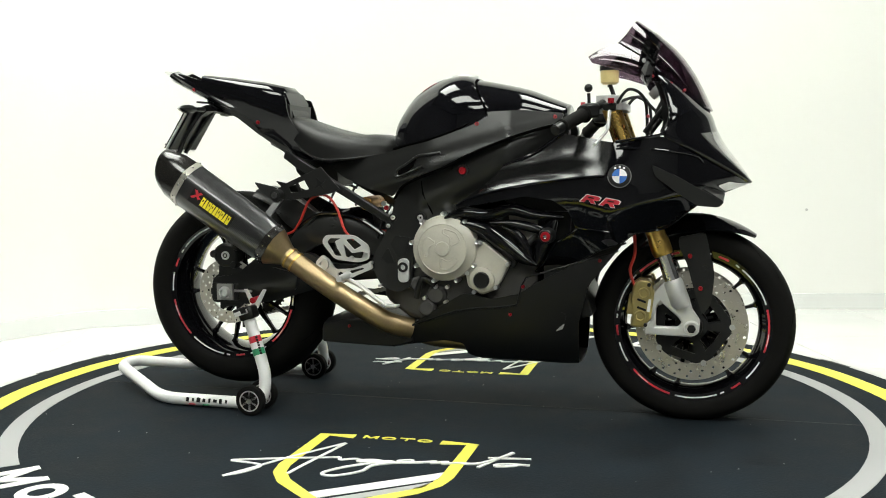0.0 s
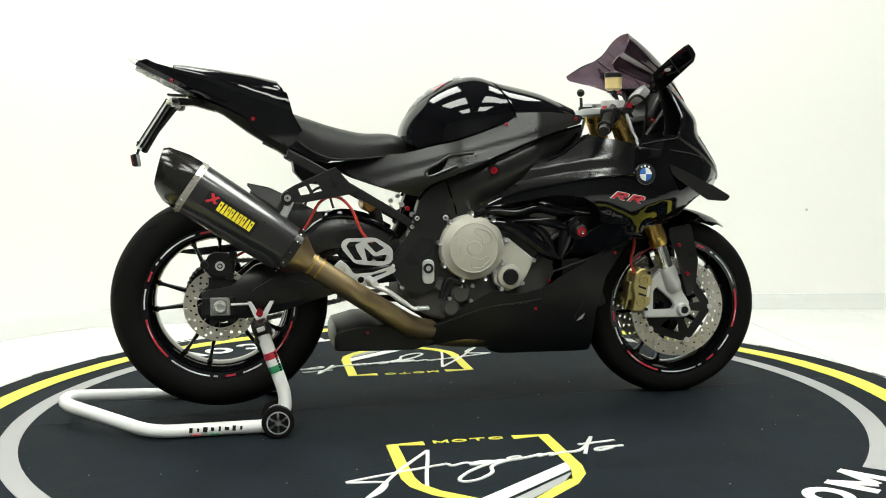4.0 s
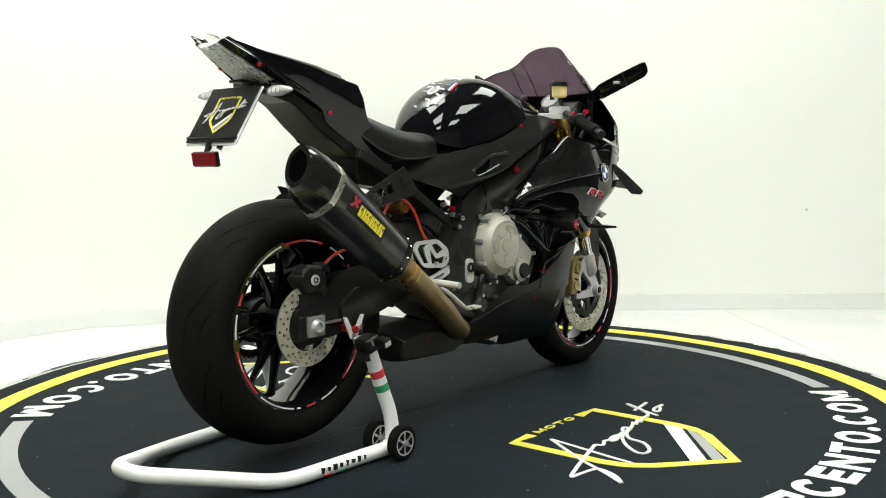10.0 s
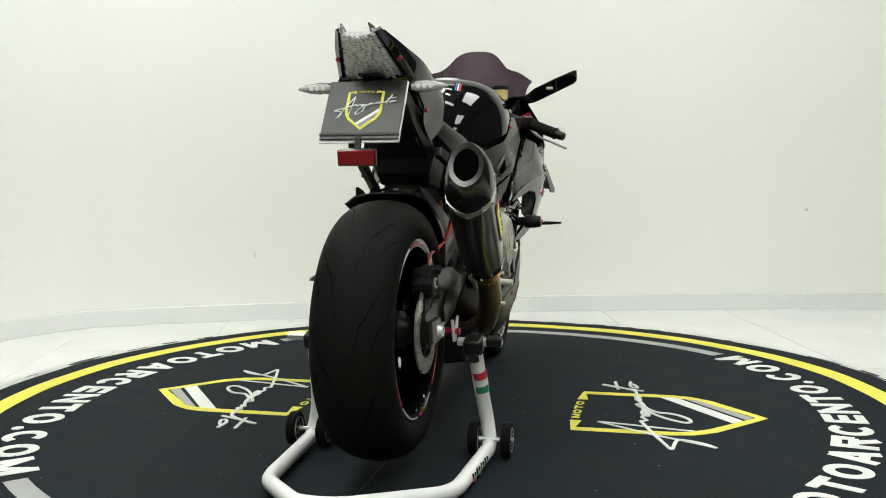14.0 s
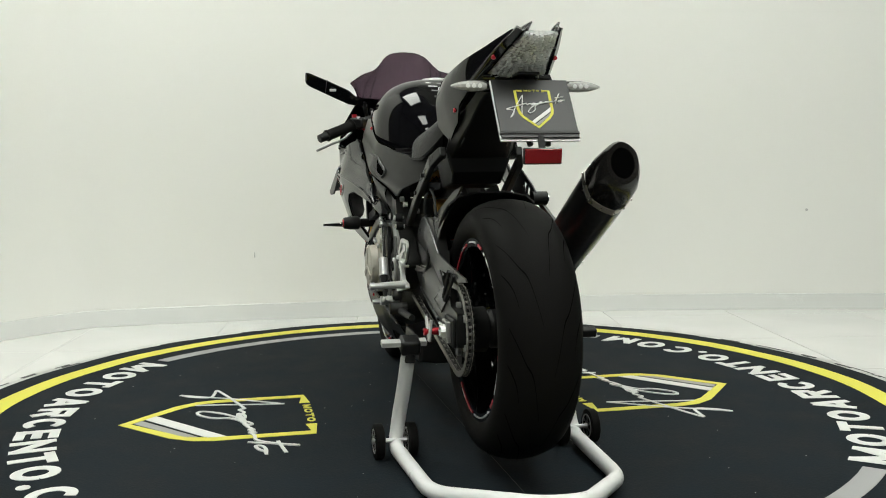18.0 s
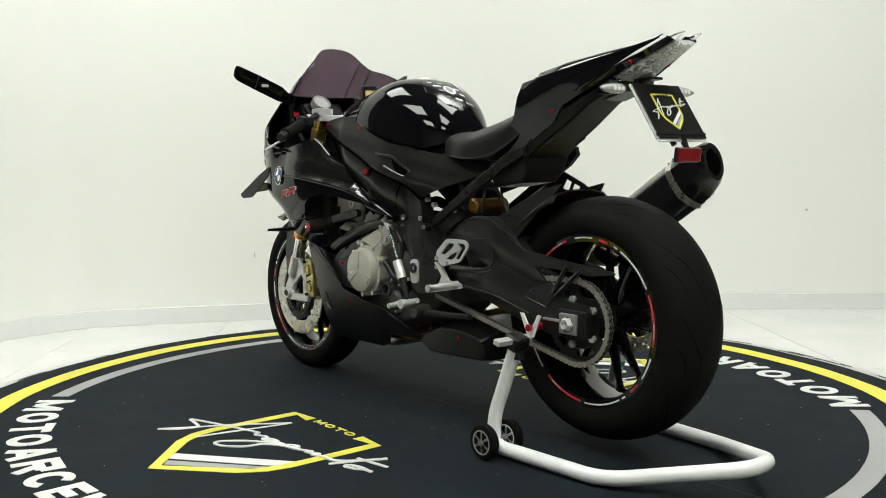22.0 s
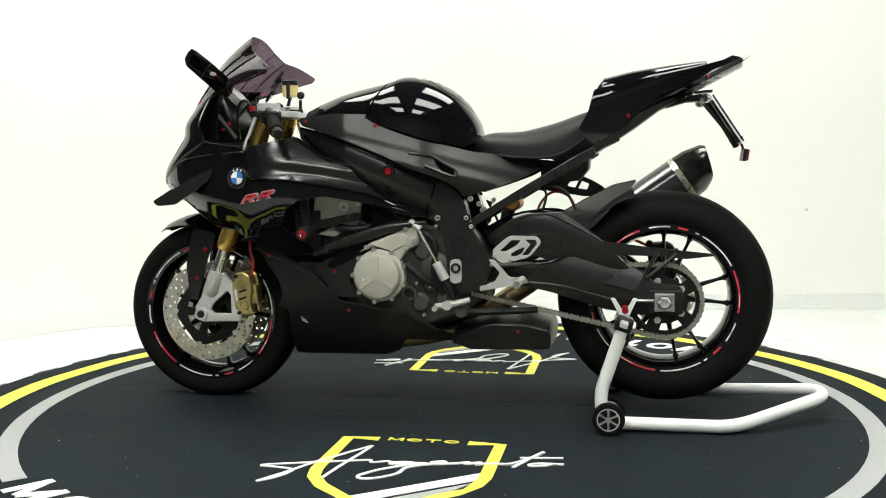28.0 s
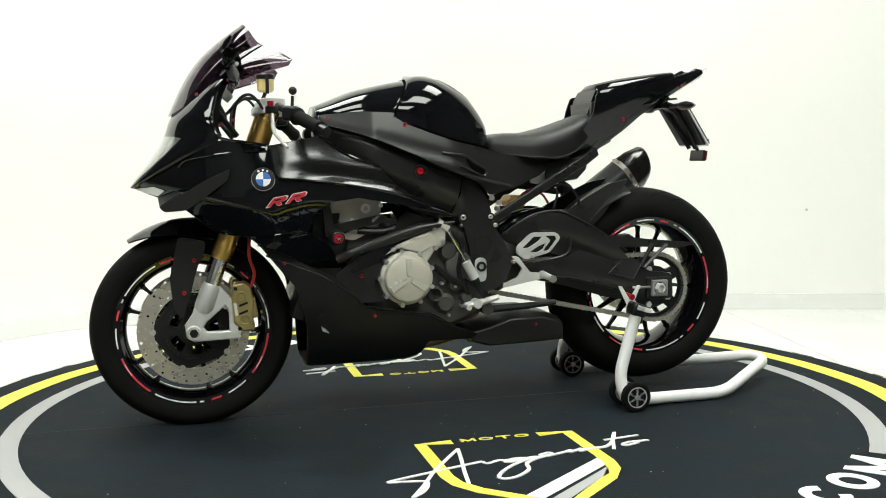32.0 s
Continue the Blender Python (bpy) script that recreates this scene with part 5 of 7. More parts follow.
# left: generator cover, upper plate
al = bp("generator_cover", lathe([(0.0, 0.212), (0.058, 0.212), (0.066, 0.208), (0.069, 0.195), (0.069, 0.186), (0.078, 0.182), (0.078, 0.14)], (0.832, 0, 0.428), "Y", 56), ENGINE, None, "pale cast generator cover", 30)
for k in range(3):
    a = radians(90 + 120 * k)
    pts = [(0.832 + r * math.cos(a + q), 0.428 + r * math.sin(a + q)) for r, q in ((0.010, -0.6), (0.062, -0.16), (0.062, 0.16), (0.010, 0.6))]
    bp("cover_rib", sheet(pts, (), lambda u, v, d: Vector((u, d, v)), 0.208, 0.2155), ENGINE, al, "", 0, 0.0015)
for k in range(3):
    bp("cover_mark", box(0.010, 0.003, 0.011, pose(0.870 - 0.014 * k, 0.2125, 0.418 + 0.002 * k)), SILVER, al, "", 0, 0.0008)
for k in range(9):
    a = 2 * math.pi * k / 9
    bp("cover_bolt", disc(0.0068, 0.15, 0.188, (0.832 + 0.080 * math.cos(a), 0, 0.428 + 0.080 * math.sin(a)), "Y", 10), ALU, al)
up = bp("upper_cover", sheet([(0.895, 0.495), (0.86, 0.525), (0.76, 0.565), (0.728, 0.585), (0.712, 0.575), (0.712, 0.520), (0.745, 0.505), (0.77, 0.47), (0.80, 0.50), (0.85, 0.515)], (), lambda u, v, d: Vector((u, d, v)), 0.14, 0.178), ENGINE, None, "pale cast gear cover", 0, 0.006)
bp("cover_rib", sheet([(0.85, 0.520), (0.765, 0.557), (0.742, 0.545), (0.75, 0.522), (0.79, 0.50)], (), lambda u, v, d: Vector((u, d, v)), 0.176, 0.183), ENGINE, up, "", 0, 0.002)
for x, z in ((0.748, 0.568), (0.722, 0.532), (0.745, 0.513), (0.87, 0.512)):
    bp("cover_bolt", disc(0.0065, 0.16, 0.186, (x, 0, z), "Y", 10), ALU, up)
bp("oil_window", ring(0.016, 0.022, 0.15, 0.172, (0.742, 0, 0.375), "Y", 24), ENGDARK, al)
hd = bp("cylinder_head", box(0.145, 0.03, 0.085, pose(0.972, 0.135, 0.622, 0, -8, 0)), ENGINE, None, "pale cast cylinder head", 0, 0.008)
bp("head_plug", ring(0.007, 0.014, 0.145, 0.158, (0.945, 0, 0.632), "Y", 18), ALU, hd)
for x, z in ((0.985, 0.60), (0.905, 0.60), (0.90, 0.64)):
    bp("cover_bolt", disc(0.006, 0.145, 0.158, (x, 0, z), "Y", 8), ALU, hd)
for x, z, r in ((0.70, 0.50, 0.030), (0.68, 0.40, 0.024), (0.71, 0.345, 0.030), (0.645, 0.36, 0.02)):
    bp("engine_boss", lathe([(0.0, 0.165), (r * 0.7, 0.165), (r, 0.155), (r, 0.12)], (x, 0, z), "Y", 20), ENGDARK, None)
for x, z, r in ((0.70, 0.37, 0.03), (0.64, 0.40, 0.022), (0.67, 0.33, 0.028)):
    bp("engine_boss", lathe([(0.0, -0.165), (r * 0.7, -0.165), (r, -0.155), (r, -0.12)], (x, 0, z), "Y", 20), ENGDARK, None)
for x, z in ((0.735, 0.395), (0.70, 0.395), (0.665, 0.36), (0.73, 0.35)):
    bp("engine_bolt", disc(0.006, -0.17, -0.15, (x, 0, z), "Y", 8), ALU, None)

for pts, r_ in (([(0.70, 0.165, 0.56), (0.66, 0.168, 0.52), (0.67, 0.165, 0.44), (0.64, 0.16, 0.37)], 0.008), ([(0.75, 0.165, 0.46), (0.70, 0.17, 0.42), (0.66, 0.165, 0.40)], 0.010), ([(0.70, -0.165, 0.40), (0.66, -0.17, 0.42), (0.64, -0.165, 0.36)], 0.009),
                 ([(0.97, 0.155, 0.57), (0.90, 0.16, 0.565), (0.84, 0.155, 0.58)], 0.011), ([(0.93, -0.158, 0.46), (0.97, -0.165, 0.52), (1.02, -0.16, 0.56)], 0.010)):
    bp("hose", tube(spline(pts, 5), r_, 10), PLASTIC, None, "black rubber hose")
bp("gear_case", lathe([(0.0, 0.166), (0.030, 0.166), (0.042, 0.158), (0.045, 0.12)], (0.665, 0, 0.455), "Y", 28), ENGDARK, None, "dark sprocket cover")
for x, y, z in ((0.68, 0.160, 0.395), (0.72, 0.160, 0.405), (0.66, 0.160, 0.335), (0.70, 0.160, 0.31), (0.635, 0.160, 0.415)):
    bp("engine_bolt", disc(0.005, y - 0.02, y + 0.006, (x, 0, z), "Y", 8), ALU, None)

# ---- frame
FRAME = [(1.085, 0.872), (0.91, 0.822), (0.81, 0.782), (0.71, 0.735), (0.64, 0.712), (0.59, 0.682), (0.57, 0.63), (0.56, 0.58), (0.512, 0.50), (0.49, 0.462), (0.527, 0.392), (0.58, 0.375), (0.622, 0.392), (0.632, 0.50), (0.65, 0.575), (0.69, 0.602), (0.78, 0.622),
         (0.835, 0.66), (0.97, 0.752), (1.04, 0.79), (1.09, 0.84)]


def frame_y(x, z):
    y = 0.162 + 0.036 * min(1, max(0, (x - 0.60) / 0.16)) - 0.07 * max(0, (x - 0.93) / 0.16)
    dz = abs(z - (0.728 + 0.44 * (x - 0.79)))
    return y - (min(0.03, 5.5 * dz * dz) if x > 0.66 else 0.012 * min(1, abs(x - 0.575) / 0.07) ** 2)


both("main_frame", lambda s: panel(FRAME, frame_y, 0.045, 0.014, s, 0.012), SATIN, "matt black aluminium main frame", 45)
both("frame_seam", lambda s: tube([(x, (frame_y(x, z) + 0.0005) * s, z) for x, z in ((0.66, 0.708), (0.668, 0.67), (0.685, 0.628), (0.69, 0.610))], 0.0025, 6), GROOVE)
for s in (1, -1):
    pv = bp("pivot_plate", sheet(rounded([(0.588, 0, 0.472), (0.618, 0, 0.472), (0.618, 0, 0.408), (0.588, 0, 0.408)], 0.016, 4, True) and [(p.x, p.z) for p in rounded([(0.584, 0, 0.478), (0.619, 0, 0.478), (0.619, 0, 0.406), (0.584, 0, 0.406)], 0.017, 4, True)],
                                 (), lambda u, v, d: Vector((u, d * s, v)), 0.160, 0.169), SILVER, None, "silver swingarm pivot plate", 0, 0.002)
    bp("pivot_bolt", ring(0.008, 0.015, 0.166 * s, 0.174 * s, (0.601, 0, 0.452), "Y", 20), FLATBLACK, pv)
    cap = bp("frame_plug", lathe([(0.0, 0.200 * s), (0.013, 0.200 * s), (0.0145, 0.203 * s), (0.018, 0.203 * s), (0.019, 0.195 * s)], (0.793, 0, 0.738), "Y", 24), FLATBLACK, None, "black frame plug with a red bolt")
    bp("plug_bolt", lathe([(0.004, 0.203 * s), (0.005, 0.206 * s), (0.010, 0.206 * s), (0.0115, 0.200 * s)], (0.793, 0, 0.738), "Y", 20), RED, cap)
    for x, z, r in ((0.655, 0.60, 0.0085), (0.525, 0.395, 0.005), (0.497, 0.462, 0.0055), (0.57, 0.60, 0.007), (0.555, 0.575, 0.0065), (0.66, 0.575, 0.0045)):
        fb = bp("frame_bolt", lathe([(r * 0.35, 0.160 * s), (r * 0.55, 0.170 * s), (r, 0.169 * s), (r, 0.14 * s)], (x, 0, z), "Y", 14), ALU, None)
        if r > 0.006:
            bp("bolt_seat", ring(r * 1.05, r * 1.8, 0.145 * s, 0.1655 * s, (x, 0, z), "Y", 20), FLATBLACK, fb)
    # dark raised patches that paint the shade of cast pockets in the pivot plate
    for pts in ([(0.552, 0.510), (0.530, 0.478), (0.548, 0.462), (0.575, 0.462)], [(0.575, 0.545), (0.560, 0.520), (0.585, 0.480), (0.61, 0.49), (0.622, 0.54)]):
        bp("frame_pocket", panel(pts, lambda x, z: frame_y(x, z) + 0.0012, 0.004, 0.03, s, 0.005), FLATBLACK, None)
    # subframe rail
    bp("subframe_rail", loft([[(x - 0.004, y * s, z - h), (x + 0.004, y * s, z + h), (x + 0.004, (y - 0.018) * s, z + h), (x - 0.004, (y - 0.018) * s, z - h)] for x, y, z, h in ((0.555, 0.135, 0.585, 0.011), (0.40, 0.135, 0.678, 0.013), (0.25, 0.13, 0.764, 0.015), (0.20, 0.112, 0.792, 0.012))]),
       SATIN, None, "matt black subframe rail", 0, 0.003)
    for x, z in ((0.40, 0.678), (0.31, 0.728)):
        bp("rail_bolt", disc(0.006, 0.13 * s, 0.140 * s, (x, 0, z), "Y", 10), FLATBLACK, None)


# ---- tank, covers and seat
TANK = [(1.075, 0.930, 0.872, 0.115), (1.02, 0.952, 0.875, 0.145), (0.95, 0.980, 0.880, 0.168), (0.88, 1.003, 0.882, 0.183), (0.865, 1.006, 0.88, 0.185)]
TANKB = [(0.862, 1.012, 0.872, 0.189), (0.81, 1.021, 0.855, 0.193), (0.74, 1.021, 0.832, 0.192), (0.68, 1.003, 0.815, 0.172), (0.62, 0.968, 0.805, 0.142), (0.58, 0.925, 0.81, 0.112), (0.555, 0.885, 0.82, 0.082), (0.545, 0.855, 0.825, 0.05)]


def shell_rings(table, power=0.72, n=20):
    out = []
    for x, zt, zb, w in table:
        r = []
        for k in range(n + 1):
            a = math.pi * k / n
            c, q = math.cos(a), math.sin(a)
            r.append((x, w * math.copysign(abs(c) ** power, c), zb + (zt - zb) * q ** power))
        out.append(r)
    return out


def dense(table, steps=4):
    """More rows between the rows of a table, smoothly."""
    return [tuple(v) for v in zip(*[[p.x for p in spline([(row[i], 0, 0) for row in table], steps)] for i in range(len(table[0]))])]


def raked(bm):
    """Leans the joint of tank and airbox cover back towards the top."""
    for v in bm.verts:
        w = max(0, 1 - abs(v.co.x - 0.863) / 0.11)
        v.co.x -= 0.058 * w * min(1, max(0, (v.co.z - 0.90) / 0.11))
    return bm


tank = bp("fuel_tank", raked(loft(shell_rings(dense(TANKB)))), GLOSS, None, "gloss black fuel tank", 60)
bp("airbox_cover", raked(loft(shell_rings(dense(TANK)))), GLOSS, None, "gloss black airbox cover", 60)
both("tank_seam", lambda s: raked(tube([(0.864, 0.187 * s * math.cos(a) ** 0.72, 0.876 + 0.132 * math.sin(a) ** 0.72) for a in [0.05 + 1.3 * k / 10 for k in range(11)]], 0.0030, 6)), GROOVE)
fc = bp("filler_cap", lathe([(0.030, 0.995), (0.042, 1.018), (0.040, 1.0235), (0.030, 1.025), (0.012, 1.027), (0.0, 1.027)], (0.755, 0, 0), "Z", 32), SILVER, None, "silver fuel filler cap")


def tank_z(x, y):
    """Height of the tank's skin."""
    rows = sorted(dense(TANKB))
    k = next((i for i in range(len(rows) - 1) if x <= rows[i + 1][0]), len(rows) - 2)
    f = (x - rows[k][0]) / (rows[k + 1][0] - rows[k][0])
    zt, zb, w = [rows[k][i] + (rows[k + 1][i] - rows[k][i]) * f for i in (1, 2, 3)]
    c = min(1, abs(y) / w) ** (1 / 0.72)
    return zb + (zt - zb) * max(0, 1 - c * c) ** 0.36


def decal(name, pts, mat, lift=0.0, label=""):
    """A thin print that follows the tank's skin; outline in (x, y)."""
    return bp(name, panel([(x, y) for x, y in pts], lambda x, z: tank_z(x, z) + 0.0012 + lift, 0.002, 0.008, 1, 0), mat, pad if name != "tank_pad" else None, label, 50)


def lying(ob):
    """Turns a print drawn upright so that it lies on the tank."""
    for v in ob.data.vertices:
        v.co.y, v.co.z = v.co.z, v.co.y
    ob.data.flip_normals()
    return ob


pad = None
pad = lying(decal("tank_pad", [(0.700, 0.062), (0.700, -0.062), (0.640, -0.082), (0.590, -0.050), (0.570, 0.0), (0.590, 0.050), (0.640, 0.082)], SEMI, 0.0, "black tank pad with grey and coloured print"))
for pts, mat in ((circle(0.638, -0.004, 0.020, 18), WHITEINK), ([(0.684, -0.048), (0.640, -0.052), (0.640, -0.057), (0.684, -0.053)], BLUEINK), ([(0.682, -0.055), (0.640, -0.059), (0.640, -0.063), (0.682, -0.059)], WHITEINK),
                 ([(0.680, -0.061), (0.640, -0.065), (0.640, -0.071), (0.680, -0.067)], REDINK)):
    lying(decal("pad_print", pts, mat, 0.0012))
# drawn lines and small grey fields of the print
for k in range(13):
    x, y, w = 0.690 - 0.0085 * k, 0.044 - 0.032 * (k % 3) - 0.0012 * k, 0.014 + 0.004 * (k % 4)
    lying(decal("pad_print", [(x, y), (x - 0.004 - 0.002 * (k % 2), y + 0.001), (x - 0.009, y - w), (x - 0.005, y - w)], (WHITEINK, CASTGREY, CASTGREY, WHITEINK, ENGDARK)[k % 5], 0.0012))
lying(decal("pad_print", circle(0.638, -0.004, 0.012, 14), CASTGREY, 0.0024))
TRIM = [(1.08, 0.898), (0.97, 0.908), (0.86, 0.905), (0.832, 0.885), (0.79, 0.858), (0.69, 0.824), (0.62, 0.81), (0.55, 0.792), (0.41, 0.772), (0.32, 0.762), (0.40, 0.718), (0.48, 0.690), (0.57, 0.662), (0.60, 0.692), (0.64, 0.714), (0.73, 0.747), (0.81, 0.786), (0.91, 0.826), (0.99, 0.853), (1.07, 0.874)]


def trim_y(x, z):
    y = 0.206 - 0.13 * max(0, (0.70 - x) / 0.4) ** 1.3 - 0.30 * max(0, x - 0.93)
    line = 0.80 + 0.26 * (x - 0.75)
    return y - 0.34 * max(0, z - line - 0.01) - 0.9 * max(0, line - 0.05 - z) ** 1.3 + 0.012 * math.exp(-((z - line + 0.04) / 0.025) ** 2) + 0.005 * math.exp(-((x - 0.67) / 0.08) ** 2 - ((z - 0.716 - 0.42 * (x - 0.642)) / 0.016) ** 2)


both("side_cover", lambda s: panel(TRIM, trim_y, 0.006, 0.011, s, 0.010), SATIN, "matt black side cover", 50)
both("intake_lip", lambda s: tube(spline([(x, (trim_y(x, z) + 0.003) * s, z) for x, z in ((0.730, 0.790), (0.690, 0.785), (0.660, 0.780), (0.625, 0.758), (0.592, 0.738), (0.598, 0.721), (0.630, 0.731), (0.680, 0.752))], 4), 0.0042, 8), SATIN)
# raised black patch paints the shade inside the scoop
both("side_intake", lambda s: panel([(0.657, 0.776), (0.628, 0.757), (0.597, 0.740), (0.600, 0.724), (0.628, 0.734), (0.648, 0.755)], lambda x, z: trim_y(x, z) + 0.0045, 0.006, 0.006, s, 0.006), GROOVE, "black patch for the shaded hollow of the scoop")
# solid black tubes along the shut lines paint the shade between panels
for name_, pts_, fn_ in (("cover_gap", [(0.575, 0.655), (0.60, 0.686), (0.64, 0.709), (0.73, 0.742), (0.81, 0.781), (0.91, 0.821), (0.99, 0.848), (1.07, 0.868)], lambda x, z: max(frame_y(x, z), trim_y(x, z)) + 0.0005),
                         ("tank_gap", [(0.862, 0.908), (0.832, 0.889), (0.79, 0.862), (0.69, 0.828), (0.62, 0.814), (0.575, 0.802)], lambda x, z: trim_y(x, z) - 0.001),
                         ("flank_gap", [(1.07, 0.845), (1.035, 0.813), (0.97, 0.765), (0.905, 0.725), (0.83, 0.675)], lambda x, z: frame_y(x, z) + 0.003)):
    both(name_, lambda s: tube(spline([(x, fn_(x, z) * s, z) for x, z in pts_], 3), 0.0040, 6), GROOVE)
for s in (1, -1):
    bolt(0.834, trim_y(0.834, 0.871) * s, 0.871, 0.0075)
    bolt(1.055, trim_y(1.055, 0.89) * s, 0.888, 0.0065)


def seat_mesh():
    rows = [(0.575, 0.812, 0.798, 0.055), (0.545, 0.838, 0.790, 0.092), (0.50, 0.850, 0.782, 0.122), (0.43, 0.851, 0.773, 0.140), (0.38, 0.860, 0.770, 0.142), (0.32, 0.876, 0.772, 0.132), (0.26, 0.897, 0.805, 0.112), (0.215, 0.911, 0.85, 0.088), (0.196, 0.905, 0.88, 0.06)]
    out = []
    for x, zt, zb, w in dense(rows, 3):
        r = []
        for k in range(21):
            a = math.pi * k / 20
            c, q = math.cos(a), math.sin(a)
            r.append((x, w * math.copysign(abs(c) ** 0.6, c), zb + (zt - zb) * q ** 0.5))
        out.append(r)
    return loft(out)


bp("rider_seat", seat_mesh(), LEATHER, None, "black vinyl rider seat", 60)
bp("seat_piping", tube(spline([(0.56, 0.075, 0.793), (0.50, 0.125, 0.785), (0.42, 0.145, 0.776), (0.33, 0.137, 0.776), (0.26, 0.115, 0.806), (0.205, 0.078, 0.862)], 5), 0.0025, 6), FLATBLACK, None)
bp("seat_piping", tube(spline([(0.56, -0.075, 0.793), (0.50, -0.125, 0.785), (0.42, -0.145, 0.776), (0.33, -0.137, 0.776), (0.26, -0.115, 0.806), (0.205, -0.078, 0.862)], 5), 0.0025, 6), FLATBLACK, None)


# ---- tail
def skew(bm):
    """The tail sits slightly towards the exhaust side."""
    for v in bm.verts:
        v.co.y -= 0.07 * max(0, 0.14 - v.co.x)
    return bm


def tail_y(x, z):
    y = lerp([(-0.20, 0.048), (-0.10, 0.078), (0.02, 0.106), (0.12, 0.117), (0.30, 0.128)], x)
    top = 1.005 - 0.262 * x
    return y - 0.35 * max(0, z - (0.985 - 0.45 * (x - 0.05))) - 0.30 * min(0.13, max(0, top - 0.015 - z))


TAIL = [(0.22, 0.905), (0.204, 0.968), (0.165, 0.975), (0.03, 1.000), (-0.08, 1.026), (-0.185, 1.056), (-0.10, 0.992), (-0.045, 0.962), (0.02, 0.932), (0.08, 0.902), (0.11, 0.862), (0.24, 0.79), (0.31, 0.762), (0.335, 0.772), (0.28, 0.80)]
both("tail_fairing", lambda s: skew(panel(TAIL, tail_y, 0.005, 0.020, s, 0.006)), GLOSS, "gloss black tail fairing", 45)
both("tail_flap", lambda s: skew(panel([(0.16, 0.85), (0.13, 0.824), (0.225, 0.776), (0.31, 0.756), (0.24, 0.80)], lambda x, z: tail_y(x, z) - 0.018, 0.004, 0.03, s, 0.005)), SATIN, "matt black tail flap", 45)
bp("tail_deck", skew(loft([[(x, -w, z), (x, w, z), (x, w * 0.9, z - t), (x, -w * 0.9, z - t)] for x, w, z, t in ((0.21, 0.085, 0.945, 0.06), (0.10, 0.085, 0.965, 0.06), (0.0, 0.07, 0.99, 0.012), (-0.10, 0.05, 1.018, 0.004), (-0.15, 0.042, 1.034, 0.003))])), SATIN, None, "", 0)
cowl = bp("seat_cowl", skew(loft([[(x, w * u, zb + (zt - zb) * v) for u, v in ((-1, 0), (-0.97, 0.45), (-0.80, 0.80), (-0.4, 1.0), (0.4, 1.0), (0.80, 0.80), (0.97, 0.45), (1, 0))] for x, w, zb, zt in
                                  ((0.190, 0.078, 0.955, 0.990), (0.178, 0.082, 0.958, 1.004), (0.10, 0.078, 0.968, 1.022), (0.0, 0.060, 0.99, 1.037), (-0.08, 0.042, 1.015, 1.047), (-0.115, 0.032, 1.030, 1.050))])), GLOSS, None, "gloss black pillion seat cowl", 50, 0.003)
bp("cowl_front", skew(loft([[(0.215, -0.06, 0.905), (0.215, 0.06, 0.905), (0.20, 0.062, 0.90), (0.20, -0.062, 0.90)], [(0.205, -0.075, 0.955), (0.205, 0.075, 0.955), (0.19, 0.075, 0.95), (0.19, -0.075, 0.95)], [(0.19, -0.07, 0.985), (0.19, 0.07, 0.985), (0.175, 0.07, 0.98), (0.175, -0.07, 0.98)]])), GLOSS, None, "", 30)
bp("under_tray", skew(loft([[(x, -w, z0), (x, w, z0), (x, w * 0.8, z1), (x, -w * 0.8, z1)] for x, w, z0, z1 in ((0.36, 0.085, 0.76, 0.69), (0.25, 0.085, 0.775, 0.705), (0.222, 0.090, 0.785, 0.735), (0.215, 0.092, 0.80, 0.775), (0.15, 0.086, 0.87, 0.818), (0.09, 0.078, 0.895, 0.856), (0.02, 0.072, 0.93, 0.908), (-0.05, 0.060, 0.955, 0.942), (-0.075, 0.052, 0.960, 0.952))])),
   PLASTIC, None, "black under-seat tray", 30, 0.006)
# tail lamp: a bright faceted wedge between the tail sides
def lamp_at(f):
    return -0.056 - 0.156 * f, 0.966 + 0.081 * f, 0.070 - 0.031 * f


secs = []
for k in range(17):
    x, z, w = lamp_at(k / 16)
    secs.append([(x - 0.006 * (1 - u * u), u * w, z - 0.010 * (1 - u * u)) for u in (-1, -0.6, -0.2, 0.2, 0.6, 1)] + [(x + 0.012 - 0.010 * k / 16, u * w * 0.9, z + 0.001 + 0.019 * (1 - k / 16)) for u in (1, 0.6, 0.2, -0.2, -0.6, -1)])
lamp = bp("tail_light", skew(loft(secs)), INDI, None, "clear LED tail light with pale moulded facets", 15)
# moulded facets of the lens, row by row, white for the light it scatters
b = bmesh.new()
rnd = random.Random(4)
for r in range(17):
    x, z, w = lamp_at((r + 0.5) / 17)
    n = 11 - r // 4
    for k in range(n):
        u = (2 * (k + 0.5 + rnd.uniform(-0.15, 0.15)) / n - 1) * 0.95
        bmesh.ops.create_cone(b, cap_ends=True, segments=6, radius1=w / n * 1.25, radius2=w / n * rnd.uniform(0.5, 0.9), depth=rnd.uniform(0.002, 0.0045),
                              matrix=pose(x - 0.006 * (1 - u * u) - 0.0016, u * w, z - 0.010 * (1 - u * u) - 0.0026) @ Matrix.Rotation(radians(207 + rnd.uniform(-26, 26)), 4, "Y") @ Matrix.Rotation(radians(rnd.uniform(-26, 26)), 4, "X"))
tagged(bp("lens_relief", skew(b), FACET, lamp, smooth=0), kind="stuff")
bp("lamp_lip", skew(loft([[(x, -w, z), (x, w, z), (x + 0.006, w, z - 0.012), (x + 0.006, -w, z - 0.012)] for x, w, z in ((-0.070, 0.080, 0.966), (-0.058, 0.092, 0.952), (-0.035, 0.096, 0.940))])), GLOSS, lamp, "gloss black lower lip", 40)
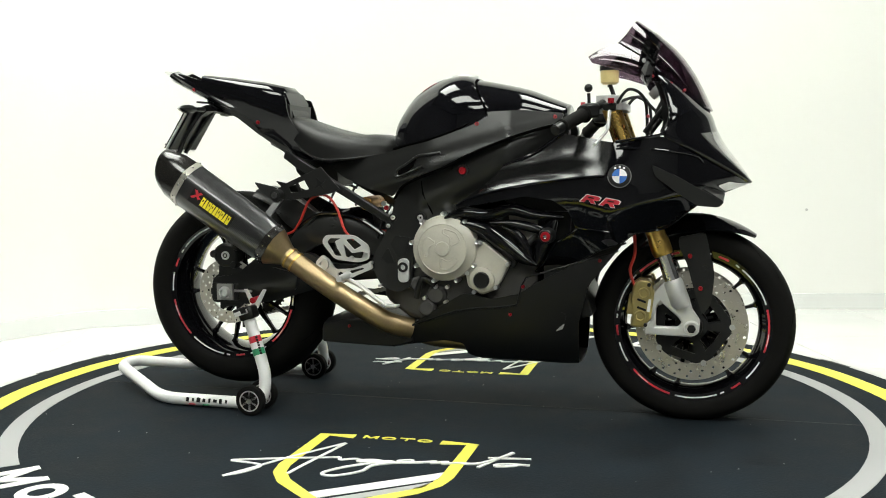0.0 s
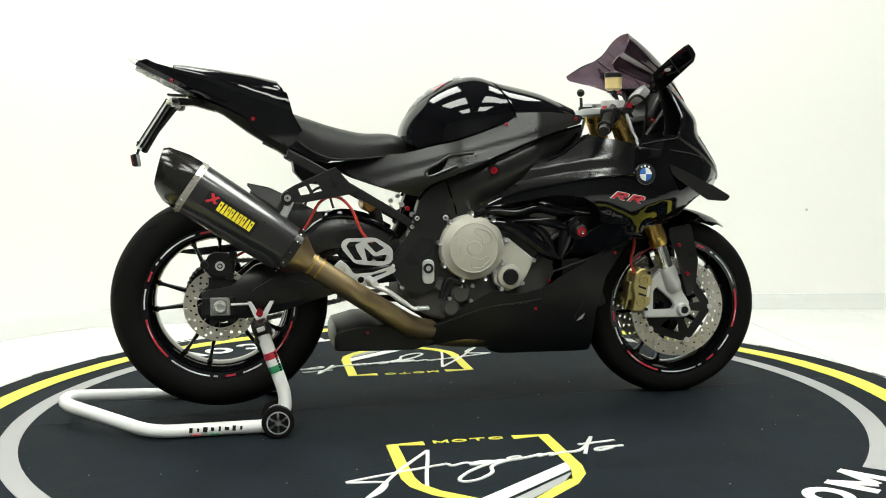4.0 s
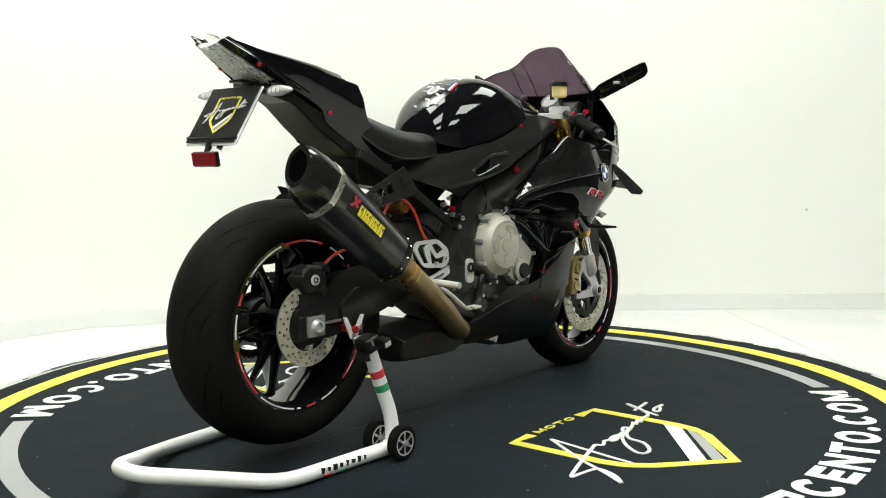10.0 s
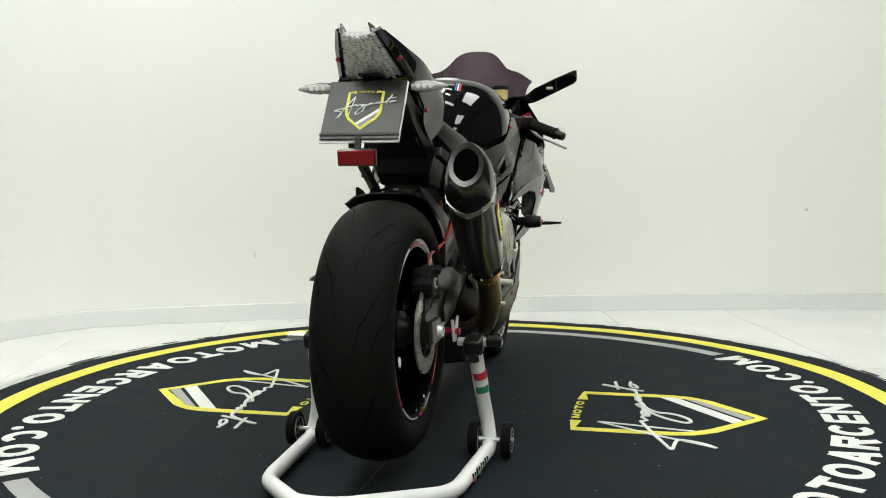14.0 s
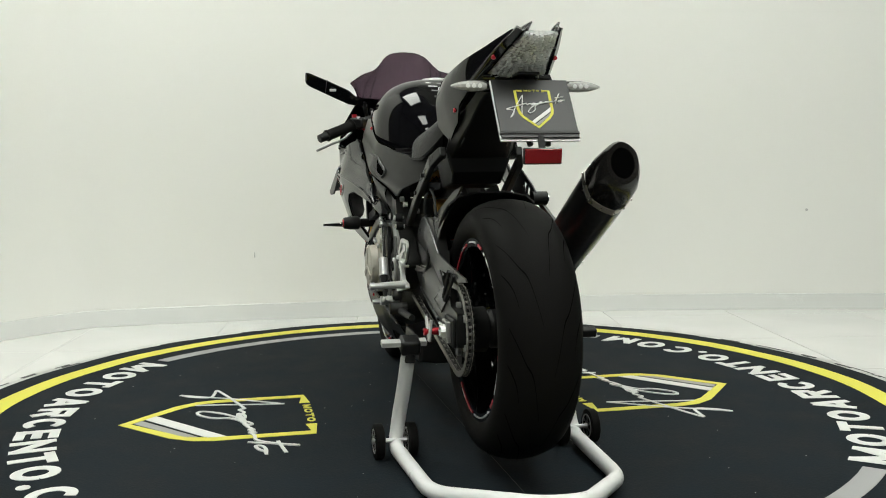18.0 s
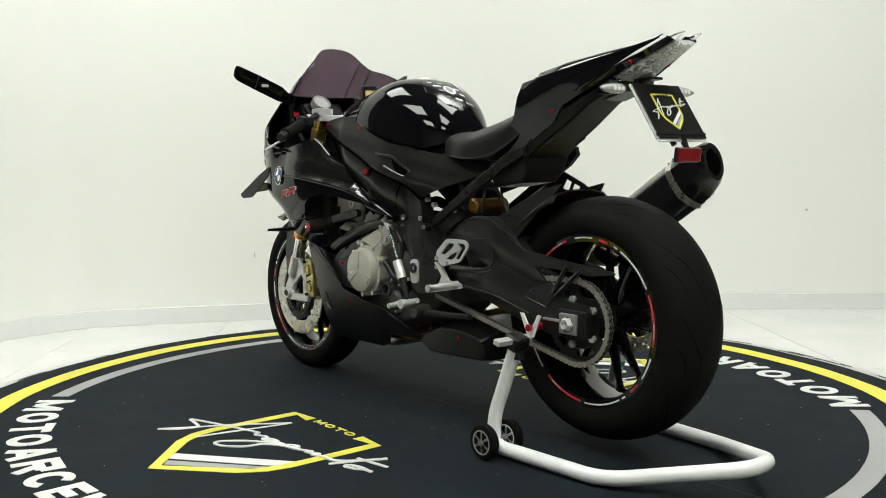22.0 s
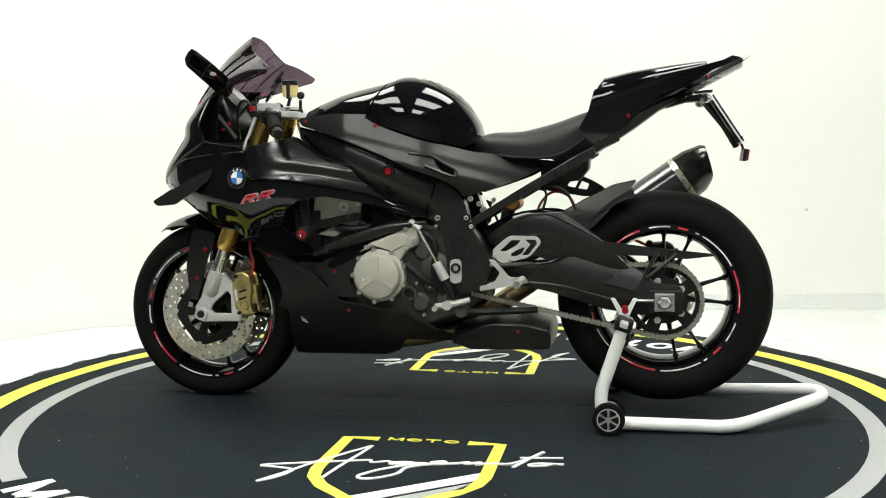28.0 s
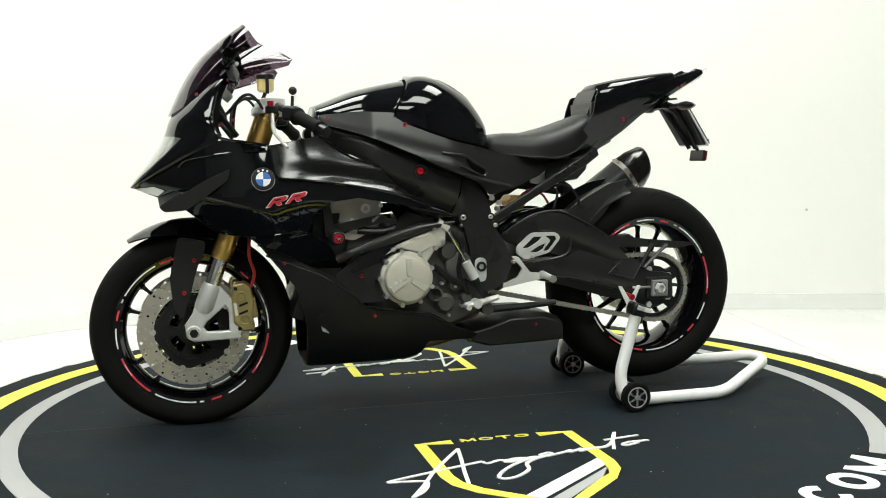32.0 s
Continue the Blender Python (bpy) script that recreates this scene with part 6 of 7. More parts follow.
for s in (1, -1):
    bp("lens_fin", skew(tube([(-0.165, 0.040 * s, 1.026), (-0.195, 0.037 * s, 1.043), (-0.215, 0.034 * s, 1.054), (-0.236, 0.031 * s, 1.062)], [0.013, 0.011, 0.007, 0.002], 8)), LENS, lamp, "clear glassy fin")
    bolt(0.107, (tail_y(0.107, 0.892) + 0.001) * s - 0.003, 0.892, 0.0075)
# black blades that wrap round the lens
for s in (1, -1):
    secs = []
    for k in range(13):
        f = k / 12
        x, z, w = lamp_at(f)
        a = Vector((x - 0.003, w * 1.01 * s, z - 0.002))
        c = Vector((0.036 - 0.234 * f, 0.0, 0.938 + 0.120 * f))
        c.y = (tail_y(c.x, c.z) + 0.0015) * s
        m_ = a.lerp(c, 0.5) + Vector((-0.010, 0.007 * s, -0.002)) * (1 - 0.6 * f)
        secs.append([a, a.lerp(m_, 0.5) + Vector((-0.004, 0, -0.002)), m_, m_.lerp(c, 0.5) + Vector((-0.002, 0.004 * s, 0.0)), c, c + Vector((0.014, -0.006 * s, 0.004)), a + Vector((0.016, 0, 0.010))])
    bp("tail_blade", skew(loft(secs)), GLOSS, None, "gloss black tail blade beside the lens", 40)
    q = secs[6][2]
    bolt_ = bp("screw", lathe([(0.0025, -0.001), (0.0045, -0.001), (0.0054, 0.001), (0.0056, 0.006)], (q.x - 0.003, q.y - 0.07 * (0.14 - q.x), q.z), "X", 14), RED)
# plate carrier, indicators, reflector
PY = -0.0235
carrier = bp("plate_bracket", loft([[(x, PY - w, z), (x, PY + w, z), (x, PY + w, z - t), (x, PY - w, z - t)] for x, w, z, t in ((0.0, 0.045, 0.935, 0.02), (-0.06, 0.035, 0.950, 0.018), (-0.10, 0.022, 0.955, 0.022), (-0.13, 0.02, 0.945, 0.03))]), PLASTIC, None, "black plate bracket", 0, 0.003)
bp("bracket_cap", box(0.05, 0.05, 0.006, pose(-0.108, PY, 0.962, 0, 4, 0)), PLASTIC, carrier)
both("bracket_arm", lambda s: tube([(-0.11, PY + 0.035 * s, 0.935), (-0.17, PY + 0.03 * s, 0.86), (-0.205, PY + 0.02 * s, 0.80)], 0.007, 8), PLASTIC, parent=None)
tilt = math.degrees(math.atan2(0.0935, 0.142))
PM = Matrix.Translation((-0.1735, PY, 0.876)) @ Matrix.Rotation(radians(-90), 4, "Z") @ Matrix.Rotation(radians(90 - tilt), 4, "X")
# plate face: local x across, y up the plate, z towards the rear
back = bp("plate_backing", box(0.184, 0.165, 0.004, PM @ pose(0, 0.003, -0.003)), WHITEPAINT, None, "white-edged plate backing", 0, 0.001)
plate = bp("show_plate", box(0.180, 0.158, 0.003, PM @ pose(0, 0.005, 0.003)), PLASTIC, None, "black show plate with a yellow shield emblem", 0, 0.001)
emblem(PM @ pose(0, 0.055, 0.0), 0.043, 0.006, 0.0040, 0.0056, plate)
bp("plate_strap", box(0.182, 0.006, 0.010, PM @ pose(0, -0.062, 0.002)), FLATBLACK, plate)
for s in (1, -1):
    ind = bp("indicator", tube([(-0.105, PY + 0.03 * s, 0.938), (-0.110, PY + 0.10 * s, 0.936)], [0.008, 0.007], 10), PLASTIC, None, "slim indicator with a clear lens")
    il = bp("indicator_lens", tube([(-0.112, PY + y * s, 0.935) for y in (0.095, 0.105, 0.125, 0.150, 0.168, 0.178)], [0.007, 0.011, 0.0130, 0.011, 0.006, 0.002], 9), INDI, ind, "clear faceted lens", 25)
    for k in range(3):
        bp("indicator_bulb", disc(0.0052, -0.0135, -0.0115, (-0.112, PY + (0.113 + 0.014 * k) * s, 0.935), "X", 10), LAMPCLEAR, il)
    bp("indicator_shell", tube([(-0.106, PY + y * s, 0.936) for y in (0.088, 0.100, 0.130, 0.160, 0.176)], [0.008, 0.0125, 0.0135, 0.009, 0.002], 10), PLASTIC, ind, "black indicator shell", 40)
bp("plate_rear_cover", box(0.168, 0.150, 0.007, PM @ pose(0, 0.004, -0.0085)), PLASTIC, back, "black rear of the plate carrier", 0, 0.002)
refl = bp("reflector", box(0.010, 0.084, 0.032, pose(-0.232, PY, 0.776, 0, -8, 0)), REDLENS, None, "red rectangular reflector", 0, 0.002)
bp("reflector_cup", box(0.012, 0.088, 0.036, pose(-0.2265, PY, 0.776, 0, -8, 0)), PLASTIC, refl, "black reflector holder", 0, 0.003)
bp("reflector_stem", box(0.006, 0.014, 0.05, pose(-0.222, PY, 0.80, 0, 20, 0)), FLATBLACK, refl)

# ---- swingarm, chain guard, hugger


def swing_y(x, z):
    y = 0.132 - 0.02 * max(0, (x - 0.3) / 0.3)
    mid = 0.36 + 0.22 * max(0, x)
    return y - min(0.03, 3.2 * (z - mid) ** 2)


for s in (1, -1):
    lower_arm = [(0.60, 0.45), (0.56, 0.412), (0.43, 0.402), (0.32, 0.378), (0.22, 0.348), (0.17, 0.332), (0.08, 0.318), (-0.055, 0.322), (-0.05, 0.402), (0.03, 0.412), (0.10, 0.470), (0.20, 0.492), (0.29, 0.480), (0.315, 0.462), (0.37, 0.452), (0.45, 0.450), (0.56, 0.468)]
    upper_arm = [(0.095, 0.452), (0.17, 0.525), (0.22, 0.565), (0.29, 0.612), (0.37, 0.612), (0.47, 0.572), (0.52, 0.540), (0.50, 0.515), (0.42, 0.505), (0.36, 0.480), (0.30, 0.462), (0.22, 0.455)]
    sw = bp("swingarm", panel(lower_arm, swing_y, 0.034, 0.016, s, 0.014), SATIN, None, "matt black cast swingarm", 60)
    if s < 0:
        bp("swingarm_brace", panel([(0.20, 0.500), (0.24, 0.562), (0.30, 0.604), (0.37, 0.610), (0.45, 0.588), (0.52, 0.545), (0.54, 0.500), (0.50, 0.470), (0.44, 0.500), (0.37, 0.520), (0.30, 0.508), (0.24, 0.470)], lambda x, z: 0.118 - 0.02 * max(0, (x - 0.3) / 0.3) - min(0.02, 4 * (z - (0.55 - 1.8 * (x - 0.37) ** 2)) ** 2), 0.030, 0.016, s, 0.014), SATIN, sw, "", 60)
        bp("swingarm_edge", tube(spline([(x, -0.112, z) for x, z in ((0.24, 0.560), (0.30, 0.602), (0.37, 0.609), (0.45, 0.588), (0.52, 0.545))], 5), 0.006, 8), GLOSS, sw)
    if s > 0:
        bp("swingarm_brace", panel(upper_arm, lambda x, z: 0.128 - 0.02 * max(0, (x - 0.3) / 0.3) - min(0.02, 4 * (z - (0.47 + 0.42 * max(0, x - 0.1) - 0.35 * max(0, x - 0.33))) ** 2), 0.030, 0.016, s, 0.014), SATIN, sw, "", 60)
        for run in ([(0.505, 0.546), (0.455, 0.580), (0.408, 0.602), (0.353, 0.610), (0.307, 0.600), (0.204, 0.547), (0.148, 0.508), (0.105, 0.478)], [(0.39, 0.548), (0.315, 0.549), (0.297, 0.518), (0.312, 0.474), (0.40, 0.458), (0.50, 0.452)], [(0.43, 0.408), (0.31, 0.402), (0.229, 0.383), (0.15, 0.362)]):
            bp("swingarm_edge", tube(spline([(x, max(swing_y(x, z), 0.122 - 0.02 * max(0, (x - 0.3) / 0.3)) + 0.001, z) for x, z in run], 4), 0.0042, 8), SATIN, sw)
    if s > 0:
        bp("swingarm_plate", panel([(0.099, 0.467), (0.052, 0.435), (0.088, 0.390), (0.169, 0.411)], lambda x, z: swing_y(x, z) + 0.003, 0.004, 0.02, s, 0.006), CARBON, sw, "carbon-look plate", 40)
        bp("plate_rim", tube([(x, swing_y(x, z) + 0.003, z) for x, z in ((0.099, 0.467), (0.052, 0.435), (0.088, 0.390), (0.169, 0.411))], 0.003, 6, True), SATIN, sw)
    else:
        bp("swingarm_rib", panel([(0.16, 0.44), (0.09, 0.40), (0.10, 0.35), (0.24, 0.37), (0.25, 0.42)], lambda x, z: swing_y(x, z) + 0.010, 0.012, 0.02, s, 0.012), SATIN, sw, "", 40)
    bp("axle_recess", box(0.092, 0.010, 0.070 if s > 0 else 0.056, pose(-0.004, 0.134 * s, 0.358)), FLATBLACK, sw, "", 0, 0.006)
    bp("axle_block", sheet([(-0.028, 0.332), (0.028, 0.332), (0.028, 0.384), (-0.028, 0.384)], [circle(0, 0.358, 0.019, 20)], lambda u, v, d: Vector((u, d * s, v)), 0.138, 0.149), CASTGREY, sw, "grey axle adjuster block", 0, 0.003)
    bp("axle_washer", disc(0.021, 0.134 * s, 0.144 * s, (0, 0, 0.358), "Y", 24), FLATBLACK, sw)
    bp("axle_end", lathe([(0.011, 0.146 * s), (0.011, 0.160 * s), (0.014, 0.160 * s), (0.0165, 0.156 * s), (0.019, 0.147 * s)], (0.0, 0, 0.358), "Y", 6 if s > 0 else 24), SILVER, sw)
    bp("adjuster_rod", tube([(0.03, 0.140 * s, 0.362), (0.09, 0.140 * s, 0.362)], 0.004, 8), ALU, sw)
    bp("spool", lathe([(0.004, 0.174 * s), (0.004, 0.177 * s), (0.0095, 0.177 * s), (0.0095, 0.171 * s), (0.006, 0.167 * s), (0.006, 0.157 * s), (0.0095, 0.152 * s), (0.0095, 0.13 * s)], (0.110, 0, 0.338), "Y", 20), RED, sw, "red paddock-stand spool")
bp("swingarm_bridge", box(0.10, 0.20, 0.07, pose(0.40, 0, 0.50, 0, 20, 0)), SATIN, None, "", 30, 0.015)
bp("swingarm_arch", tube(spline([(0.52, 0.09, 0.55), (0.44, 0.09, 0.59), (0.35, 0.085, 0.60), (0.24, 0.09, 0.54)], 5), 0.018, 10), GLOSS, None, "gloss black swingarm cover")
bp("hugger", loft([[(0.0 + r * math.cos(a), y, 0.358 + r * math.sin(a)) for y, r in [(-0.11, 0.315), (-0.09, 0.335), (-0.04, 0.345), (0.04, 0.345), (0.09, 0.335), (0.115, 0.315), (0.112, 0.311), (0.088, 0.331), (0.04, 0.341), (-0.04, 0.341), (-0.088, 0.331), (-0.107, 0.311)]] for a in [radians(36 + 38 * k / 9) for k in range(10)]]),
   SATIN, None, "matt black rear hugger", 50)
both("hugger_side", lambda s: panel([(0.08, 0.705), (0.15, 0.69), (0.24, 0.645), (0.31, 0.605), (0.25, 0.54), (0.20, 0.575), (0.12, 0.66)], lambda x, z: 0.114 - 0.30 * max(0, z - 0.60), 0.005, 0.03, s, 0.008), SATIN, "matt black hugger side", 40)
bp("chain_guard", panel([(0.18, 0.532), (0.04, 0.515), (-0.13, 0.498), (-0.14, 0.492), (-0.06, 0.482), (0.05, 0.49), (0.16, 0.492)], lambda x, z: 0.128, 0.004, 0.04, 1, 0.006), SATIN, None, "matt black chain guard", 40)
for a, b in (((0.06, 0.43), (0.02, 0.50)), ((0.05, 0.425), (-0.03, 0.495))):
    bp("guard_stay", tube([(a[0], 0.135, a[1]), (b[0], 0.131, b[1])], 0.006, 6), SATIN, None)
rc = bp("rear_caliper", sheet([(-0.040, 0.462), (-0.034, 0.500), (-0.012, 0.512), (0.030, 0.508), (0.046, 0.484), (0.044, 0.452), (0.022, 0.436), (-0.020, 0.438)], (), lambda u, v, d: Vector((u, d, v)), -0.140, -0.092), FLATBLACK, None, "black rear brake caliper", 30, 0.008)
for u, v in ((-0.040, 0.478), (0.040, 0.502), (0.030, 0.444)):
    bp("caliper_lug", lathe([(0.004, -0.145), (0.010, -0.145), (0.012, -0.140), (0.012, -0.10)], (u, 0, v), "Y", 14), FLATBLACK, rc)
bp("caliper_mark", disc(0.0135, -0.144, -0.139, (0.003, 0, 0.474), "Y", 24), WHITEINK, rc, "round white mark")
bp("caliper_mark", ring(0.0045, 0.0075, -0.1455, -0.143, (0.003, 0, 0.474), "Y", 20), FLATBLACK, rc)
bp("caliper_bracket", sheet([(0.03, 0.44), (-0.03, 0.44), (-0.035, 0.38), (0.05, 0.36), (0.10, 0.40)], (), lambda u, v, d: Vector((u, d, v)), -0.122, -0.112), FLATBLACK, rc, "", 0)
bp("rear_brake_hose", tube(spline([(0.03, -0.12, 0.49), (0.12, -0.10, 0.53), (0.21, -0.105, 0.545), (0.25, -0.12, 0.58), (0.29, -0.13, 0.65), (0.34, -0.13, 0.665), (0.38, -0.14, 0.63), (0.41, -0.15, 0.56), (0.44, -0.15, 0.53)], 6), 0.0042, 8), REDHOSE, None, "red braided brake hose")
# shock absorber
bp("shock_reservoir", lathe([(0.0, -0.055), (0.017, -0.055), (0.021, -0.05), (0.022, 0.03), (0.019, 0.032), (0.022, 0.036), (0.022, 0.068), (0.015, 0.073), (0.0, 0.073)], (0.445, 0, 0.636), "Y", 24), BRONZE, None, "bronze shock reservoir")
bp("shock_body", tube([(0.465, 0, 0.62), (0.49, 0, 0.50)], 0.020, 16), ENGDARK, None, "dark shock body")
spr = [(0.478 + 0.0045 * k / 10 + 0.027 * math.cos(k * 0.6), 0.027 * math.sin(k * 0.6), 0.560 - 0.0013 * k) for k in range(34)]
bp("shock_spring", tube(spr, 0.005, 6), REDHOSE, None, "red shock spring")

# ---- exhaust silencer on the right
def hexring(p, d, rw, rh, n=24, edge=0.44):
    d = Vector(d).normalized()
    side = Vector((0, 1, 0))
    upv = d.cross(side).normalized()
    out = []
    for k in range(n):
        a = 2 * math.pi * k / n
        f = 1 / max(abs(math.cos(a)), abs(math.cos(a - math.pi / 3)), abs(math.cos(a + math.pi / 3)))
        f = 1 - edge + edge * f * 0.93
        out.append(Vector(p) + side * (rw * f * math.cos(a)) + upv * (rh * f * math.sin(a)))
    return out


E0, E1 = Vector((-0.060, -0.242, 0.700)), Vector((0.205, -0.222, 0.515))
ED = (E1 - E0).normalized()
can = bp("silencer", loft([hexring(E0 + (E1 - E0) * f, ED, rw, rh) for f, rw, rh in ((0, 0.058, 0.072), (0.5, 0.057, 0.071), (0.85, 0.055, 0.067), (1.0, 0.053, 0.063))]), CARBON, None, "carbon-wrapped exhaust silencer", 45)
upv = ED.cross(Vector((0, 1, 0))).normalized()
tipsec = []
for d, w, h, slant, edge in ((-0.002, 0.058, 0.072, 0, 0.44), (-0.045, 0.057, 0.070, 0.006, 0.40), (-0.075, 0.048, 0.058, 0.025, 0.24), (-0.085, 0.040, 0.048, 0.030, 0.16)):
    rg = hexring(E0 + ED * d, ED, w, h, 24, edge)
    tipsec.append([p - ED * slant * (0.6 + (p - (E0 + ED * d)).dot(upv) / 0.07 * 0.8) for p in rg])
tipsec += [[p + (E0 - ED * 0.10 - p) * 0.26 for p in tipsec[-1]], [p + (E0 - ED * 0.02 - p) * 0.35 for p in tipsec[-1]]]
bp("end_cap", loft(tipsec), DARKTI, can, "dark polished slanted end cap", 28)
mid_ = sum(tipsec[-2], Vector()) / len(tipsec[-2])
bp("outlet", loft([[mid_ + (p - mid_) * 0.97 + ED * 0.004 for p in tipsec[-2]], [mid_ + (p - mid_) * 0.80 + ED * 0.030 for p in tipsec[-2]]]), GROOVE, can, "black insert in the outlet mouth", 30)
for f, t in ((0.0, 0.0), (1.0, 0.0)):
    c = E0 + (E1 - E0) * f
    k = 1.02
    rw, rh = (0.0585, 0.0725) if f == 0 else (0.054, 0.064)
    band = bp("band", loft([hexring(c + ED * (-0.012 if f == 0 else -0.02), ED, rw * k, rh * k), hexring(c + ED * (0.006 if f == 0 else 0.004), ED, rw * k, rh * k)]), DARKTI if f else STEEL, can, "riveted metal band", 25)
    for q in range(12):
        rg = hexring(c + ED * (-0.003 if f == 0 else -0.009), ED, rw * k * 1.005, rh * k * 1.005, 12)
        b = bmesh.new()
        bmesh.ops.create_icosphere(b, subdivisions=1, radius=0.0035, matrix=Matrix.Translation(rg[q]))
        bp("rivet", b, CHROME, can)
bp("outlet_cone", loft([hexring(E1 + ED * 0.004, ED, 0.052, 0.062)] + [[E1 + ED * 0.055 + Vector((0, 1, 0)) * 0.032 * math.cos(2 * math.pi * k / 24) + upv * 0.032 * math.sin(2 * math.pi * k / 24) for k in range(24)]]), HEADER, can, "tinted titanium cone", 40)
pipe = bp("exhaust_pipe", tube(spline([E1 + ED * 0.045, E1 + ED * 0.10, (0.375, -0.207, 0.396), (0.46, -0.187, 0.338), (0.545, -0.155, 0.283), (0.61, -0.12, 0.26)], 6), 0.032, 22), HEADER, None, "heat-tinted titanium link pipe", 60)
for d in (0.062, 0.085):
    bp("pipe_collar", loft([[E1 + ED * (d + e) + Vector((0, 1, 0)) * 0.0345 * math.cos(2 * math.pi * k / 24) + upv * 0.0345 * math.sin(2 * math.pi * k / 24) for k in range(24)] for e in (0, 0.006)]), GOLD, pipe)
# plain sticker shapes along the silencer
SM = Matrix.Translation(E0 + ED * 0.05) @ Matrix(((ED.x, upv.x, 0, 0), (ED.y, upv.y, -1, 0), (ED.z, upv.z, 0, 0), (0, 0, 0, 1)))


def sticker(name, pts, z0, mat, label=""):
    b = sheet(pts, (), lambda u, v, d: Vector((u, v, d)), z0, z0 + 0.0012)
    b.transform(SM)
    return bp(name, b, mat, can, label, 0)


SZ = 0.0548
sticker("sticker", [(-0.006, -0.022), (0.148, -0.022), (0.148, 0.024), (-0.006, 0.024)], SZ, FLATBLACK, "black maker's sticker")
for pts in ([(0.0, 0.020), (0.008, 0.022), (0.022, 0.006), (0.030, 0.004), (0.022, -0.002), (0.012, 0.004)], [(0.020, 0.022), (0.028, 0.020), (0.018, 0.008), (0.004, -0.008), (-0.004, -0.006), (0.010, 0.008)]):
    sticker("sticker_cross", pts, SZ + 0.0012, REDINK, "red slanted cross")
for k in range(9):
    x = 0.034 + 0.0120 * k
    top = (0.0, 0.003, 0.0, 0.0, 0.002, 0.0, 0.0, 0.003, 0.0)[k]
    sticker("sticker_bar", [(x, -0.013), (x + 0.0100, -0.013), (x + 0.0100 - top * 0.6, 0.015), (x + top, 0.015)], SZ + 0.0012, YELLOWINK, "yellow bar")
    if k % 3 != 1:
        sticker("sticker_gap", [(x + 0.0038, 0.002), (x + 0.0066, 0.002), (x + 0.0066, 0.009), (x + 0.0038, 0.009)], SZ + 0.0026, FLATBLACK)
# hanger
hang = bp("exhaust_hanger", sheet([(0.185, 0.655), (0.185, 0.682), (0.215, 0.70), (0.335, 0.752), (0.395, 0.685), (0.375, 0.672), (0.24, 0.650)],
                                  [[(0.235, 0.672), (0.228, 0.690), (0.250, 0.699), (0.262, 0.676)], [(0.272, 0.678), (0.260, 0.703), (0.280, 0.711), (0.296, 0.684)]], lambda u, v, d: Vector((u, d, v)), -0.148, -0.143), SATIN, None, "matt black exhaust hanger plate", 0, 0.001)
bp("hanger_mark", sheet([(0.315, 0.688), (0.325, 0.700), (0.318, 0.722), (0.335, 0.705), (0.352, 0.712), (0.338, 0.698), (0.345, 0.682), (0.330, 0.693)], (), lambda u, v, d: Vector((u, d, v)), -0.1495, -0.1475), FLATBLACK, hang, "", 0)
bp("hanger_bush", ring(0.008, 0.018, -0.178, -0.138, (0.196, 0, 0.666), "Y", 24), FLATBLACK, hang)
bp("hanger_bolt", ring(0.003, 0.010, -0.183, -0.176, (0.196, 0, 0.666), "Y", 18), CHROME, hang)
bp("silencer_strap", loft([[(0.196, -0.158, 0.66), (0.215, -0.158, 0.652), (0.215, -0.166, 0.652), (0.196, -0.166, 0.66)], [(0.165, -0.19, 0.606), (0.185, -0.19, 0.596), (0.185, -0.198, 0.596), (0.165, -0.198, 0.606)]]), SATIN, hang)

# ---- foot controls
def rounded2(pts, r):
    return [(p.x, p.z) for p in rounded([(x, 0, z) for x, z in pts], r, 3, True)]


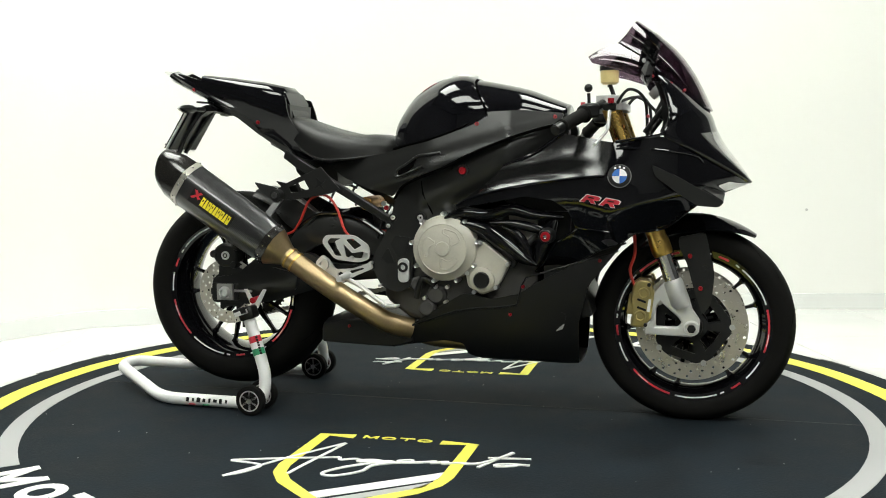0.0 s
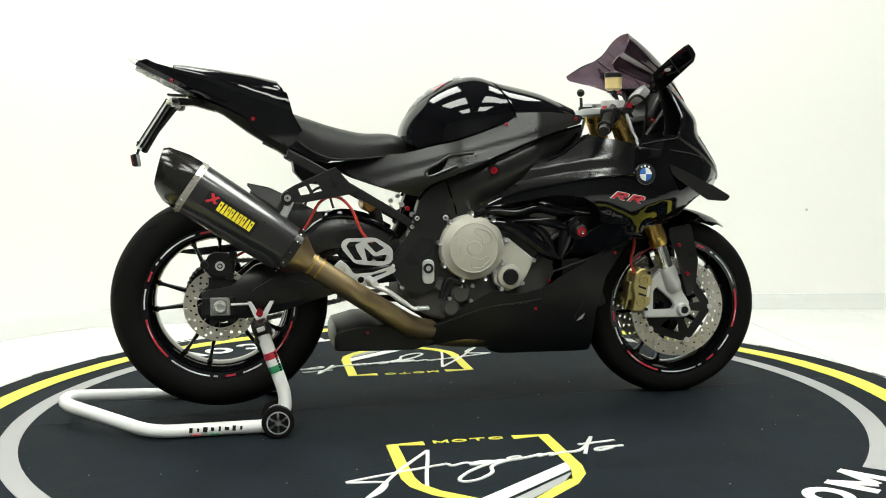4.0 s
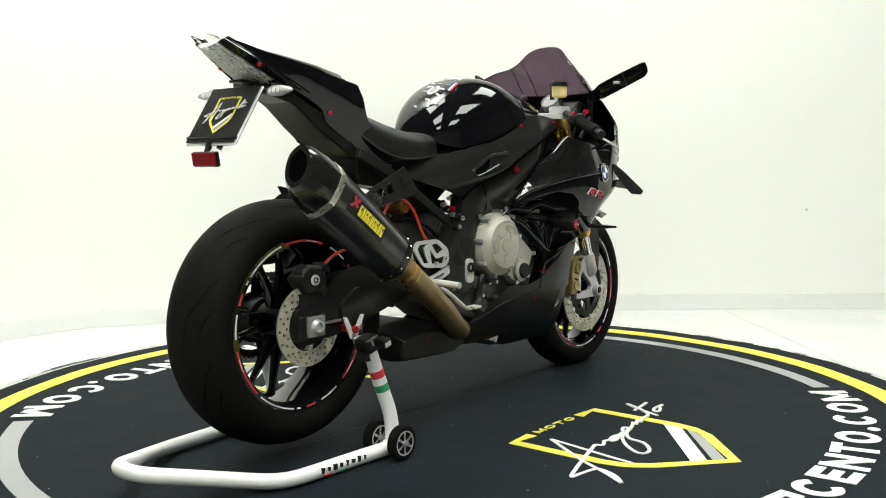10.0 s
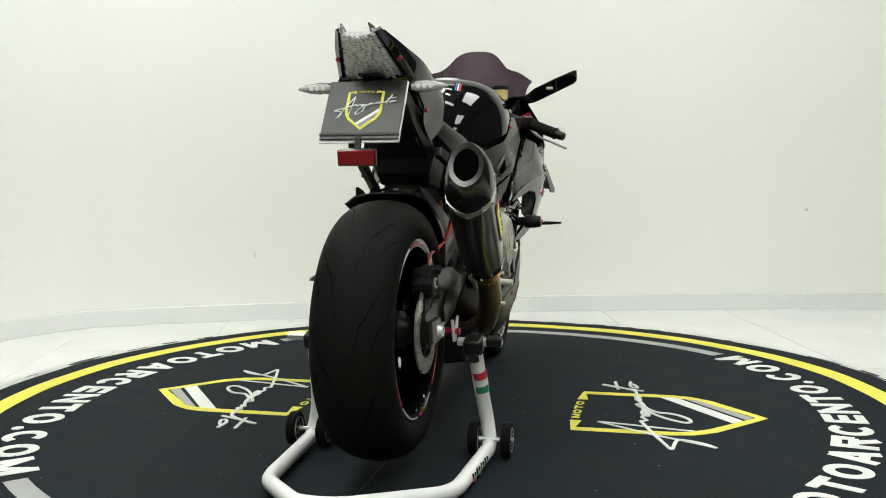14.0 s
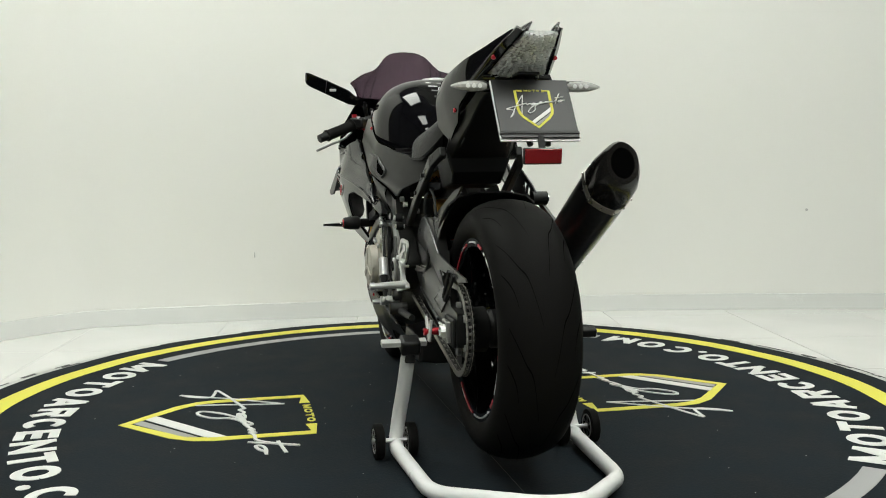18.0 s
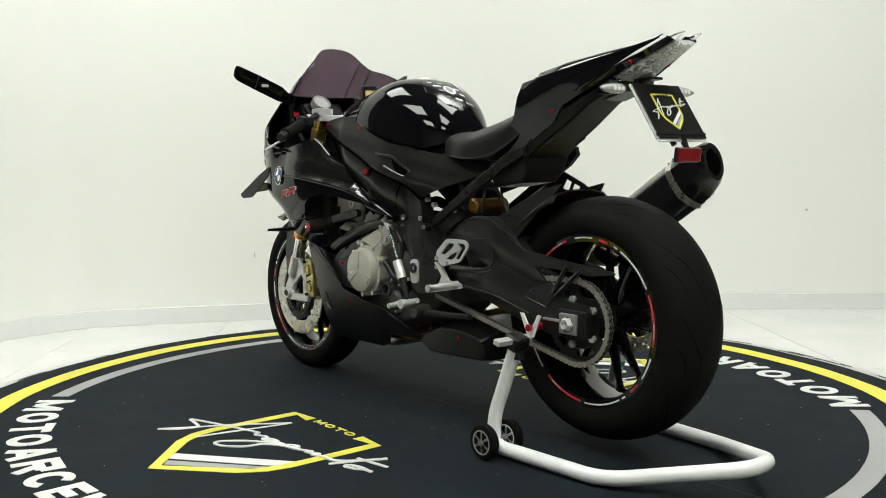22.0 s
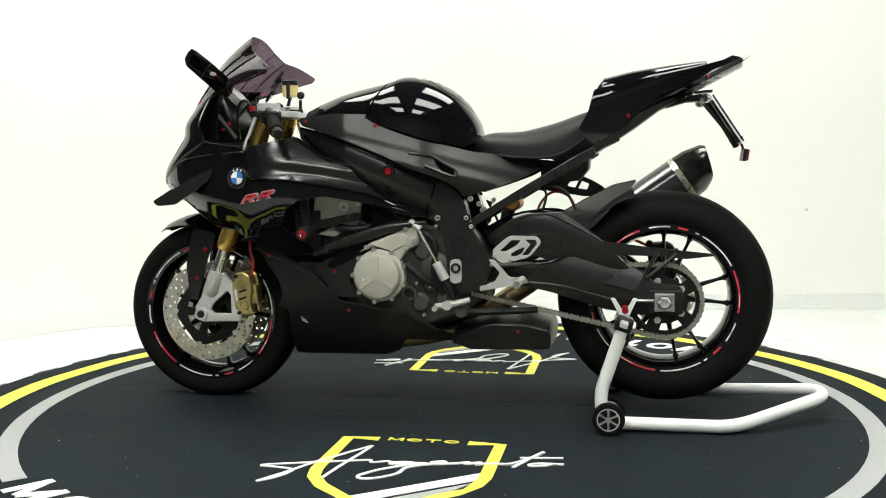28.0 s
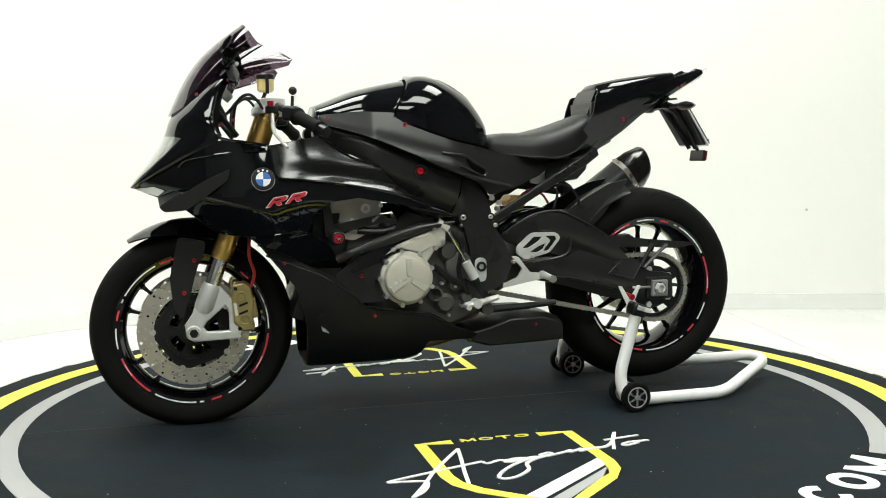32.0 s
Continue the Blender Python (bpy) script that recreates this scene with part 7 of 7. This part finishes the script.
for s in (1, -1):
    y0, y1 = (0.166, 0.172) if s > 0 else (-0.172, -0.166)
    if s > 0:
        o = [(0.491, 0.508), (0.444, 0.549), (0.362, 0.548), (0.348, 0.531), (0.383, 0.487), (0.464, 0.467), (0.491, 0.488)]
        hs = [[(0.471, 0.503), (0.436, 0.536), (0.408, 0.536), (0.420, 0.522), (0.452, 0.503)], [(0.398, 0.538), (0.366, 0.538), (0.361, 0.527), (0.388, 0.493), (0.406, 0.492), (0.381, 0.524)], [(0.448, 0.490), (0.420, 0.507), (0.397, 0.516), (0.405, 0.498), (0.423, 0.489)]]
    else:
        o = [(0.343, 0.523), (0.355, 0.546), (0.448, 0.547), (0.496, 0.515), (0.497, 0.474), (0.463, 0.463), (0.384, 0.472)]
        hs = [[(0.360, 0.524), (0.369, 0.536), (0.406, 0.536), (0.386, 0.527), (0.393, 0.507), (0.408, 0.482), (0.386, 0.483)], [(0.420, 0.532), (0.444, 0.536), (0.472, 0.515), (0.447, 0.502)], [(0.412, 0.520), (0.441, 0.492), (0.479, 0.497), (0.472, 0.476), (0.421, 0.479)]]
    hp = bp("heel_plate", sheet(rounded2(o, 0.014), [rounded2(h, 0.004) for h in hs], lambda u, v, d: Vector((u, d, v)), y0, y1), SILVER, None, "silver cut-out heel plate", 0, 0.0015)
    for x, z in ((0.485, 0.49), (0.44, 0.478)):
        bp("plate_bolt", disc(0.006, 0.168 * s, 0.178 * s, (x, 0, z), "Y", 10), ALU, hp)
    if s > 0:
        hg = bp("peg_hanger", sheet(rounded2([(0.505, 0.478), (0.485, 0.478), (0.445, 0.428), (0.395, 0.424), (0.385, 0.412), (0.42, 0.405), (0.53, 0.385), (0.53, 0.395), (0.485, 0.415), (0.47, 0.44)], 0.006), (), lambda u, v, d: Vector((u, d, v)), 0.158, 0.170), SILVER, None, "silver footpeg hanger", 0, 0.002)
        bp("foot_peg", tube([(0.405, 0.165, 0.420), (0.408, 0.21, 0.420), (0.410, 0.262, 0.418)], [0.012, 0.010, 0.009], 12), SILVER, hg, "knurled silver footpeg")
        bp("peg_tip", disc(0.011, 0.255, 0.268, (0.410, 0, 0.418), "Y", 12), ALU, hg)
    else:
        hg = bp("peg_hanger", sheet(rounded2([(0.324, 0.467), (0.344, 0.485), (0.366, 0.467), (0.383, 0.441), (0.438, 0.444), (0.498, 0.464), (0.506, 0.446), (0.445, 0.420), (0.410, 0.402), (0.390, 0.402), (0.351, 0.435), (0.328, 0.448)], 0.008), [circle(0.402, 0.424, 0.010, 12), [(0.43, 0.427), (0.43, 0.437), (0.475, 0.448), (0.478, 0.444)]], lambda u, v, d: Vector((u, d, v)), -0.170, -0.158), SILVER, None, "silver footpeg hanger", 0, 0.002)
        bp("hanger_boss", ring(0.009, 0.020, -0.182, -0.155, (0.347, 0, 0.457), "Y", 24), SILVER, hg)
        bp("foot_peg", tube([(0.425, -0.165, 0.425), (0.43, -0.21, 0.425), (0.432, -0.262, 0.423)], [0.012, 0.010, 0.009], 12), SILVER, hg, "knurled silver footpeg")
        bp("brake_pedal", tube(spline([(0.42, -0.178, 0.415), (0.47, -0.185, 0.395), (0.53, -0.19, 0.352), (0.555, -0.195, 0.338), (0.585, -0.20, 0.340)], 4), [0.0075] * 9 + [0.006] * 8, 8), SILVER, None, "silver rear brake pedal")
        bp("pedal_tip", box(0.035, 0.03, 0.008, pose(0.578, -0.20, 0.340)), SILVER, None, "", 0, 0.002)
# gear linkage on the left
rod = bp("shift_rod", tube([(0.712, 0.180, 0.575), (0.645, 0.188, 0.455)], 0.005, 10), CHROME, None, "polished gear shift rod")
bp("shift_sensor", tube([(0.655, 0.190, 0.470), (0.628, 0.192, 0.420)], 0.014, 14), SILVER, rod, "silver shift sensor")
bp("rod_end", tube([(0.628, 0.192, 0.420), (0.600, 0.194, 0.362)], [0.012, 0.006], 10), FLATBLACK, rod)
bp("rod_end", tube([(0.735, 0.178, 0.592), (0.705, 0.178, 0.568)], 0.010, 10), SILVER, rod)
lev = bp("gear_lever", tube([(0.66, 0.190, 0.340), (0.60, 0.192, 0.350), (0.555, 0.192, 0.362)], [0.009, 0.010, 0.008], 10), SILVER, None, "silver gear lever")
bp("lever_pivot", disc(0.014, 0.17, 0.205, (0.622, 0, 0.345), "Y", 16), SILVER, lev)
bp("lever_toe", tube([(0.655, 0.185, 0.340), (0.655, 0.225, 0.338)], 0.008, 10), SILVER, lev)
bp("stand_pivot", disc(0.018, 0.13, 0.185, (0.585, 0, 0.325), "Y", 16), ENGDARK, None)
kick = bp("side_stand", tube([(0.585, 0.150, 0.318), (0.45, 0.155, 0.325), (0.36, 0.158, 0.332)], [0.012, 0.010, 0.009], 10), FLATBLACK, None, "black folded side stand")
for x, y, z in ((0.56, 0.14, 0.655), (0.535, 0.135, 0.64), (0.53, 0.10, 0.62), (0.56, -0.13, 0.61), (0.53, -0.12, 0.64)):
    bp("shock_mount_bolt", disc(0.008, y, y + (0.012 if y > 0 else -0.012), (x, 0, z), "Y", 10), ALU, None)
bolt(0.545, -0.152, 0.628, 0.009)

# ---- cockpit
clamp = bp("top_yoke", sheet(rounded2([(1.235, 0.13), (1.25, 0.05), (1.25, -0.05), (1.235, -0.13), (1.175, -0.132), (1.125, -0.045), (1.125, 0.045), (1.175, 0.132)], 0.02), (), lambda u, v, d: Vector((u, v, d)), 0.905, 0.925), SILVER, None, "silver top yoke", 0, 0.004)
bp("yoke_nut", disc(0.018, 0.92, 0.94, (1.185, 0, 0), "Z", 6), ALU, clamp, smooth=0)
bp("lower_yoke", box(0.07, 0.26, 0.04, pose(1.285, 0, 0.66, 0, 20, 0)), FLATBLACK, None, "", 0, 0.006)
ball = bp("phone_mount", tube([(1.132, 0.0, 0.92), (1.130, 0.0, 0.962)], 0.005, 8), PLASTIC, None, "black ball mount")
bmb = bmesh.new()
bmesh.ops.create_uvsphere(bmb, u_segments=16, v_segments=10, radius=0.0125, matrix=pose(1.129, 0, 0.977))
bp("mount_ball", bmb, PLASTIC, ball)
bp("ignition_ring", ring(0.014, 0.022, 0.922, 0.932, (1.145, 0, 0), "Z", 24), FLATBLACK, clamp)
for s in (1, -1):
    a, b = Vector((1.200, 0.105 * s, 0.935)), Vector((1.074, 0.345 * s, 0.841))
    d = (b - a).normalized()
    bar = bp("handlebar", tube([a, b - d * 0.01], 0.011, 14), FLATBLACK, None, "black clip-on handlebar")
    bp("bar_clamp", lathe([(0.028, 0.922), (0.036, 0.924), (0.036, 0.946), (0.028, 0.948)], (fork_x(0.933), 0.102 * s, 0), "Z", 24), SILVER, bar)
    bp("grip", tube([a + d * f for f in (0.130, 0.134, 0.14, 0.235, 0.242, 0.246)], [0.022, 0.025, 0.0185, 0.0185, 0.021, 0.019], 18), RUBBER, bar, "black rubber grip")
    bp("bar_end", tube([a + d * 0.246, a + d * 0.275], [0.0155, 0.0145], 16), PLASTIC, bar)
    bp("bar_end_ring", tube([a + d * 0.275, a + d * 0.2765], 0.009, 14), ALU, bar)
    bp("switchgear", box(0.045, 0.05, 0.04, Matrix.Translation(a + d * 0.105) @ Matrix.Rotation(radians(-28 * s), 4, "Z")), PLASTIC, bar, "black switchgear", 30, 0.008)
    bp("switch_button", box(0.012, 0.010, 0.008, Matrix.Translation(a + d * 0.105 + Vector((-0.018, 0, 0.02)))), REDINK if s < 0 else WHITEINK, bar)
    pv = a + d * 0.085 + Vector((0.045, 0.0, 0.005))
    bp("lever_perch", box(0.035, 0.03, 0.022, Matrix.Translation(pv)), FLATBLACK, bar, "", 30, 0.005)
    bp("control_lever", tube(spline([pv, (1.208, 0.23 * s, 0.853), (1.198, 0.285 * s, 0.828), (1.183, 0.336 * s, 0.805)], 5), [0.0055] * 6 + [0.0042] * 10, 8), CASTGREY, bar, "grey folding lever")
    bp("lever_adjuster", disc(0.009, -0.006, 0.008, pv + Vector((0.005, 0.02 * s, 0.014)), "Z", 12), RED, bar)
res = bp("brake_reservoir", lathe([(0.0, 0.978), (0.018, 0.978), (0.0255, 0.984), (0.0265, 1.018), (0.0, 1.018)], (1.20, -0.099, 0), "Z", 28), FLUID, None, "yellowed brake fluid reservoir with a black cap")
bp("reservoir_cap", lathe([(0.0, 1.034), (0.024, 1.034), (0.0285, 1.030), (0.0285, 1.017), (0.0, 1.017)], (1.20, -0.099, 0), "Z", 28), PLASTIC, res, "black screw cap")
bp("reservoir_stem", tube([(1.20, -0.099, 0.98), (1.215, -0.105, 0.94), (1.21, -0.13, 0.905)], 0.006, 8), PLASTIC, res)
bp("reservoir_clip", box(0.010, 0.012, 0.055, pose(1.197, -0.072, 1.0)), FLATBLACK, res)
for pts in ([(1.215, 0.12, 0.90), (1.26, 0.13, 0.955), (1.30, 0.10, 0.93), (1.31, 0.07, 0.84)], [(1.215, -0.12, 0.91), (1.255, -0.14, 0.96), (1.30, -0.12, 0.93), (1.305, -0.08, 0.82)], [(1.20, 0.05, 0.93), (1.27, 0.06, 0.95), (1.33, 0.05, 0.90)]):
    bp("cable", tube(spline(pts, 6), 0.0045, 8), FLATBLACK, None, "black control cable")
for x, y, z in ((1.31, 0.15, 0.885), (1.345, 0.12, 0.87), (1.31, -0.15, 0.885)):
    bolt(x, y, z, 0.006)
# loom under the seat
for pts in ([(0.36, 0.10, 0.68), (0.32, 0.11, 0.69), (0.28, 0.11, 0.67), (0.255, 0.11, 0.62)], [(0.37, 0.09, 0.69), (0.34, 0.12, 0.67), (0.35, 0.12, 0.62)], [(0.55, -0.11, 0.64), (0.52, -0.12, 0.58), (0.50, -0.10, 0.53)]):
    bp("cable", tube(spline(pts, 6), 0.004, 8), FLATBLACK, None, "black cable")


# ---------------------------------------------------------------- the paddock stand
stand = thing("paddock_stand", "white tubular steel rear paddock stand with small black wheels", "paddock stand")


def sp(name, bm, mat, parent=None, label="", smooth=35, bevel=0.0):
    return part(name, bm, mat, parent or stand, label, smooth, bevel, shift=parent is None)


path = [(0.116, 0.215, 0.290), (0.150, 0.222, 0.190), (0.178, 0.232, 0.105), (0.165, 0.245, 0.030), (-0.19, 0.225, 0.026), (-0.455, 0.045, 0.078)]
whole = path + [(x, -y, z) for x, y, z in path[::-1]]
sp("tube_frame", tube(rounded(whole, 0.06, 7), 0.0185, 20), WHITEPAINT, None, "bent white steel tube", 60)
for s in (1, -1):
    for k, y in enumerate((0.290, 0.232)):
        w = sp("castor_wheel", lathe([(0.030, -0.011), (0.038, -0.0135), (0.0445, -0.010), (0.0455, 0.0), (0.0445, 0.010), (0.038, 0.0135), (0.030, 0.011)], (0, 0, 0), "Y", 36), RUBBER, None, "small black rubber wheel", 50)
        w.location = SHIFT + Vector((0.152, (y if k == 0 else 0.205) * s, 0.0515))
        sp("wheel_rim", ring(0.0285, 0.032, -0.0125, 0.0125, (0, 0, 0), "Y", 32), SILVER, w)
        first = sp("wheel_spoke", box(0.0065, 0.022, 0.058, pose(0, 0, 0)), SILVER, w, "", 0)
        for q in range(1, 3):
            again("wheel_spoke", first, Matrix.Rotation(radians(60 * q), 4, "Y"), w)
        sp("wheel_disc", disc(0.027, -0.008, 0.008, (0, 0, 0), "Y", 24), FLATBLACK, w)
        sp("wheel_bolt", disc(0.008, -0.017, 0.017, (0, 0, 0), "Y", 6), ALU, w, "", 0)
    sp("axle_pin", tube([(0.152, 0.20 * s, 0.0515), (0.152, 0.305 * s, 0.0515)], 0.006, 8), ALU, None)
    ad = sp("adapter_block", box(0.05, 0.05, 0.04, pose(0.113, 0.213 * s, 0.305, 0, -18, 0)), PLASTIC, None, "black adjustable adapter", 30, 0.008)
    sp("adapter_knob", disc(0.014, 0.262, 0.29, (0.108, 0.213 * s, 0), "Z", 12), FLATBLACK, ad)
    sp("adapter_bar", box(0.022, 0.115, 0.014, pose(0.112, 0.228 * s, 0.312, 0, -18, 0)), SILVER, ad, "steel slide bar", 0, 0.002)
    sp("adapter_handle", box(0.024, 0.04, 0.022, pose(0.110, 0.265 * s, 0.316, 0, -18, 0)), FLATBLACK, ad, "", 0, 0.004) if s < 0 else None
    # fork-shaped cup under the spool
    for dx, tip in ((-0.022, -0.030), (0.022, 0.034)):
        sp("fork_prong", loft([[(0.112 + u * 0.010, y * s, 0.312) for u, y in ((-1, 0.160), (1, 0.160), (1, 0.166), (-1, 0.166))], [(0.112 + tip + u * 0.006, y * s, 0.372) for u, y in ((-1, 0.160), (1, 0.160), (1, 0.166), (-1, 0.166))]]), WHITEPAINT, ad, "white fork prong", 0, 0.0015)
    # maker's mark as plain black bars on the base tube, and tricolour band on the upright
    yb = 0.225
    if s < 0:
        for k in range(8):
            f = 0.32 + 0.055 * k
            p = Vector((0.165, -0.245, 0.030)).lerp(Vector((-0.19, -0.225, 0.026)), f)
            sp("tube_mark", box(0.006 + 0.003 * (k % 3), 0.0045, (0.010, 0.014, 0.009, 0.013)[k % 4], Matrix.Translation(p + Vector((0, -0.0175, 0.004))) @ pose(0, 0, 0, 0, 8, 3)), FLATBLACK, None, "", 0)
        for f, m in ((0.52, GREENINK), (0.66, REDINK)):
            p = Vector((0.165, -0.245, 0.030)).lerp(Vector((-0.19, -0.225, 0.026)), f)
            sp("tube_dash", box(0.022, 0.0045, 0.003, Matrix.Translation(p + Vector((0, -0.0172, -0.010)))), m, None, "", 0)
        a, b = Vector((0.116, -0.215, 0.290)), Vector((0.178, -0.232, 0.105))
        for f, m in ((0.30, REDINK), (0.40, WHITEINK), (0.50, GREENINK)):
            p, q = a.lerp(b, f), a.lerp(b, f + 0.10)
            sp("tricolour_band", tube([p, q], 0.0192, 20), m, None, "tricolour sticker band")
        for k in range(7):
            p = a.lerp(b, 0.30 + 0.043 * k)
            sp("band_mark", box(0.006, 0.004, 0.006, Matrix.Translation(p + Vector((0.014, -0.0145, 0)))), FLATBLACK, None, "", 0)


def motions():
    for ob, z in ((turntable, 0.006), (bike, 0), (stand, 0)):
        walk(ob, [(t, pose(0, 0, z, 0, 0, a)) for t, a in TURN])


motions()
